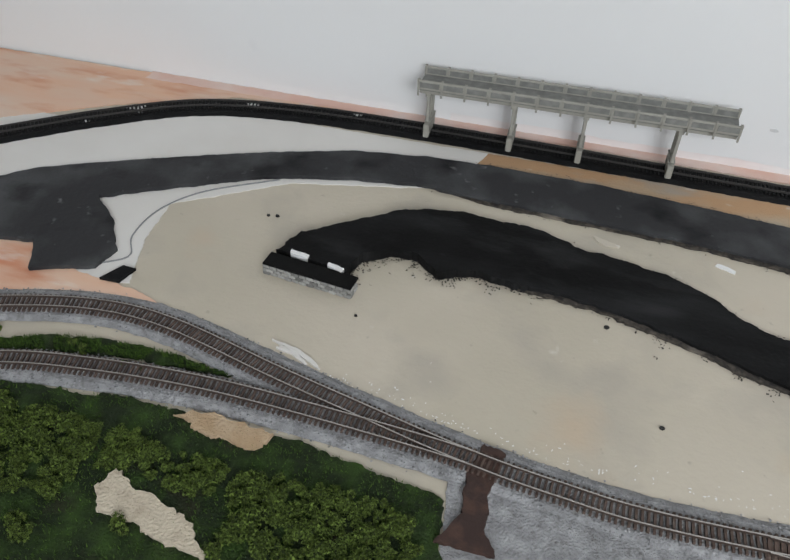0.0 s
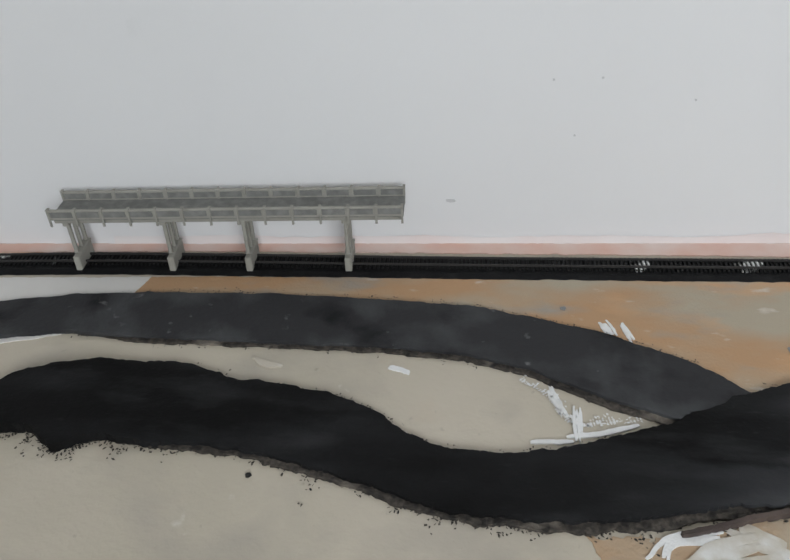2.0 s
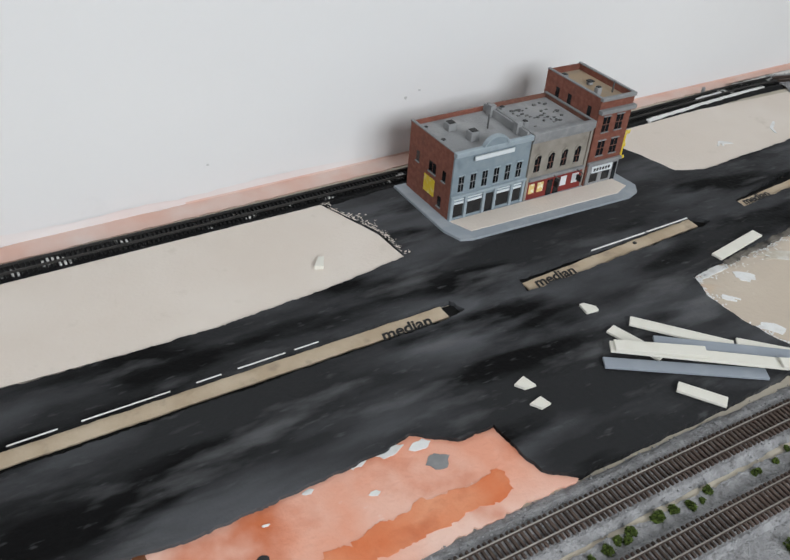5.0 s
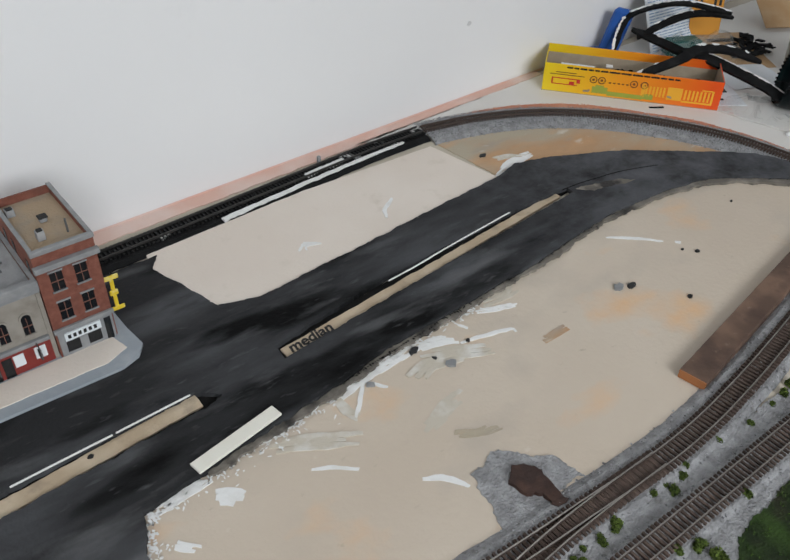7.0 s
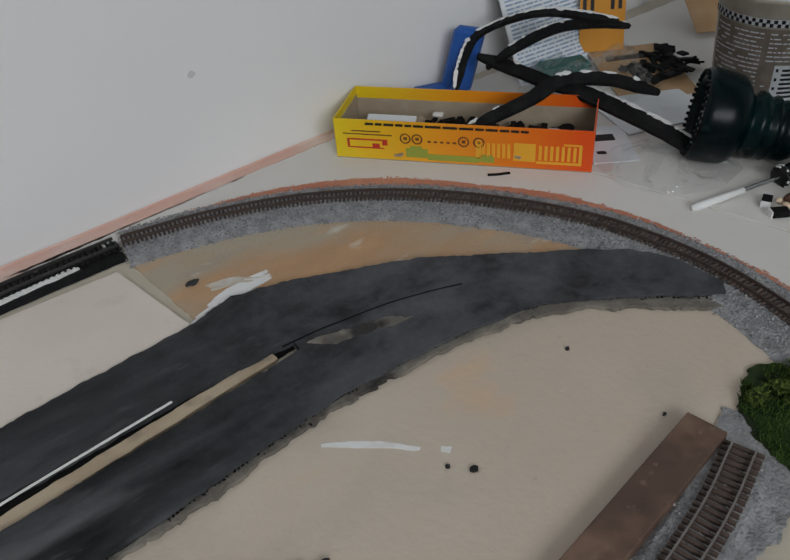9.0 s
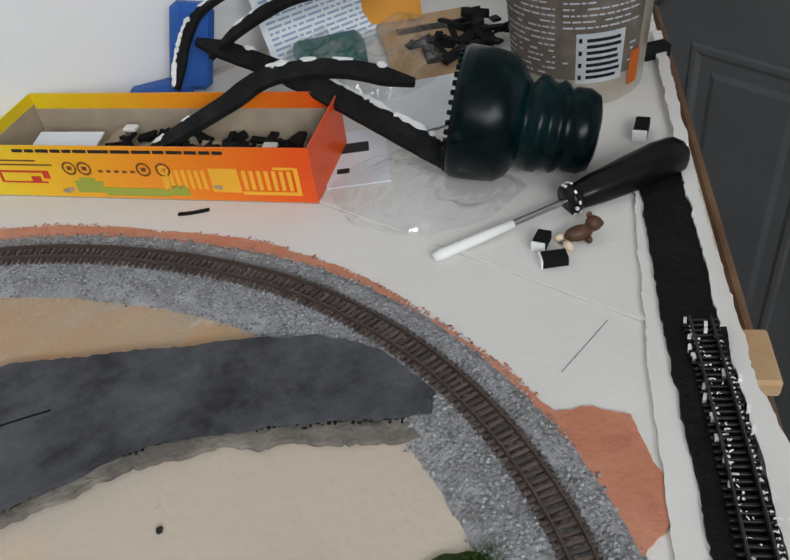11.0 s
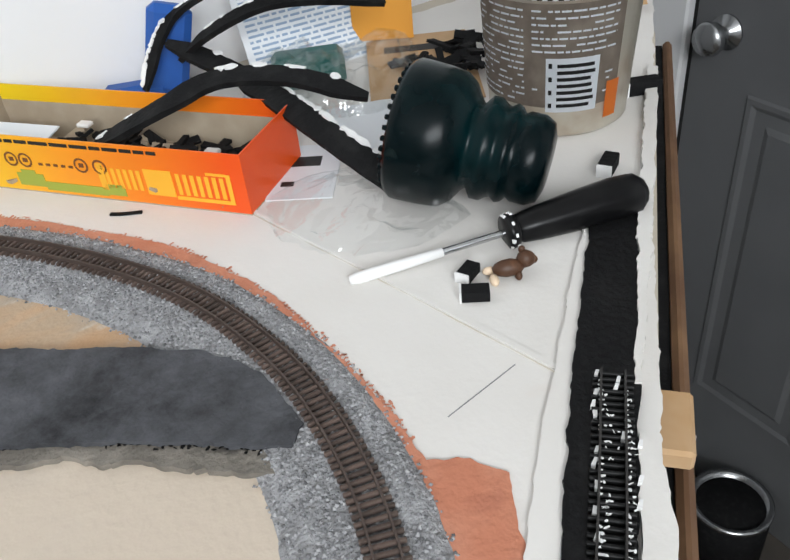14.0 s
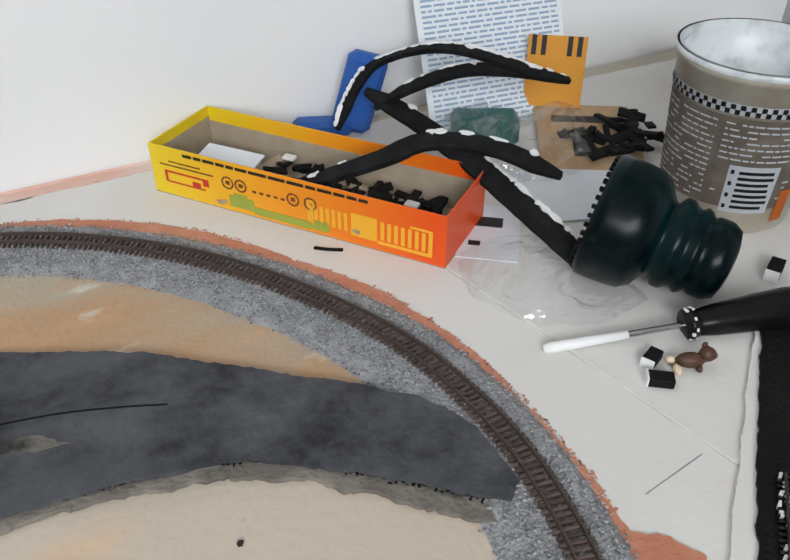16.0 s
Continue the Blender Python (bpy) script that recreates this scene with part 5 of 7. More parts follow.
def arched_store():
    w, d, h = 0.0610, 0.060, 0.0600
    top = thing("arched_store", "two-storey taupe model storefront with arched windows and red shopfront", "building", pose(1.8382, 1.6590, 0.0036, 0, 0, 0.8))
    shell(top, w, d, h, TAUPE, BRICK_DK, ROOFGREY)
    for k in range(4):
        window("window", top, 0.0065 + k * 0.0135, 0.0265, 0.0056, 0.0120, 0.0, TAUPE, BRICK_DK, arch=True)
    part("cornice", boxes((-0.0004, -0.0026, h - 0.0050, w + 0.0004, 0.0018, h + 0.0012), (-0.0004, -0.0014, h - 0.0075, w + 0.0004, 0.0, h - 0.0050), bevel=0.0004), GREYTRIM, top, "grey cornice")
    for x in (0.0, w - 0.0024):
        part("pilaster", boxes((x, -0.0012, 0.001, x + 0.0024, 0.0, h - 0.0075)), TAUPE, top)
    part("awning_rail", boxes((0.0024, -0.0030, 0.0195, w - 0.0024, 0.0, 0.0222), bevel=0.0004), GREYTRIM, top)
    part("shopfront", boxes((0.0024, -0.0010, 0.0012, w - 0.0024, 0.0, 0.0195)), DARKRED, top, "dark red shopfront")
    for x0, x1, mt in ((0.004, 0.0095, WINDOW_YEL), (0.0125, 0.0185, WINDOW_YEL), (0.0365, 0.0425, SIGNWHITE), (0.0485, 0.055, SIGNWHITE)):
        part("poster_window", boxes((x0, -0.0014, 0.008, x1, -0.0010, 0.0165)), mt, top)
    for x0 in (0.0225, 0.030):
        part("door", boxes((x0, -0.0014, 0.0012, x0 + 0.0055, -0.0010, 0.0165)), WINDOW, top)
    part("step", boxes((0.021, -0.0050, 0.0008, 0.0375, -0.0010, 0.0024)), CREAM, top)
    for x in (0.0265, 0.0500):
        br = part("hanging_bracket", boxes((x, -0.0105, 0.0205, x + 0.0006, 0.0, 0.0212), (x, -0.0100, 0.0130, x + 0.0006, -0.0094, 0.0205), bevel=0.0), PIPE, top)
        part("hanging_sign", boxes((x - 0.0003, -0.0095, 0.0125, x + 0.0009, -0.0045, 0.0175)), INK, br)
    bm = bmesh.new()
    r = random.Random(3)
    for _ in range(46):
        x, y = r.uniform(0.012, 0.050), r.uniform(0.016, 0.050)
        box(bm, x, y, h - 0.0036, x + r.uniform(0.0008, 0.003), y + r.uniform(0.0006, 0.002), h - 0.0036 + r.uniform(0.0004, 0.0014), m=None)
    part("roof_debris", bm, PIPE, top)
    vents(top, [(0.005, 0.047, 0.004, 0.0055), (0.0055, 0.018, 0.0045, 0.006)], h - 0.0035, ROOFGREY)
    return top


def brick_store():
    w, d, h = 0.0350, 0.066, 0.0790
    top = thing("brick_store", "three-storey red brick model shop with tan roof", "building", pose(1.8998, 1.6575, 0.0036, 0, 0, 0.6))
    shell(top, w, d, h, BRICK, BRICK, ROOFTAN, 0.005)
    for z in (0.0290, 0.0500):
        for x in (0.0065, 0.0205):
            window("window", top, x, z, 0.0072, 0.0130, 0.0, GREYTRIM, BRICK_DK)
    part("cornice", boxes((-0.0010, -0.0042, h - 0.0120, w + 0.0010, 0.0, h - 0.0085), (-0.0004, -0.0018, h - 0.0020, w + 0.0004, 0.0016, h + 0.0010), bevel=0.0004), GREYTRIM, top, "projecting grey cornice")
    part("shop_cornice", boxes((-0.0006, -0.0026, 0.0215, w + 0.0006, 0.0, 0.0242), bevel=0.0004), GREYTRIM, top)
    part("shopfront", boxes((0.0010, -0.0012, 0.0012, w - 0.0010, 0.0, 0.0215)), GREYTRIM, top, "grey shopfront")
    for x0, x1 in ((0.0045, 0.0125), (0.0175, 0.0255)):
        part("shop_window", boxes((x0, -0.0016, 0.0055, x1, -0.0012, 0.0130)), WINDOW, top)
    part("door", boxes((0.0285, -0.0016, 0.0014, 0.0325, -0.0012, 0.0195)), WINDOW, top)
    sg = part("sign", boxes((0.0045, -0.0024, 0.0145, 0.0262, -0.0013, 0.0200)), SIGNWHITE, top, "white shop sign")
    bm = bmesh.new()
    for k in range(6):
        box(bm, 0.0062 + k * 0.0031, -0.0027, 0.0160, 0.0080 + k * 0.0031, -0.0024, 0.0186)
    part("lettering", bm, INK, sg)
    side_windows(top, 0.0, d, [(0.009, 0.0605), (0.033, 0.0605), (0.048, 0.0605)], GREYTRIM, -1)
    ys = part("blade_sign", boxes((w + 0.0036, 0.0030, 0.0180, w + 0.0060, 0.0040, 0.0440), bevel=0.0003), SIGNYELLOW, top, "yellow scroll sign standing out from the side wall")
    part("scroll", boxes((w + 0.0002, 0.0028, 0.0405, w + 0.0094, 0.0042, 0.0440), (w + 0.0002, 0.0028, 0.0175, w + 0.0094, 0.0042, 0.0205), (w + 0.0022, 0.0028, 0.0290, w + 0.0074, 0.0042, 0.0330), bevel=0.0005), SIGNYELLOW, ys)
    vents(top, [(0.006, 0.052, 0.005, 0.0045), (0.012, 0.018, 0.0045, 0.0060)], h - 0.005, ROOFGREY)
    v = part("roof_fan", boxes((0.017, 0.033, h - 0.005, 0.0215, 0.0375, h - 0.002), bevel=0.0008), ROOFGREY, top)
    part("fan_cap", boxes((0.0165, 0.0325, h - 0.002, 0.022, 0.038, h - 0.0012), bevel=0.0003), INK, v)
    part("pipe", boxes((0.0262, 0.0160, h - 0.005, 0.0272, 0.0170, h + 0.004)), PIPE, top)
    return top


blue_store()
arched_store()
brick_store()
side_path = thing("sidewalk", "cream sidewalk slab edged with blue-grey kerb before the shops", "sidewalk", kind="structure")
part("kerb_slab", slab([(1.756, 1.7205), (1.7575, 1.648), (1.763, 1.633), (1.772, 1.630), (1.925, 1.628), (1.937, 1.632), (1.9435, 1.641), (1.9415, 1.66), (1.940, 1.715)], ROAD_Z - 0.001, ROAD_Z + 0.0020, 0), KERB, side_path, "blue-grey kerb")
part("paving", slab([(1.768, 1.6565), (1.776, 1.6385), (1.920, 1.6365), (1.934, 1.6425), (1.931, 1.6565)], ROAD_Z + 0.0015, ROAD_Z + 0.0026, 0.0003), CREAM, side_path, "cream paving")


# ---- loose strips on the street ----
def strip(name, a, b, width, z, mat, label, group, thick=0.0018):
    a, b = Vector((*a, 0)), Vector((*b, 0))
    d = (b - a)
    m = Matrix.Translation((a.x, a.y, z)) @ pose(0, 0, 0, 0, 0, math.degrees(math.atan2(d.y, d.x)))
    ob = mesh_object(name, boxes((0, -width / 2, 0, d.length, width / 2, thick), bevel=0.0002), mat)
    ob.matrix_world = m
    return tagged(ob, label, "plastic strip", group)


Z = ROAD_Z + 0.0008
CR, GR = "cream styrene strip lying on the dark street", "blue-grey styrene strip in a loose pile"
PILE = "loose styrene strips"
strip("plastic_strip", (1.9245, 1.535), (1.980, 1.5445), 0.0085, Z, STYRENE, "cream styrene strip at the edge of the street", PILE)
strip("plastic_strip", (1.812, 1.507), (1.856, 1.459), 0.0088, Z, STYRENE, CR, PILE)
strip("plastic_strip", (1.7945, 1.5065), (1.806, 1.471), 0.0088, Z, STYRENE, CR, PILE)
strip("plastic_strip", (1.8600, 1.4603), (1.886, 1.436), 0.0085, Z + 0.0002, STYRENE, CR, PILE)
strip("plastic_strip", (1.810, 1.4835), (1.8925, 1.4265), 0.0090, Z + 0.0021, STYRENE_GREY, GR, PILE)
strip("plastic_strip", (1.7785, 1.490), (1.868, 1.429), 0.0095, Z + 0.0043, STYRENE, CR, PILE)
strip("plastic_strip", (1.780, 1.488), (1.828, 1.458), 0.0095, Z + 0.0063, STYRENE, CR, PILE)
strip("plastic_strip", (1.769, 1.4835), (1.854, 1.431), 0.0090, Z, STYRENE_GREY, GR, PILE)
strip("plastic_strip", (1.863, 1.4305), (1.872, 1.4255), 0.0085, Z + 0.0063, STYRENE, CR, PILE)
strip("plastic_strip", (1.795, 1.448), (1.812, 1.425), 0.0085, Z, STYRENE, CR, PILE)


def chip(outline, z, mat, label, category="chip", thick=0.0016, group=""):
    return tagged(mesh_object("offcut", slab(outline, z, z + thick, 0.0002, step=0.002), mat), label, category, group)


chip([(1.7935, 1.535), (1.797, 1.535), (1.802, 1.529), (1.8015, 1.525), (1.792, 1.526)], ROAD_Z, STYRENE, "small rounded white styrene offcut on the street", group="styrene offcuts")
chip([(1.708, 1.4925), (1.717, 1.496), (1.7195, 1.4865), (1.712, 1.487)], ROAD_Z, STYRENE, "small rounded white styrene offcut on the street", group="styrene offcuts")
chip([(1.707, 1.476), (1.716, 1.478), (1.718, 1.471), (1.711, 1.470)], ROAD_Z, STYRENE, "small rounded white styrene offcut on the street", group="styrene offcuts")
chip([(1.652, 1.647), (1.659, 1.656), (1.663, 1.655), (1.658, 1.645)], 0.003, STYRENE, "white plaster lump on the cream sheet", group="plaster lumps", thick=0.003)

# brown wooden plank beside the tracks
plank = thing("wood_plank", "brown striped wooden plank lying beside the tracks", "plank")
P0, P1 = Vector((2.1925, 1.4175, 0)), Vector((2.3995, 1.4490, 0))
mp = Matrix.Translation(P0) @ pose(0, 0, 0.0006, 0, 0, math.degrees(math.atan2(P1.y - P0.y, P1.x - P0.x)))
LP = (P1 - P0).length
part("board", boxes((0.0004, -0.0088, 0, LP, 0.0088, 0.0062), bevel=0.0005, m=mp), WOOD, plank)
part("cut_end", boxes((-0.0004, -0.0086, 0.0002, 0.0003, 0.0086, 0.0060), m=mp), WOODEND, plank, "orange cut end grain")


# ---- paint smears and marks on the ground ----
def smear(points, width, z, mat, label, seed):
    """Brush marks: a few thin parallel streaks."""
    n = 1 if width < 0.0045 else 3
    r = random.Random(seed)
    a, b2 = np.array(points[0]), np.array(points[-1])
    across = np.array([-(b2 - a)[1], (b2 - a)[0]]) / (np.linalg.norm(b2 - a) + 1e-9)
    for k in range(n):
        o = across * width * (0 if n == 1 else (k - 1) * 0.36 + r.uniform(-.05, .05))
        s0, s1 = (0.0, 0.0) if n == 1 else (r.uniform(-.12, .25), r.uniform(-.12, .25))
        pts = [np.array(p) + o for p in points]
        pts[0], pts[-1] = pts[0] + (pts[-1] - pts[0]) * s0, pts[-1] - (pts[-1] - pts[0]) * s1
        streak(pts, width if n == 1 else width * r.uniform(0.36, 0.55), z + 0.00004 * k, mat, label, seed + 0.37 * k)


def streak(points, width, z, mat, label, seed):
    path = smooth_path(points, 0.003)
    n = normals2(path)
    k = len(path)
    w = [width * (0.25 + 0.75 * math.sin(math.pi * (i + 0.6) / (k + 0.2)) ** 0.6) / 2 for i in range(k)]
    left = [tuple(p + q * a) for p, q, a in zip(path, n, w)]
    right = [tuple(p - q * a) for p, q, a in zip(path, n, w)]
    return ground_sheet("paint_smear", left + right[::-1], 0, z, mat, label, "paint", amp=0.0011, seed=seed)


WS = "white paint smear dried on the ground"
rows = [
    ([(2.272, 1.549), (2.29, 1.534), (2.303, 1.52)], 0.0036, WHITE_PAINT),
    ([(2.309, 1.514), (2.312, 1.511)], 0.0035, WHITE_PAINT),
    ([(2.014, 1.535), (2.033, 1.539), (2.063, 1.541), (2.085, 1.542)], 0.006, WHITE_PAINT),
    ([(2.015, 1.534), (2.014, 1.524), (2.017, 1.516)], 0.006, THIN_WHITE),
    ([(2.034, 1.536), (2.025, 1.527), (2.015, 1.517)], 0.003, WHITE_PAINT),
    ([(2.038, 1.535), (2.044, 1.525)], 0.0026, WHITE_PAINT),
    ([(2.08, 1.541), (2.098, 1.536), (2.106, 1.532)], 0.008, WHITE_PAINT),
    ([(2.105, 1.528), (2.122, 1.524), (2.14, 1.518), (2.141, 1.514)], 0.0032, WHITE_PAINT),
    ([(2.08, 1.532), (2.098, 1.522), (2.121, 1.51)], 0.01, THIN_WHITE),
    ([(2.059, 1.521), (2.078, 1.524), (2.095, 1.519)], 0.01, THIN_WHITE),
    ([(2.042, 1.486), (2.062, 1.492), (2.077, 1.494)], 0.009, THIN_WHITE),
    ([(2.115, 1.543), (2.118, 1.535)], 0.0022, WHITE_PAINT),
    ([(2.133, 1.545), (2.147, 1.539), (2.16, 1.535)], 0.0045, WHITE_PAINT),
    ([(2.144, 1.549), (2.162, 1.546), (2.176, 1.547)], 0.008, THIN_WHITE),
    ([(1.963, 1.529), (1.981, 1.52), (2.005, 1.505)], 0.01, THIN_WHITE),
    ([(1.975, 1.502), (1.985, 1.496), (1.995, 1.487)], 0.003, WHITE_PAINT),
    ([(2.018, 1.461), (2.028, 1.455), (2.034, 1.443)], 0.004, WHITE_PAINT),
    ([(1.926, 1.517), (1.932, 1.513), (1.936, 1.508)], 0.01, WHITE_PAINT),
    ([(1.895, 1.505), (1.9, 1.5), (1.905, 1.495)], 0.005, WHITE_PAINT),
    ([(1.9, 1.527), (1.915, 1.528), (1.93, 1.529)], 0.006, WHITE_PAINT),
    ([(1.896, 1.47), (1.903, 1.463), (1.908, 1.455)], 0.008, WHITE_PAINT),
    ([(1.32, 1.677), (1.322, 1.66), (1.323, 1.645)], 0.006, WHITE_PAINT),
    ([(1.179, 1.659), (1.184, 1.644)], 0.006, WHITE_PAINT),
    ([(1.191, 1.655), (1.196, 1.637)], 0.0045, WHITE_PAINT),
    ([(1.153, 1.574), (1.1525, 1.562), (1.152, 1.55)], 0.005, WHITE_PAINT),
    ([(1.136, 1.597), (1.14, 1.585), (1.146, 1.57)], 0.0045, WHITE_PAINT),
    ([(1.145, 1.553), (1.165, 1.556), (1.188, 1.564)], 0.004, WHITE_PAINT),
    ([(1.124, 1.547), (1.149, 1.549)], 0.0035, WHITE_PAINT),
    ([(1.18, 1.472), (1.192, 1.484), (1.22, 1.489)], 0.007, WHITE_PAINT),
    ([(1.195, 1.46), (1.215, 1.475), (1.235, 1.482)], 0.016, THIN_WHITE),
    ([(1.225, 1.495), (1.24, 1.485), (1.252, 1.478)], 0.012, THIN_WHITE),
    ([(0.945, 1.611), (0.957, 1.606), (0.968, 1.603)], 0.005, THIN_WHITE),
    ([(1.036, 1.607), (1.05, 1.603)], 0.004, WHITE_PAINT),
    ([(2.268, 1.664), (2.29, 1.67), (2.315, 1.672)], 0.008, WHITE_PAINT),
    ([(2.285, 1.684), (2.3, 1.68), (2.31, 1.674)], 0.006, THIN_WHITE),
    ([(2.25, 1.655), (2.275, 1.662), (2.3, 1.664)], 0.005, WHITE_PAINT),
    ([(2.152, 1.665), (2.158, 1.675), (2.172, 1.684)], 0.0035, WHITE_PAINT),
    ([(2.075, 1.668), (2.082, 1.672), (2.092, 1.668)], 0.005, WHITE_PAINT),
    ([(0.64, 1.43), (0.652, 1.432), (0.66, 1.434)], 0.006, WHITE),
    ([(0.755, 1.432), (0.775, 1.428), (0.795, 1.418)], 0.005, WHITE),
    ([(2.051, 1.475), (2.064, 1.467), (2.075, 1.464)], 0.006, TAN),
    ([(2.148, 1.498), (2.163, 1.498), (2.169, 1.498)], 0.006, TAN),
    ([(1.19, 1.455), (1.22, 1.465), (1.25, 1.472)], 0.014, THIN_WHITE),
    ([(1.20, 1.447), (1.23, 1.452), (1.255, 1.458)], 0.010, WHITE_PAINT),
    ([(1.295, 1.637), (1.298, 1.613)], 0.003, GREYTRIM),
]
for k, (pts, w, mt) in enumerate(rows):
    z = 0.0034 if (2.07 < pts[0][0] < 2.2 and pts[0][1] > 1.66) else 0.0010 if (pts[0][1] > 1.6 or pts[0][0] < 1.4) else 0.0004
    smear(pts, w, z + 0.0001 * (k % 5), mt, WS, 500 + k)
SP = "dark speck of paint on the ground"
for k, (x, y, r) in enumerate([(2.263, 1.468, 0.0022), (2.313, 1.497, 0.0020), (2.306, 1.505, 0.0012), (2.158, 1.5905, 0.0022), (0.964, 1.515, 0.0020), (0.700, 1.556, 0.0015), (0.707, 1.557, 0.0015), (0.80, 1.472, 0.0012), (1.004, 1.439, 0.0016), (2.395, 1.522, 0.0012), (2.11, 1.527, 0.0018), (1.885, 1.579, 0.0018), (2.395, 1.466, 0.0010)]):
    ground_sheet("paint_speck", [(x + r * math.cos(a), y + 0.8 * r * math.sin(a)) for a in (0, 1, 2, 3, 4, 5)], 0, 0.0026 if 1.55 < y < 1.6 and x > 1.5 else 0.0012, INK, SP, "paint", amp=0.0006, seed=600 + k)
GP = "grey smudge of paint on the ground"
for k, (x, y, r) in enumerate([(2.232, 1.504, 0.0042), (2.240, 1.500, 0.0035), (2.086, 1.517, 0.0042), (2.280, 1.694, 0.0045), (1.64, 1.466, 0.007), (2.076, 1.540, 0.004), (1.153, 1.672, 0.0025), (1.535, 1.452, 0.005), (1.425, 1.44, 0.010), (2.083, 1.527, 0.002), (2.037, 1.532, 0.0025)]):
    ground_sheet("paint_smudge", [(x + r * math.cos(a), y + 0.7 * r * math.sin(a)) for a in (0, 1, 2, 3, 4, 5)], 0, 0.0019 + 0.0001 * (k % 3), ASPHALT_GREY if k % 2 else GREYTRIM, GP, "paint", amp=0.0026, seed=650 + k)
# marker drawing on the salmon lot
draw = thing("marker_drawing", "black marker drawing of a building plan with unreadable words", "drawing")
md = Matrix.Translation((1.440, 1.450, 0.0020)) @ pose(0, 0, 0, 0, 0, 0)
part("outline", boxes((0, 0, 0, 0.032, 0.0016, 0.0004), (0, 0.034, 0, 0.032, 0.0356, 0.0004), (0, 0, 0, 0.0016, 0.035, 0.0004), (0.0305, 0, 0, 0.032, 0.035, 0.0004), (0.015, 0, 0.0001, 0.0165, 0.035, 0.0005), (0.016, 0.017, 0.0001, 0.031, 0.0185, 0.0005), m=md), INK, draw)
bm = bmesh.new()
r = random.Random(5)
for k in range(6):
    box(bm, 0.003, 0.004 + k * 0.0052, 0.0001, 0.0125, 0.0066 + k * 0.0052, 0.0005, m=md)
for k in range(4):
    box(bm, 0.0185, 0.021 + k * 0.0034, 0.0001, 0.029, 0.0226 + k * 0.0034, 0.0005, m=md)
part("words", bm, INK, draw, "bars in place of unreadable words")
part("stroke", slab([(1.482, 1.489), (1.488, 1.489), (1.492, 1.462), (1.489, 1.458), (1.485, 1.470)], 0.0015, 0.0024, 0.0008, seed=77), BROWNINK, draw)
ground_sheet("brown_lot", [(1.405, 1.485), (1.437, 1.487), (1.436, 1.45), (1.455, 1.43), (1.44, 1.421), (1.415, 1.427)], 0, 0.0046, LOTBROWN, "reddish brown painted corner of the lot", "paint", amp=0.003, seed=78)
ground_sheet("dark_pit", [(1.412, 1.474), (1.424, 1.476), (1.428, 1.462), (1.421, 1.455), (1.413, 1.458)], 0, 0.0050, ASPHALT_BLACK, "black painted curve on the lot", "paint", amp=0.002, seed=79)

# specks and scuffs on the wall
for k, (x, z, w, h) in enumerate([(1.072, 0.040, 0.010, 0.003), (1.354, 0.023, 0.003, 0.0025), (1.160, 0.094, 0.002, 0.002), (1.142, 0.136, 0.002, 0.002), (1.175, 0.137, 0.002, 0.002), (1.794, 0.053, 0.003, 0.003), (1.807, 0.058, 0.003, 0.002), (1.345, 0.10, 0.022, 0.003), (1.62, 0.03, 0.0025, 0.002), (2.344, 0.075, 0.006, 0.005), (1.24, 0.12, 0.002, 0.002)]):
    bm = bmesh.new()
    vs = [bm.verts.new((x + w / 2 * math.cos(a) * random.uniform(.6, 1.1), wall_line(x) - 0.0006, z + h / 2 * math.sin(a) * random.uniform(.6, 1.1))) for a in np.linspace(0, 6.283, 9)[:-1]]
    bm.faces.new(vs)
    geo = bmesh.ops.extrude_face_region(bm, geom=list(bm.faces))
    bmesh.ops.translate(bm, vec=(0, 0.0012, 0), verts=[g for g in geo["geom"] if isinstance(g, bmesh.types.BMVert)])
    tagged(mesh_object("wall_scuff", bm, SCUFF), "small grey scuff on the white wall", "scuff", kind="structure")
post = mesh_object("wall_pin", boxes((2.1545, 1.762, 0.0, 2.1575, 1.765, 0.010), bevel=0.0006), GREYTRIM)
tagged(post, "tiny grey pin standing by the rear track", "pin")

# ---- corner of the board: black diagonal strip, crack, edging ----
U = Vector((EDGE_B[0] - EDGE_A[0], EDGE_B[1] - EDGE_A[1], 0)).normalized()
N = Vector((U.y, -U.x, 0))


def diag(u, n):
    p = Vector((*EDGE_A, 0)) + U * u + N * n
    return (p.x, p.y)


ground_sheet("diagonal_roadbed", [diag(-0.11, -0.0225), diag(0.0, -0.0240), diag(0.04, -0.0255), diag(0.075, -0.0258), diag(0.17, -0.0255), diag(0.175, -0.0075), diag(0.0, -0.0052), diag(-0.11, -0.0045)], 0, 0.0035, BLACK, "black painted foam roadbed along the diagonal edge", "roadbed", amp=0.0012, seed=80)
track("black model track end flecked with white plaster on black roadbed", [diag(-0.10, -0.0112), diag(-0.04, -0.0116), diag(0.01, -0.0122), diag(0.062, -0.0138)], 0.0035, TIE_BLACK, RAIL_DARK, RAIL_DARK, gauge=0.0070, pitch=0.0025, single=lambda x, y: True)
ground_sheet("plaster_rim", [diag(0.060, -0.0068), diag(0.17, -0.0078), diag(0.30, -0.004), diag(0.30, 0.001), diag(0.15, -0.0022), diag(0.10, -0.0038), diag(0.060, -0.0052)], -0.004, 0.0045, WHITE, "rough white plaster rim at the board's edge", "plaster", amp=0.0012, seed=81)
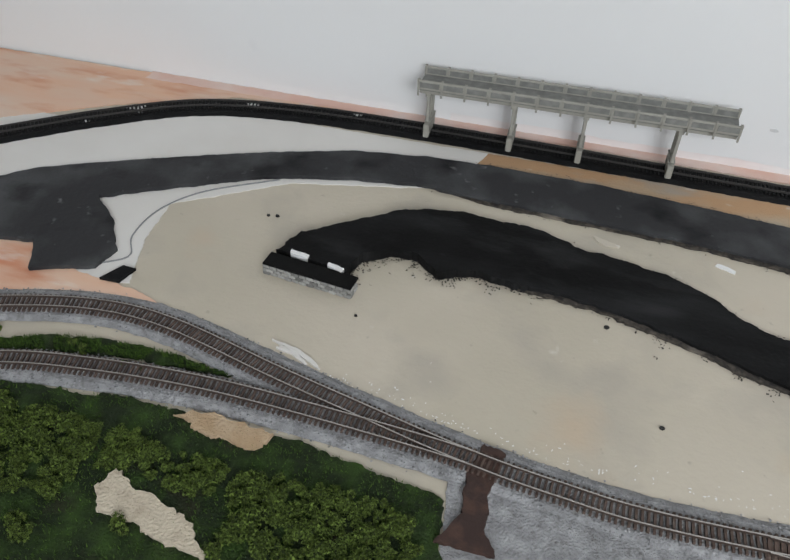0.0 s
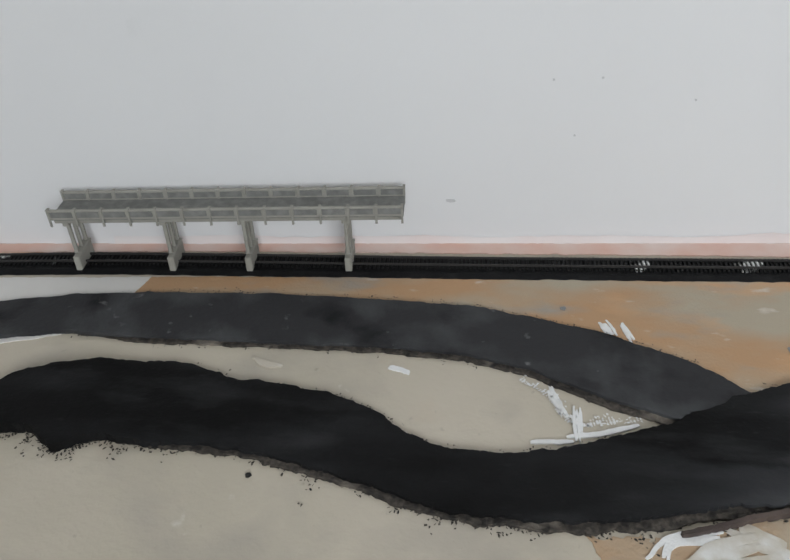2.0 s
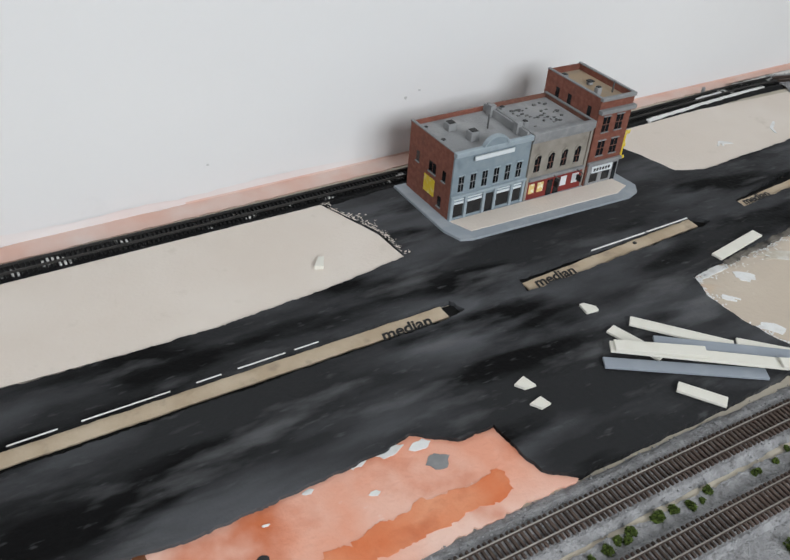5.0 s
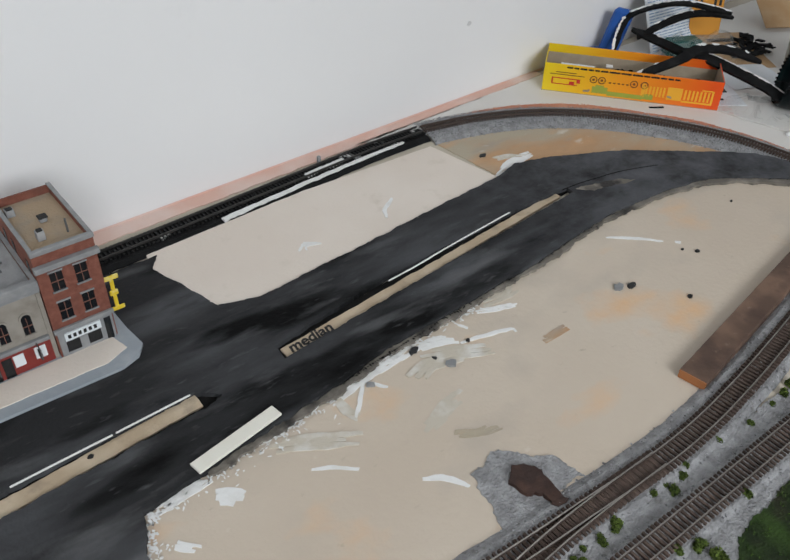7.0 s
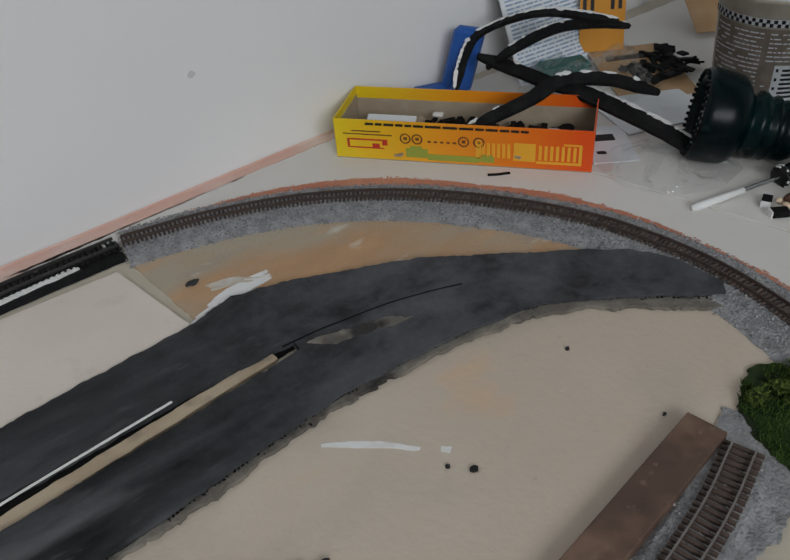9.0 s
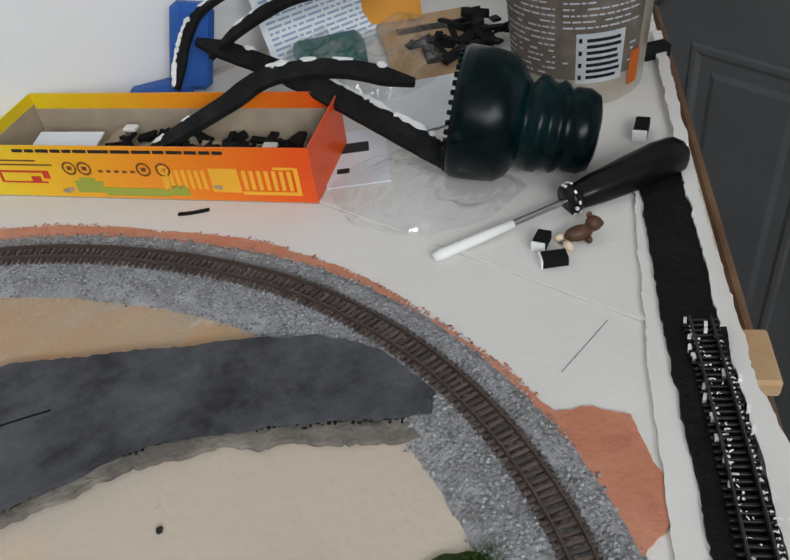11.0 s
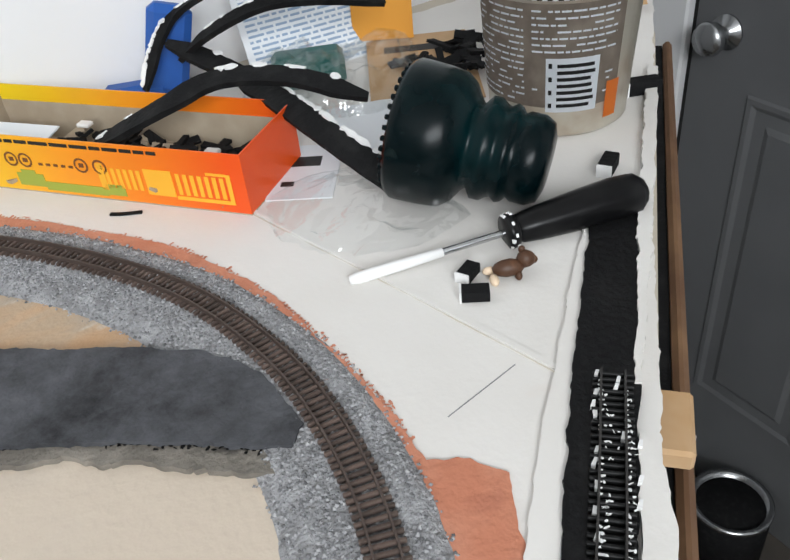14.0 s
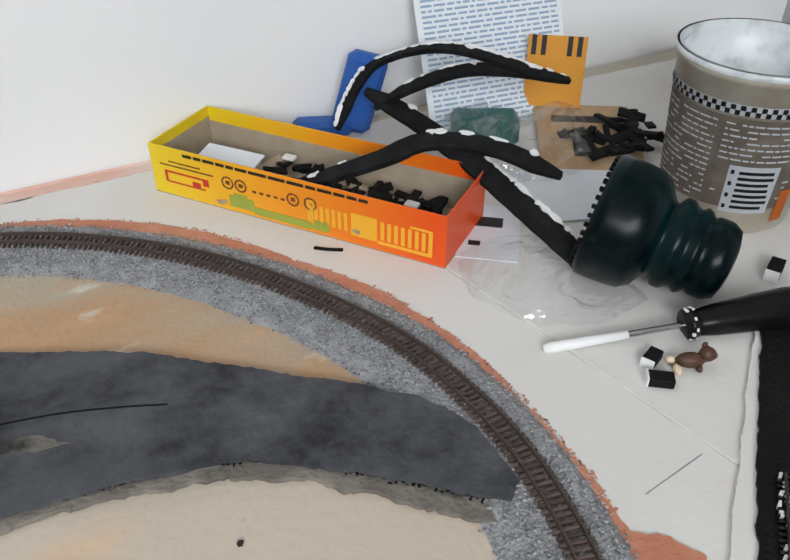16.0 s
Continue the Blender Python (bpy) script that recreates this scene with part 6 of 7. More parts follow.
ground_sheet("plaster_bulge", [diag(-0.10, -0.0045), diag(0.0, -0.0050), diag(0.041, -0.0057), diag(0.036, -0.0020), diag(0.028, 0.0005), diag(0.012, 0.0032), diag(-0.02, 0.0048), diag(-0.10, 0.0050)], -0.012, 0.004, WHITE, "white plaster lump overhanging the board's edge", "plaster", amp=0.0008, seed=82)
for k, (u0, n0) in enumerate([(0.060, -0.0195), (0.052, -0.0190), (0.047, -0.0195), (0.043, -0.0190), (0.030, -0.0178), (0.026, -0.0178), (0.018, -0.0170), (0.010, -0.0172), (0.034, -0.0062), (0.022, -0.0060), (0.014, -0.0058), (0.058, -0.0130), (0.055, -0.0135), (0.036, -0.0110), (0.002, -0.0165), (-0.006, -0.0162)]):
    ground_sheet("plaster_fleck", [diag(u0, n0), diag(u0 + 0.0026, n0 + 0.0004), diag(u0 + 0.0026, n0 + 0.0015), diag(u0, n0 + 0.0012)], 0.0034, 0.0052, FLECK, "white plaster fleck on the black track", "plaster", amp=0.0007, seed=800 + k)
ground_sheet("white_band", [diag(-0.06, -0.033), diag(0.04, -0.0325), diag(0.10, -0.0300), diag(0.165, -0.0268), diag(0.165, -0.0250), diag(0.04, -0.0248), diag(-0.06, -0.0222)], 0, 0.00235, WHITE, "white plaster band beside the black strip", "plaster", amp=0.0008, seed=83)
edge_flecks("plaster_flecks", [diag(0.058, -0.0180), diag(0.03, -0.0165), diag(0.0, -0.0150), diag(-0.06, -0.0145)], 150, 0.004, 0.0053, 0.0008, FLECK, "white plaster flecks over the black track", 13)
edge_flecks("plaster_flecks", [diag(0.055, -0.0100), diag(0.02, -0.0085), diag(-0.04, -0.0070)], 140, 0.003, 0.0053, 0.0008, FLECK, "white plaster flecks over the black track", 14)
crack = smooth_path([(2.527, 1.628), (2.545, 1.550), (2.5625, 1.472)], 0.003)
tagged(mesh_object("plaster_crack", sweep(bmesh.new(), crack, 0.0004, 0.0003, 0.0008), THIN_WHITE), "fine grey seam across the white plaster", "seam", kind="structure")
tagged(mesh_object("plaster_ridge", sweep(bmesh.new(), crack, 0.0022, 0.0010, 0.0006, 0.0018), WHITE), "raised white plaster ridge along the seam", "seam", kind="structure")
pen = smooth_path([(2.5245, 1.4795), (2.5396, 1.4820), (2.5546, 1.4845)], 0.003)
tagged(mesh_object("pencil_line", sweep(bmesh.new(), pen, 0.0004, 0.0002, 0.0008), GREYTRIM), "thin pencil line on white plaster", "line", kind="structure")
pen2 = smooth_path([(2.5625, 1.472), (2.552, 1.462), (2.545, 1.452)], 0.003)
tagged(mesh_object("pencil_line", sweep(bmesh.new(), pen2, 0.0005, 0.0003, 0.0008), RUST), "thin pencil line on white plaster", "line", kind="structure")
# wooden fascia, block, door
fas = thing("table_fascia", "brown wooden fascia below the board's diagonal edge", "table edge", kind="structure")
part("rail", boxes((-0.12, 0.0070, -0.060, 0.40, 0.0125, -0.020), bevel=0.002, m=Matrix.Translation((*EDGE_A, 0)) @ pose(0, 0, 0, 0, 0, math.degrees(math.atan2(U.y, U.x))) @ Matrix.Diagonal((1, -1, 1, 1))), WOODEDGE, fas)
# Black strip added where the gap behind the fascia is only in shade
part("gap_shade", boxes((-0.12, -0.006, -0.034, 0.40, 0.0068, -0.0235), m=Matrix.Translation((*EDGE_A, 0)) @ pose(0, 0, 0, 0, 0, math.degrees(math.atan2(U.y, U.x))) @ Matrix.Diagonal((1, -1, 1, 1))), FOAM, fas, "black strip added for the shaded gap behind the fascia")
part("block", boxes((0.041, -0.003, -0.011, 0.067, 0.0105, -0.0035), bevel=0.0012, m=Matrix.Translation((*EDGE_A, 0)) @ pose(0, 0, 0, 0, 0, math.degrees(math.atan2(U.y, U.x))) @ Matrix.Diagonal((1, -1, 1, 1))), BROWNCARD, fas, "pale wooden block")
# the door hangs in the east wall; its x runs from the knob edge towards the south wall
door = thing("door_1", "grey panelled door with a metal knob beyond the table, darkened for shade", "door", Matrix.Translation((EAST_X - 0.001, 2.150, FLOOR_Z)) @ pose(0, 0, 0, 0, 0, -90), kind="structure")
part("leaf", boxes((0, -0.012, 0.004, 0.76, 0, 2.0), bevel=0.002), DOORSHADE, door)
# Solid black strip stands in for the shade in the gap
part("gap", boxes((-0.010, -0.006, 0.004, -0.001, 0, 2.0)), INK, door, "black strip for the shaded gap at the door's edge")
part("casing", boxes((-0.085, -0.022, 0.0, -0.011, 0, 2.06), bevel=0.004), WALL, door, "white door casing")


def door_panel(x0, x1, z0, z1):
    """A sunk panel: a wide chamfer down to a groove, then a raised field."""
    bm = bmesh.new()
    rings = []
    for inset, depth in ((0.0, -0.0122), (0.004, -0.0165), (0.012, -0.0165), (0.020, -0.0123), (0.040, -0.0123), (0.050, -0.0165)):
        rings.append([bm.verts.new((x, depth, z)) for x, z in ((x0 + inset, z0 + inset), (x1 - inset, z0 + inset), (x1 - inset, z1 - inset), (x0 + inset, z1 - inset))])
    for a, b in zip(rings, rings[1:]):
        for k in range(4):
            bm.faces.new((a[k], a[(k + 1) % 4], b[(k + 1) % 4], b[k]))
    bm.faces.new(rings[-1])
    bmesh.ops.recalc_face_normals(bm, faces=bm.faces)
    return bm


for px0, px1 in ((0.115, 0.345), (0.415, 0.645)):
    for pz0, pz1 in ((0.245, 0.870), (1.07, 1.86)):
        part("panel", door_panel(px0, px1, pz0, pz1), DOORSHADE, door)
kn = lathe([(0.0, 0.0), (0.028, 0.0), (0.028, 0.004), (0.012, 0.008), (0.012, 0.024), (0.024, 0.032), (0.027, 0.042), (0.024, 0.052), (0.0, 0.056)], 24)
bmesh.ops.transform(kn, matrix=Matrix.Translation((0.060, -0.012, 0.955)) @ Matrix.Rotation(radians(90), 4, "X"), verts=kn.verts)
part("knob", kn, STEEL, door, "brushed metal knob")


# ---- things on the white corner ----
def gradient_print():
    """Yellow card running to orange along the box, with fine print wear."""
    m = material("yellow_to_orange_print", (0.86, 0.50, 0.02), 0.4)
    nt = m.node_tree
    b = nt.nodes["Principled BSDF"]
    tc = nt.nodes.new("ShaderNodeTexCoord")
    sep = nt.nodes.new("ShaderNodeSeparateXYZ")
    ramp = nt.nodes.new("ShaderNodeValToRGB")
    mr = nt.nodes.new("ShaderNodeMapRange")
    mr.inputs["From Max"].default_value = 0.172
    nt.links.new(tc.outputs["Object"], sep.inputs[0])
    nt.links.new(sep.outputs[0], mr.inputs["Value"])
    nt.links.new(mr.outputs[0], ramp.inputs[0])
    e = ramp.color_ramp.elements
    e[0].position, e[0].color = 0.02, (0.80, 0.58, 0.015, 1)
    e[1].position, e[1].color = 0.95, (0.78, 0.085, 0.008, 1)
    mid = e.new(0.45)
    mid.color = (0.86, 0.32, 0.015, 1)
    nt.links.new(ramp.outputs[0], b.inputs["Base Color"])
    return m


def freight_box():
    A, B, H, T = Vector((2.4215, 1.7580, 0.0009)), Vector((2.5272, 1.6245, 0.0009)), 0.0290, 0.0007
    d = B - A
    L, W = d.length, 0.052
    top = thing("cardboard_box", "open yellow to orange printed cardboard box holding scraps", "box", Matrix.Translation(A) @ pose(0, 0, 0, 0, 0, math.degrees(math.atan2(d.y, d.x))))
    pr = gradient_print()
    part("bottom", boxes((0, 0, 0, L, W, T)), CARD, top)
    for name, r, inner in (("front_wall", (0, 0, T, L, T, H), (T, T, T, L - T, T + 0.0003, H - 0.001)), ("back_wall", (0, W - T, T, L, W, H), (T, W - T - 0.0003, T, L - T, W - T, H - 0.0085)), ("end_wall", (0, T, T, T, W - T, H), (T, T, T, T + 0.0003, W - T, H - 0.006)), ("end_wall", (L - T, T, T, L, W - T, H), (L - T - 0.0003, T, T, L - T, W - T, H - 0.001))):
        w = part(name, boxes(r), pr, top)
        part("card_lining", boxes(inner), CARD, w, "raw brown card lining")
    y = -0.0003
    def ink(name, rows, mat, label=""):
        part(name, boxes(*[(a, y, b, c, 0.0, e) for a, b, c, e in rows]), mat, top, label)
    r = random.Random(4)
    x, words = 0.022, []
    while x < L - 0.04:
        w = r.uniform(0.004, 0.011)
        words.append((x, H - 0.0035, min(x + w, L - 0.036), H - 0.0019))
        x += w + 0.0012
    ink("print_line", words, INK, "bars in place of tiny print")
    ink("print_line", [(0.012, H - 0.0085, 0.032, H - 0.0078), (0.006, H - 0.0108, 0.040, H - 0.0101)], BROWNINK)
    ink("red_emblem", [(0.0085, 0.0085, 0.0100, 0.0150), (0.0085, 0.0142, 0.034, 0.0152), (0.0100, 0.0083, 0.034, 0.0091), (0.026, 0.0091, 0.031, 0.0120), (0.033, 0.0110, 0.0365, 0.0152)], INKRED, "red printed emblem")
    for cx in (0.049, 0.057, 0.088, 0.098):
        bm = bmesh.new()
        for k in range(12):
            a0, a1 = 2 * math.pi * k / 12, 2 * math.pi * (k + 1) / 12
            vs = [bm.verts.new((cx + q * math.cos(a), y, 0.0170 + q * math.sin(a))) for q, a in ((0.0028, a0), (0.0038, a0), (0.0038, a1), (0.0028, a1))]
            bm.faces.new(vs)
        box(bm, cx - 0.0012, y, 0.0160, cx + 0.0012, 0.0, 0.0180)
        part("bogie_print", bm, BROWNINK, top)
    ink("dotted_line", [(0.064 + 0.0042 * k, 0.0150, 0.0662 + 0.0042 * k, 0.0162) for k in range(5)], BROWNINK)
    ink("green_print", [(0.049, 0.0035, 0.064, 0.0100), (0.064, 0.0022, 0.098, 0.0065), (0.052, 0.0100, 0.060, 0.0118), (0.098, 0.0030, 0.108, 0.0085)], INKGREEN, "yellow-green printed train shape")
    ink("wagon_print", [(0.096, 0.0055, 0.0995, 0.0190)] + [(0.100 + 0.0033 * k, 0.0070, 0.1018 + 0.0033 * k, 0.0170) for k in range(6)] + [(0.1205, 0.0055, 0.1345, 0.0182)] + [(0.1365 + 0.0036 * k, 0.0070, 0.1384 + 0.0036 * k, 0.0172) for k in range(7)] + [(0.135, 0.0045, 0.1635, 0.0062), (0.1615, 0.0062, 0.1635, 0.0190), (0.152, 0.0180, 0.1615, 0.0192)], INKYEL, "amber printed wagon outline")
    return top, L, W, H


fb, BL, BW, BH = freight_box()
box_m = fb.matrix_world.copy()


def flake_heap(name, n, x0, x1, y0, y1, z, size, mat, label, seed, m):
    r = random.Random(seed)
    bm = bmesh.new()
    for _ in range(n):
        x, y = r.uniform(x0, x1), r.uniform(y0, y1)
        q = m @ Matrix.Translation((x, y, z + r.uniform(0, 0.004))) @ Euler((r.uniform(-.5, .5), r.uniform(-.5, .5), r.uniform(0, 3.1))).to_matrix().to_4x4()
        s = r.uniform(0.5, 1.2) * size
        box(bm, -s, -s * 0.35, -0.0008, s, s * 0.35, 0.0008, m=q)
    return tagged(mesh_object(name, bm, mat), label, "scraps", kind="stuff")


flake_heap("foam_scraps", 130, 0.052, BL - 0.008, 0.006, BW - 0.008, 0.0075, 0.006, FOAM, "heap of black foam scraps inside the box", 7, box_m)
flake_heap("card_filler", 60, 0.01, BL - 0.01, 0.006, BW - 0.008, 0.004, 0.008, CARD, "brown scraps under the black foam in the box", 8, box_m)
pp = mesh_object("paper_scrap", boxes((0.018, 0.012, 0, 0.052, 0.030, 0.0008), m=Matrix.Translation((0, 0, 0.0150)) @ pose(0, 0, 0, 6, 3, 6)), PAPER)
pp.matrix_world = box_m
tagged(pp, "white paper scrap lying in the box", "paper")
for k, (x, y) in enumerate(((0.140, 0.018), (0.060, 0.034))):
    o = mesh_object("plaster_scrap", boxes((x, y, 0.0165, x + 0.007, y + 0.005, 0.0185), bevel=0.0005), WHITE)
    o.matrix_world = box_m
    tagged(o, "white plaster scrap on the foam in the box", "scrap", "plaster scraps")


def mesh_blob(r, length, width, m):
    """An uneven flat fleck of dried plaster, as thick as the strip that it sits on."""
    bm = bmesh.new()
    n = 9
    ring = [(length * math.cos(2 * math.pi * k / n) * r.uniform(0.6, 1.1), width * math.sin(2 * math.pi * k / n) * r.uniform(0.5, 1.3)) for k in range(n)]
    low, high = ([bm.verts.new(m @ Vector((x, y, z))) for x, y in ring] for z in (-0.0018, 0.0018))
    bm.faces.new(low[::-1])
    bm.faces.new(high)
    for k in range(n):
        bm.faces.new((low[k], low[(k + 1) % n], high[(k + 1) % n], high[k]))
    return bm


def foam_arc(points, width, thick, flecks, label, seed):
    """A bent foam roadbed strip along a 3D line, standing on edge or flat, with plaster flecks along one edge."""
    path = smooth_path(points, 0.004)
    d = np.gradient(path, axis=0)
    bm = bmesh.new()
    rows = []
    for p, q in zip(path, d):
        q = Vector(q).normalized()
        s = q.cross(Vector((0, 0, 1))).normalized()
        tilt = s * 0.95 - Vector((0, 0, 0.35))
        tilt.normalize()
        u = q.cross(tilt).normalized()
        P = Vector(p)
        end = min(len(rows), len(path) - 1 - len(rows)) * 0.004
        w = width * min(1.0, 0.35 + end / 0.022) + 0.0006 * noise.noise((len(rows) * 0.7, seed, 0.5))
        rows.append([bm.verts.new(P - tilt * a + u * b) for a, b in ((-w / 2, -thick / 2), (w / 2, -thick / 2), (w / 2, thick / 2), (-w / 2, thick / 2))])
    for a, b in zip(rows, rows[1:]):
        for k in range(4):
            bm.faces.new((a[k], b[k], b[(k + 1) % 4], a[(k + 1) % 4]))
    bm.faces.new(rows[0])
    bm.faces.new(rows[-1])
    bmesh.ops.recalc_face_normals(bm, faces=bm.faces)
    top = thing("foam_strip", label, "foam strip", group="curved foam strips")
    r = random.Random(seed)
    spots = []
    for i in range(1, len(rows) - 1):
        if r.random() < flecks:
            c = (rows[i][1].co + rows[i][2].co) / 2
            q = (rows[i + 1][1].co - rows[i][1].co).normalized()
            m = Matrix.Translation(c) @ q.to_track_quat("X", "Z").to_matrix().to_4x4()
            spots.append(mesh_blob(r, r.uniform(0.0018, 0.0055), r.uniform(0.0009, 0.0022), m))
    part("foam", bm, FOAM, top)
    for q in spots:
        part("plaster_fleck", q, FLECK, top, "white plaster fleck")
    return top


FL = "black curved foam strip with white plaster flecks"
foam_arc([(2.4855, 1.6945, 0.022), (2.5152, 1.6705, 0.0400), (2.5395, 1.6675, 0.0455), (2.5665, 1.6500, 0.0440), (2.592, 1.628, 0.0335)], 0.0100, 0.003, 0.22, FL, 1)
foam_arc([(2.560, 1.700, 0.030), (2.564, 1.667, 0.0300), (2.5705, 1.611, 0.0220), (2.580, 1.586, 0.0115), (2.584, 1.577, 0.009)], 0.0115, 0.003, 0.80, FL, 2)
foam_arc([(2.5285, 1.757, 0.015), (2.545, 1.764, 0.037), (2.5606, 1.7616, 0.050), (2.582, 1.725, 0.066), (2.617, 1.686, 0.060)], 0.0060, 0.003, 0.75, FL, 3)
foam_arc([(2.548, 1.745, 0.030), (2.562, 1.732, 0.044), (2.5882, 1.7175, 0.055), (2.620, 1.706, 0.053), (2.6478, 1.7002, 0.045)], 0.0080, 0.003, 0.40, FL, 4)
foam_arc([(2.545, 1.752, 0.038), (2.555, 1.735, 0.033), (2.568, 1.7066, 0.025), (2.575, 1.690, 0.020)], 0.0110, 0.003, 0.05, FL, 5)

# glass insulator lying on its side
prof = [(0.0, 0.0), (0.0125, 0.0), (0.0180, 0.002), (0.0205, 0.007), (0.0205, 0.014), (0.0190, 0.0165), (0.0215, 0.0185), (0.0225, 0.021), (0.0205, 0.024), (0.0215, 0.0262), (0.0235, 0.0290), (0.0235, 0.033), (0.0190, 0.0365), (0.0215, 0.039), (0.0275, 0.043), (0.0310, 0.048), (0.0320, 0.056), (0.0325, 0.066), (0.0325, 0.071), (0.0310, 0.0735), (0.0260, 0.0735), (0.0245, 0.068), (0.0230, 0.050), (0.0, 0.046)]
k_ins = 0.90
ib = lathe([(r * k_ins, h * 0.84) for r, h in prof], 48)
ins = thing("glass_insulator", "dark teal glass insulator lying on its side", "insulator")
part("glass_body", ib, INSULATOR, ins)
drip = bpy.data.meshes.new("drip_point")
db = boxes((-0.0012, -0.0010, -0.0022, 0.0012, 0.0010, 0.0012), bevel=0.0004)
db.to_mesh(drip)
db.free()
drip.materials.append(INSULATOR)
for k in range(40):
    a = 2 * math.pi * k / 40
    o = new("drip_point", drip)
    o.parent = ins
    o.matrix_basis = Matrix.Translation((0.0290 * k_ins * math.cos(a), 0.0290 * k_ins * math.sin(a), 0.0742 * 0.84)) @ Matrix.Rotation(a, 4, "Z")
dome, skirt = Vector((2.6275, 1.5500, 0.0190)), Vector((2.5900, 1.5990, 0.0300))
ins.matrix_world = Matrix.Translation(dome) @ (skirt - dome).to_track_quat("Z", "Y").to_matrix().to_4x4()

# plaster-smeared plastic tub with a printed label
tub = thing("plastic_tub", "cloudy plastic food tub with printed label and plaster smears", "tub", pose(2.6905, 1.6140, 0.0009, 0, 0, -60))
TR, TH = 0.0385, 0.0860
part("body", lathe([(0.0, 0.0), (TR * 0.80, 0.0), (TR * 0.86, 0.002), (TR * 0.99, TH * 0.93), (TR * 1.03, TH * 0.935), (TR * 1.03, TH), (TR * 1.0, TH), (TR * 0.96, TH * 0.93), (TR * 0.83, 0.004), (0.0, 0.004)], 56), TUBPLASTIC, tub)


def wrap(z0, z1, a0, a1, out, n=24):
    """A label piece that follows the tub's tapering wall."""
    bm = bmesh.new()
    cols = []
    for k in range(n + 1):
        a = radians(a0 + (a1 - a0) * k / n)
        col = []
        for z in (z0, z1):
            r = TR * (0.86 + 0.13 * (z - 0.002) / (TH * 0.93)) + out
            col.append(bm.verts.new((r * math.cos(a), r * math.sin(a), z)))
        cols.append(col)
    for a, b in zip(cols, cols[1:]):
        bm.faces.new((a[0], b[0], b[1], a[1]))
    geo = bmesh.ops.solidify(bm, geom=list(bm.faces), thickness=0.0002)
    bmesh.ops.recalc_face_normals(bm, faces=bm.faces)
    return bm


part("rim_band", lathe([(TR * 1.035, TH * 0.965), (TR * 1.04, TH * 0.97), (TR * 1.04, TH * 1.0), (TR * 0.97, TH * 1.0), (TR * 0.955, TH * 0.90)], 56), TUBRIM, tub, "milky plaster-coated rim")
part("plaster_skin", lathe([(0.0, TH * 0.70), (TR * 0.86, TH * 0.70), (TR * 0.945, TH * 0.96)], 48), TUBRIM, tub, "dried plaster inside the tub")
lab = part("label", wrap(0.016, 0.064, -160, -25, 0.0004), LABELBROWN, tub, "brown printed label")
bm = bmesh.new()
for rowk in range(2):
    for k in range(46):
        if (k + rowk) % 2 == 0:
            w = wrap(0.0655 + rowk * 0.0024, 0.0679 + rowk * 0.0024, -170 + k * 3.4, -166.6 + k * 3.4, 0.0008, 1)
            tmp = bpy.data.meshes.new("t")
            w.to_mesh(tmp)
            w.free()
            bm.from_mesh(tmp)
            bpy.data.meshes.remove(tmp)
part("checker_band_white", wrap(0.0653, 0.0705, -172, -14, 0.0004), PAPER, tub)
part("checker_band", bm, INK, tub, "black checks of the label's border")
part("barcode_patch", wrap(0.014, 0.040, -82, -44, 0.0008, 8), PAPER, lab, "white information panel")
bm = bmesh.new()


def add_wrap(target, *a):
    w = wrap(*a)
    tmp = bpy.data.meshes.new("t")
    w.to_mesh(tmp)
    w.free()
    target.from_mesh(tmp)
    bpy.data.meshes.remove(tmp)


for k in range(7):
    add_wrap(bm, 0.0165 + k * 0.0032, 0.0182 + k * 0.0032, -74, -50 + (k * 7) % 4, 0.0011, 6)
    if k % 2 == 0:
        add_wrap(bm, 0.0163 + k * 0.0032, 0.0186 + k * 0.0032, -80, -77.5, 0.0011, 2)
tagged(part("small_print", bm, INK, lab), kind="stuff")
bm = bmesh.new()
r = random.Random(11)
for k in range(15):
    for c0, c1 in ((-156, -98), (-92, -32)):
        a = c0
        while a < c1:
            w = r.uniform(2, 9)
            if r.random() < 0.8 and not (k < 8 and -86 < a + w and a < -40):
                add_wrap(bm, 0.0185 + k * 0.0030, 0.0194 + k * 0.0030, a, min(a + w, c1), 0.0008, 3)
            a += w + 1.2
tagged(part("pale_print", bm, PAPER, lab, "bars in place of small print"), kind="stuff")
tbag = material("orange_sticker", (0.75, 0.20, 0.03), 0.5)
part("orange_fruit_print", wrap(0.008, 0.026, -36, -24, 0.0009, 4), tbag, tub)

# screwdriver
SA, SB = Vector((2.5350, 1.5555, 0.0024)), Vector((2.6530, 1.5235, 0.0088))
sd = thing("screwdriver", "black-handled screwdriver with its blade dipped in white paint", "screwdriver", Matrix.Translation(SA) @ (SB - SA).to_track_quat("Z", "Y").to_matrix().to_4x4())
SL = (SB - SA).length
part("painted_tip", lathe([(0.0, 0.0), (0.0018, 0.0003), (0.0024, 0.004), (0.0022, 0.020), (0.0018, 0.037), (0.0, 0.038)], 20), WHITEDIP, sd, "tip coated in dried white paint")
part("shaft", lathe([(0.0014, 0.036), (0.0014, SL * 0.52)], 20), STEEL, sd, "chrome shaft")
part("ferrule", lathe([(0.0, SL * 0.512), (0.0066, SL * 0.512), (0.0072, SL * 0.522), (0.0066, SL * 0.545), (0.0048, SL * 0.552)], 24), HANDLE, sd)
hb = lathe([(0.0048, SL * 0.55), (0.0058, SL * 0.56), (0.0068, SL * 0.62), (0.0082, SL * 0.78), (0.0088, SL * 0.90), (0.0082, SL * 0.965), (0.0054, SL * 0.995), (0.0, SL)], 24)
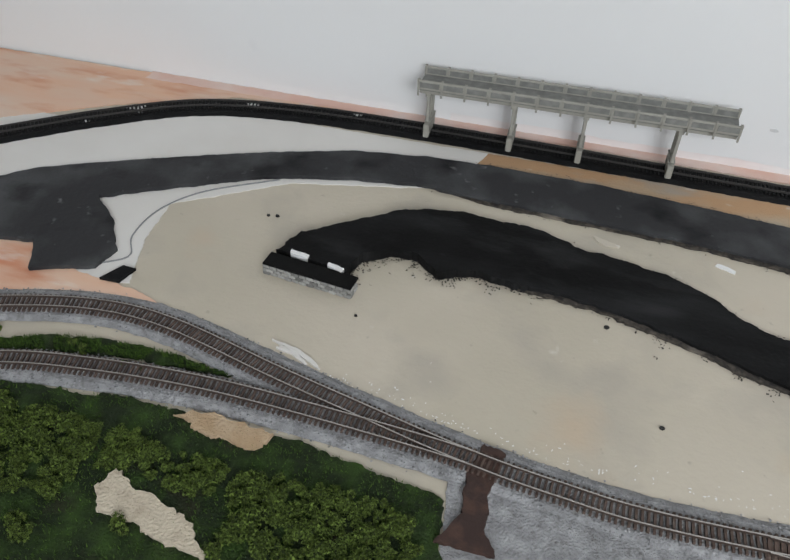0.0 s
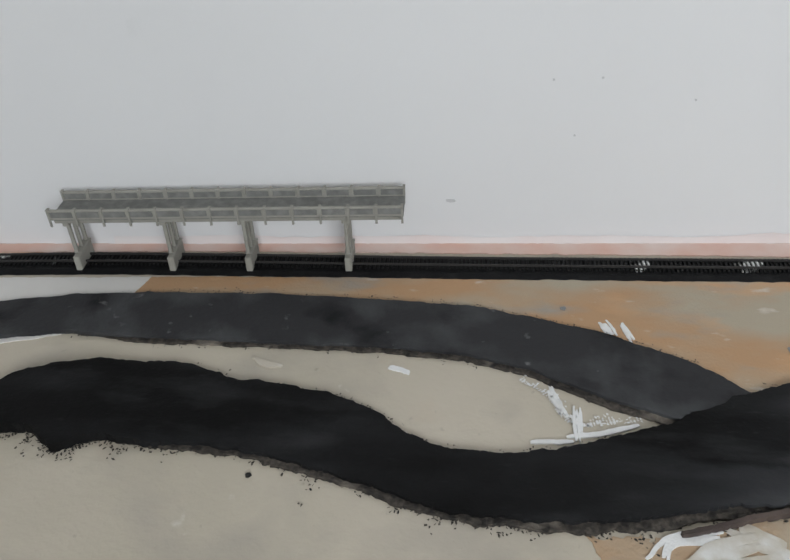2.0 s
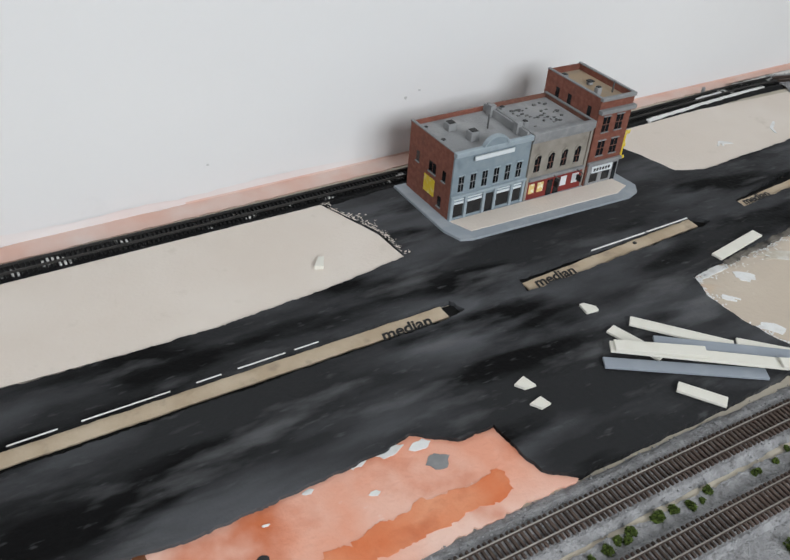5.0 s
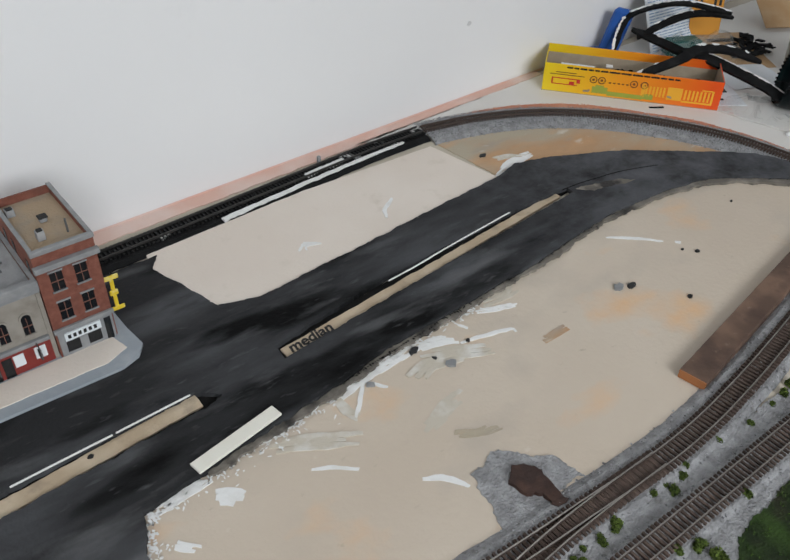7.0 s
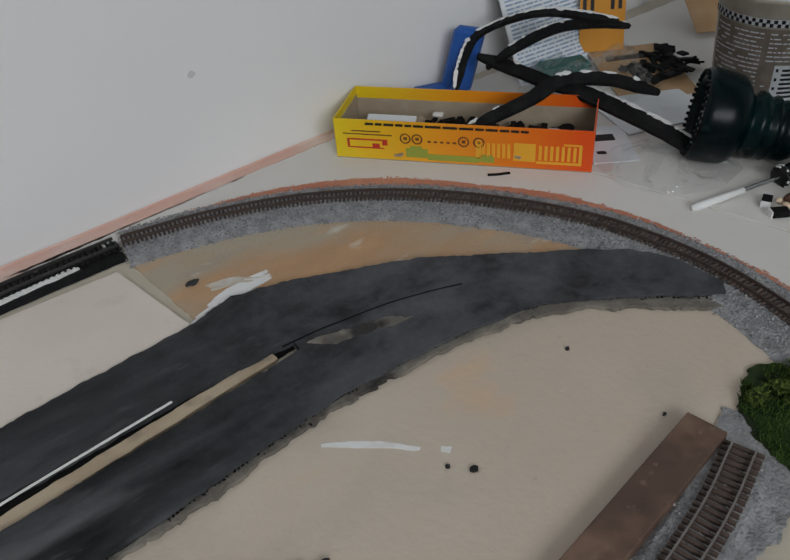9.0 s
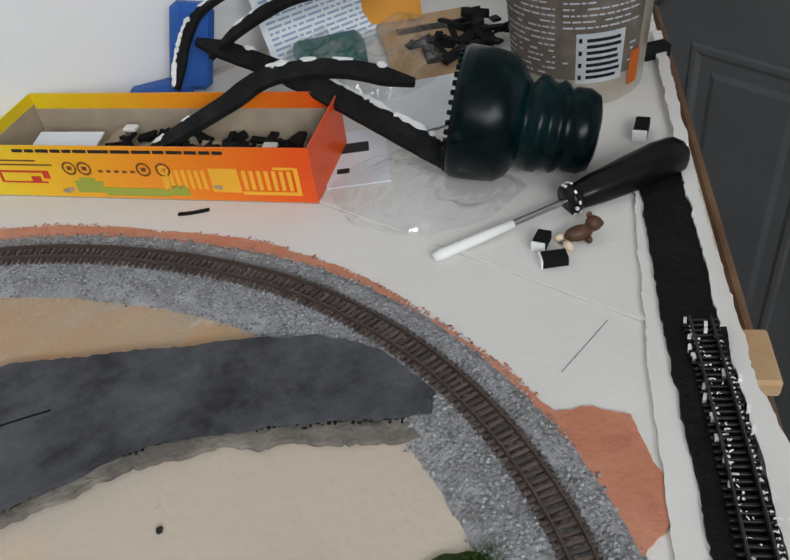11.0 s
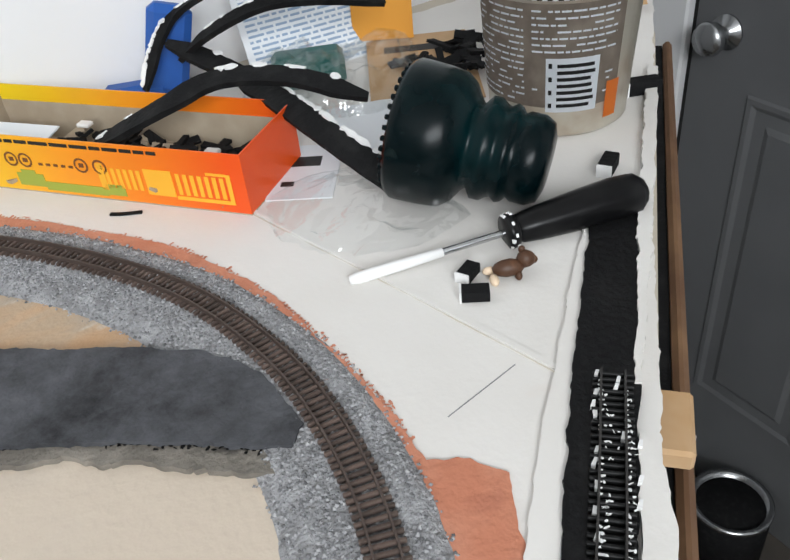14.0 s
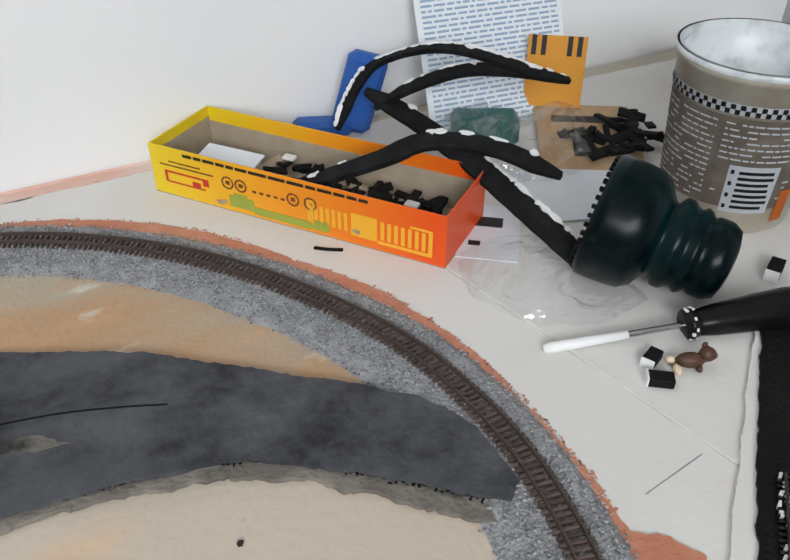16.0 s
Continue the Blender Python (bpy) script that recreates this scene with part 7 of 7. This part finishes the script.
for v in hb.verts:
    a = math.atan2(v.co.y, v.co.x)
    g = 1 - 0.06 * max(0.0, math.cos(6 * a)) ** 3
    v.co.x *= g
    v.co.y *= g
part("handle", hb, HANDLE, sd, "fluted black handle")
r = random.Random(21)
for k in range(26):
    a, rr, z = r.uniform(0, 6.28), 0.0069, SL * r.uniform(0.513, 0.545)
    part("paint_fleck", boxes((-0.0004, -0.0007, -0.0005, 0.0004, 0.0007, 0.0005), m=Matrix.Rotation(a, 4, "Z") @ Matrix.Translation((rr, 0, z))), FLECK, sd)

# small pieces
for nm, x, y, tz, s in (("a", 2.5715, 1.5310, 25, 0.0045), ("b", 2.5660, 1.5195, -35, 0.0050)):
    o = thing("foam_offcut", "black foam offcut with one white edge on the white corner", "offcut", pose(x, y, 0.0010, 0, 0, tz), group="foam offcuts")
    part("foam", boxes((-s, -s * 0.62, 0, s, s * 0.62, 0.0042), bevel=0.0003), FOAM, o)
    part("white_edge", boxes((-s - 0.0008, -s * 0.62, 0, -s - 0.0001, s * 0.62, 0.0044)), FLECK, o, "white plaster edge")
for x, y, tz, s, h in ((2.664, 1.553, 30, 0.0065, 0.006), (2.7335, 1.598, -25, 0.0085, 0.007)):
    o = thing("foam_offcut", "black foam offcut standing near the tub", "offcut", pose(x, y, 0.0010, 0, 0, tz), group="foam offcuts")
    part("foam", boxes((-s, -s * 0.5, 0, s, s * 0.5, h), bevel=0.0004), FOAM, o)
    part("white_edge", boxes((-s - 0.001, -s * 0.5, 0, -s - 0.0001, s * 0.5, h)), FLECK, o)
tb = bmesh.new()
for c, rr, mi in (((0.0, 0, 0.0042), (0.0062, 0.0034, 0.0034), 0), ((0.0068, 0.0012, 0.0062), (0.0036, 0.0032, 0.0034), 0), ((0.0096, 0.0016, 0.0052), (0.0018, 0.0018, 0.0016), 0), ((0.0058, 0.0032, 0.0092), (0.0013, 0.0010, 0.0016), 0), ((-0.0064, 0.0026, 0.0022), (0.0028, 0.0016, 0.0017), 1), ((-0.0060, -0.0034, 0.0022), (0.0018, 0.0032, 0.0017), 1), ((0.0032, -0.0026, 0.0020), (0.0014, 0.0020, 0.0018), 0)):
    q = bmesh.ops.create_icosphere(tb, subdivisions=2, radius=1.0, matrix=Matrix.Translation(c) @ Matrix.Diagonal((*rr, 1)))
    for v in q["verts"]:
        for f in v.link_faces:
            f.material_index, f.smooth = mi, True
toy = mesh_object("toy_figure", tb, [TOYBROWN, TOYCREAM])
toy.matrix_world = pose(2.5825, 1.5215, 0.0009, 0, 0, -25)
tagged(toy, "small brown and cream plastic toy lying on white plaster", "toy")
sc = smooth_path([(2.478, 1.668, 0.0012), (2.483, 1.664, 0.0012), (2.490, 1.660, 0.0012)], 0.002)
tagged(mesh_object("foam_sliver", sweep(bmesh.new(), sc, 0.0018, 0.0012, 0.0006), FOAM), "black foam sliver lying before the box", "sliver")


# crumpled clear bags, papers, plastic parts behind the box
def crumpled(name, x, y, w, d, h, turn, mat, label, seed, cat):
    bm = bmesh.new()
    nx, ny = 22, 18
    g = [[None] * (ny + 1) for _ in range(nx + 1)]
    for i in range(nx + 1):
        for j in range(ny + 1):
            u, v = i / nx, j / ny
            e = (4 * u * (1 - u) * 4 * v * (1 - v)) ** 0.6
            k = noise.noise((u * 3.1, v * 3.1, seed)) * 0.6 + noise.noise((u * 8, v * 8, seed + 4)) * 0.4
            z = 0.0012 + e * h * (0.55 + 0.8 * k)
            g[i][j] = bm.verts.new(((u - 0.5) * w * (0.72 + 0.28 * math.sin(math.pi * v)) + 0.011 * k, (v - 0.5) * d * (0.72 + 0.28 * math.sin(math.pi * u)) + 0.011 * k, max(0.001, z)))
    for i in range(nx):
        for j in range(ny):
            bm.faces.new((g[i][j], g[i + 1][j], g[i + 1][j + 1]))
            bm.faces.new((g[i][j], g[i + 1][j + 1], g[i][j + 1]))
    ob = mesh_object(name, bm, mat)
    ob.matrix_world = pose(x, y, 0.0, 0, 0, turn)
    ob.visible_shadow = mat is not CLEAR
    return tagged(ob, label, cat)


def sheet(name, x, y, z, w, d, m_turn, mat, label, cat, lines=0, thick=0.0006, line_mat=None, patches=()):
    top = thing(name, label, cat, pose(x, y, z, *m_turn))
    part("sheet", boxes((-w / 2, -d / 2, 0, w / 2, d / 2, thick)), mat, top)
    if lines:
        bm = bmesh.new()
        r = random.Random(len(label))
        for k in range(lines):
            yy = -d / 2 + d * (k + 0.5) / lines
            xx = -w / 2 + 0.004
            while xx < w / 2 - 0.006:
                q = r.uniform(0.002, 0.010)
                box(bm, xx, yy - d / lines * 0.22, thick, min(xx + q, w / 2 - 0.003), yy + d / lines * 0.22, thick + 0.0002)
                xx += q + 0.0015
        tagged(part("small_print", bm, line_mat, top, "bars in place of print"), kind="stuff")
    for (a, b, c, e) in patches:
        part("printed_patch", boxes((a, b, thick, c, e, thick + 0.0002)), INK, top)
    return top


sheet("instruction_sheet", 2.640, 1.768, 0.046, 0.100, 0.105, (66, 0, -4), PAPER, "white sheet printed in blue leaning on the wall", "paper", 34, 0.0008, PAPERBLUE)
sheet("paper_card", 2.563, 1.642, 0.0014, 0.030, 0.050, (0, 0, -36), PAPER, "white printed card lying beside the box", "paper", patches=((-0.008, 0.004, 0.006, 0.013), (-0.010, -0.014, -0.004, -0.010)))
sheet("paper_sheet", 2.625, 1.655, 0.0016, 0.070, 0.055, (0, 0, -20), PAPER, "pale paper sheet lying under the clutter", "paper")
sheet("brown_card", 2.668, 1.700, 0.004, 0.060, 0.085, (4, 0, -30), BROWNCARD, "brown card lying behind the insulator", "card", patches=((-0.02, 0.020, 0.024, 0.028), (-0.010, -0.02, 0.010, -0.010)))
sheet("orange_card", 2.672, 1.745, 0.030, 0.036, 0.044, (80, 0, -35), ORANGECARD, "orange hang card with slots leaning upright", "card", patches=((-0.016, 0.010, -0.013, 0.022), (-0.010, 0.010, -0.007, 0.022), (0.006, 0.010, 0.009, 0.022), (0.012, 0.010, 0.015, 0.022)))
sheet("brown_carton", 2.80, 1.715, 0.020, 0.075, 0.055, (30, 0, -30), BROWNCARD, "brown carton flap behind the tub", "card")
crumpled("clear_bag", 2.566, 1.598, 0.085, 0.066, 0.015, -50, CLEAR, "crumpled clear plastic bag beside the box", 1.0, "plastic bag")
crumpled("clear_bag", 2.618, 1.712, 0.105, 0.075, 0.042, -30, CLEAR, "crumpled clear plastic bag of parts behind the box", 5.0, "plastic bag")
gp = thing("green_part", "dark green plastic part inside a clear bag", "plastic part", pose(2.613, 1.730, 0.002, 0, 0, -25))
part("block", boxes((-0.020, -0.010, 0, 0.020, 0.010, 0.018), bevel=0.003), GREENPLASTIC, gp)
part("ribs", boxes(*[(-0.018 + 0.006 * k, -0.0108, 0.002, -0.0155 + 0.006 * k, -0.0100, 0.016) for k in range(6)]), GREENPLASTIC, gp)
flake_heap("black_parts", 40, -0.03, 0.03, -0.02, 0.02, 0.004, 0.008, FOAM, "loose black plastic parts in a heap", 12, pose(2.680, 1.690, 0.002))
bp = thing("blue_tool", "bright blue plastic tool handle leaning by the wall", "tool", pose(2.541, 1.779, 0.001, 0, 0, -20))
part("grip", boxes((-0.012, -0.006, 0.0, 0.012, 0.006, 0.050), bevel=0.004, m=pose(0.004, 0, 0.002, 0, 16, 0)), BLUEPLASTIC, bp)
part("foot", boxes((-0.030, -0.007, 0.0, 0.006, 0.007, 0.010), bevel=0.003), BLUEPLASTIC, bp)

# things on the floor by the door
can = thing("paint_can", "metal paint can on the dark floor", "can", pose(3.400, 1.850, FLOOR_Z))
part("body", lathe([(0.0, 0.0), (0.075, 0.0), (0.075, 0.12), (0.0, 0.12)], 32), FOAM, can, "dark can wall")
part("lid_rim", lathe([(0.064, 0.12), (0.077, 0.122), (0.077, 0.130), (0.068, 0.130), (0.062, 0.121)], 32), STEEL, can, "bright metal rim")
tray = thing("storage_tray", "cloudy clear plastic storage tray on the floor by the door", "tray", pose(3.36, 2.06, FLOOR_Z, 0, 0, 12))
part("base", boxes((-0.11, -0.075, 0.0, 0.11, 0.075, 0.004), bevel=0.001), TUBRIM, tray)
for x0, y0, x1, y1 in ((-0.118, -0.083, 0.118, -0.079), (-0.118, 0.079, 0.118, 0.083), (-0.118, -0.079, -0.114, 0.079), (0.114, -0.079, 0.118, 0.079)):
    part("side", boxes((x0, y0, 0.0, x1, y1, 0.115), bevel=0.001), TUBRIM, tray)
part("scraps", boxes((-0.06, -0.04, 0.004, 0.05, 0.0, 0.03), (-0.02, 0.01, 0.004, 0.07, 0.05, 0.045), bevel=0.004), FOAM, tray, "dark scraps in the tray")
part("yellow_scrap", boxes((-0.08, -0.06, 0.031, 0.02, -0.04, 0.037), m=pose(0, 0, 0, 0, 0, 25), bevel=0.002), SIGNYELLOW, tray, "yellow plastic piece")
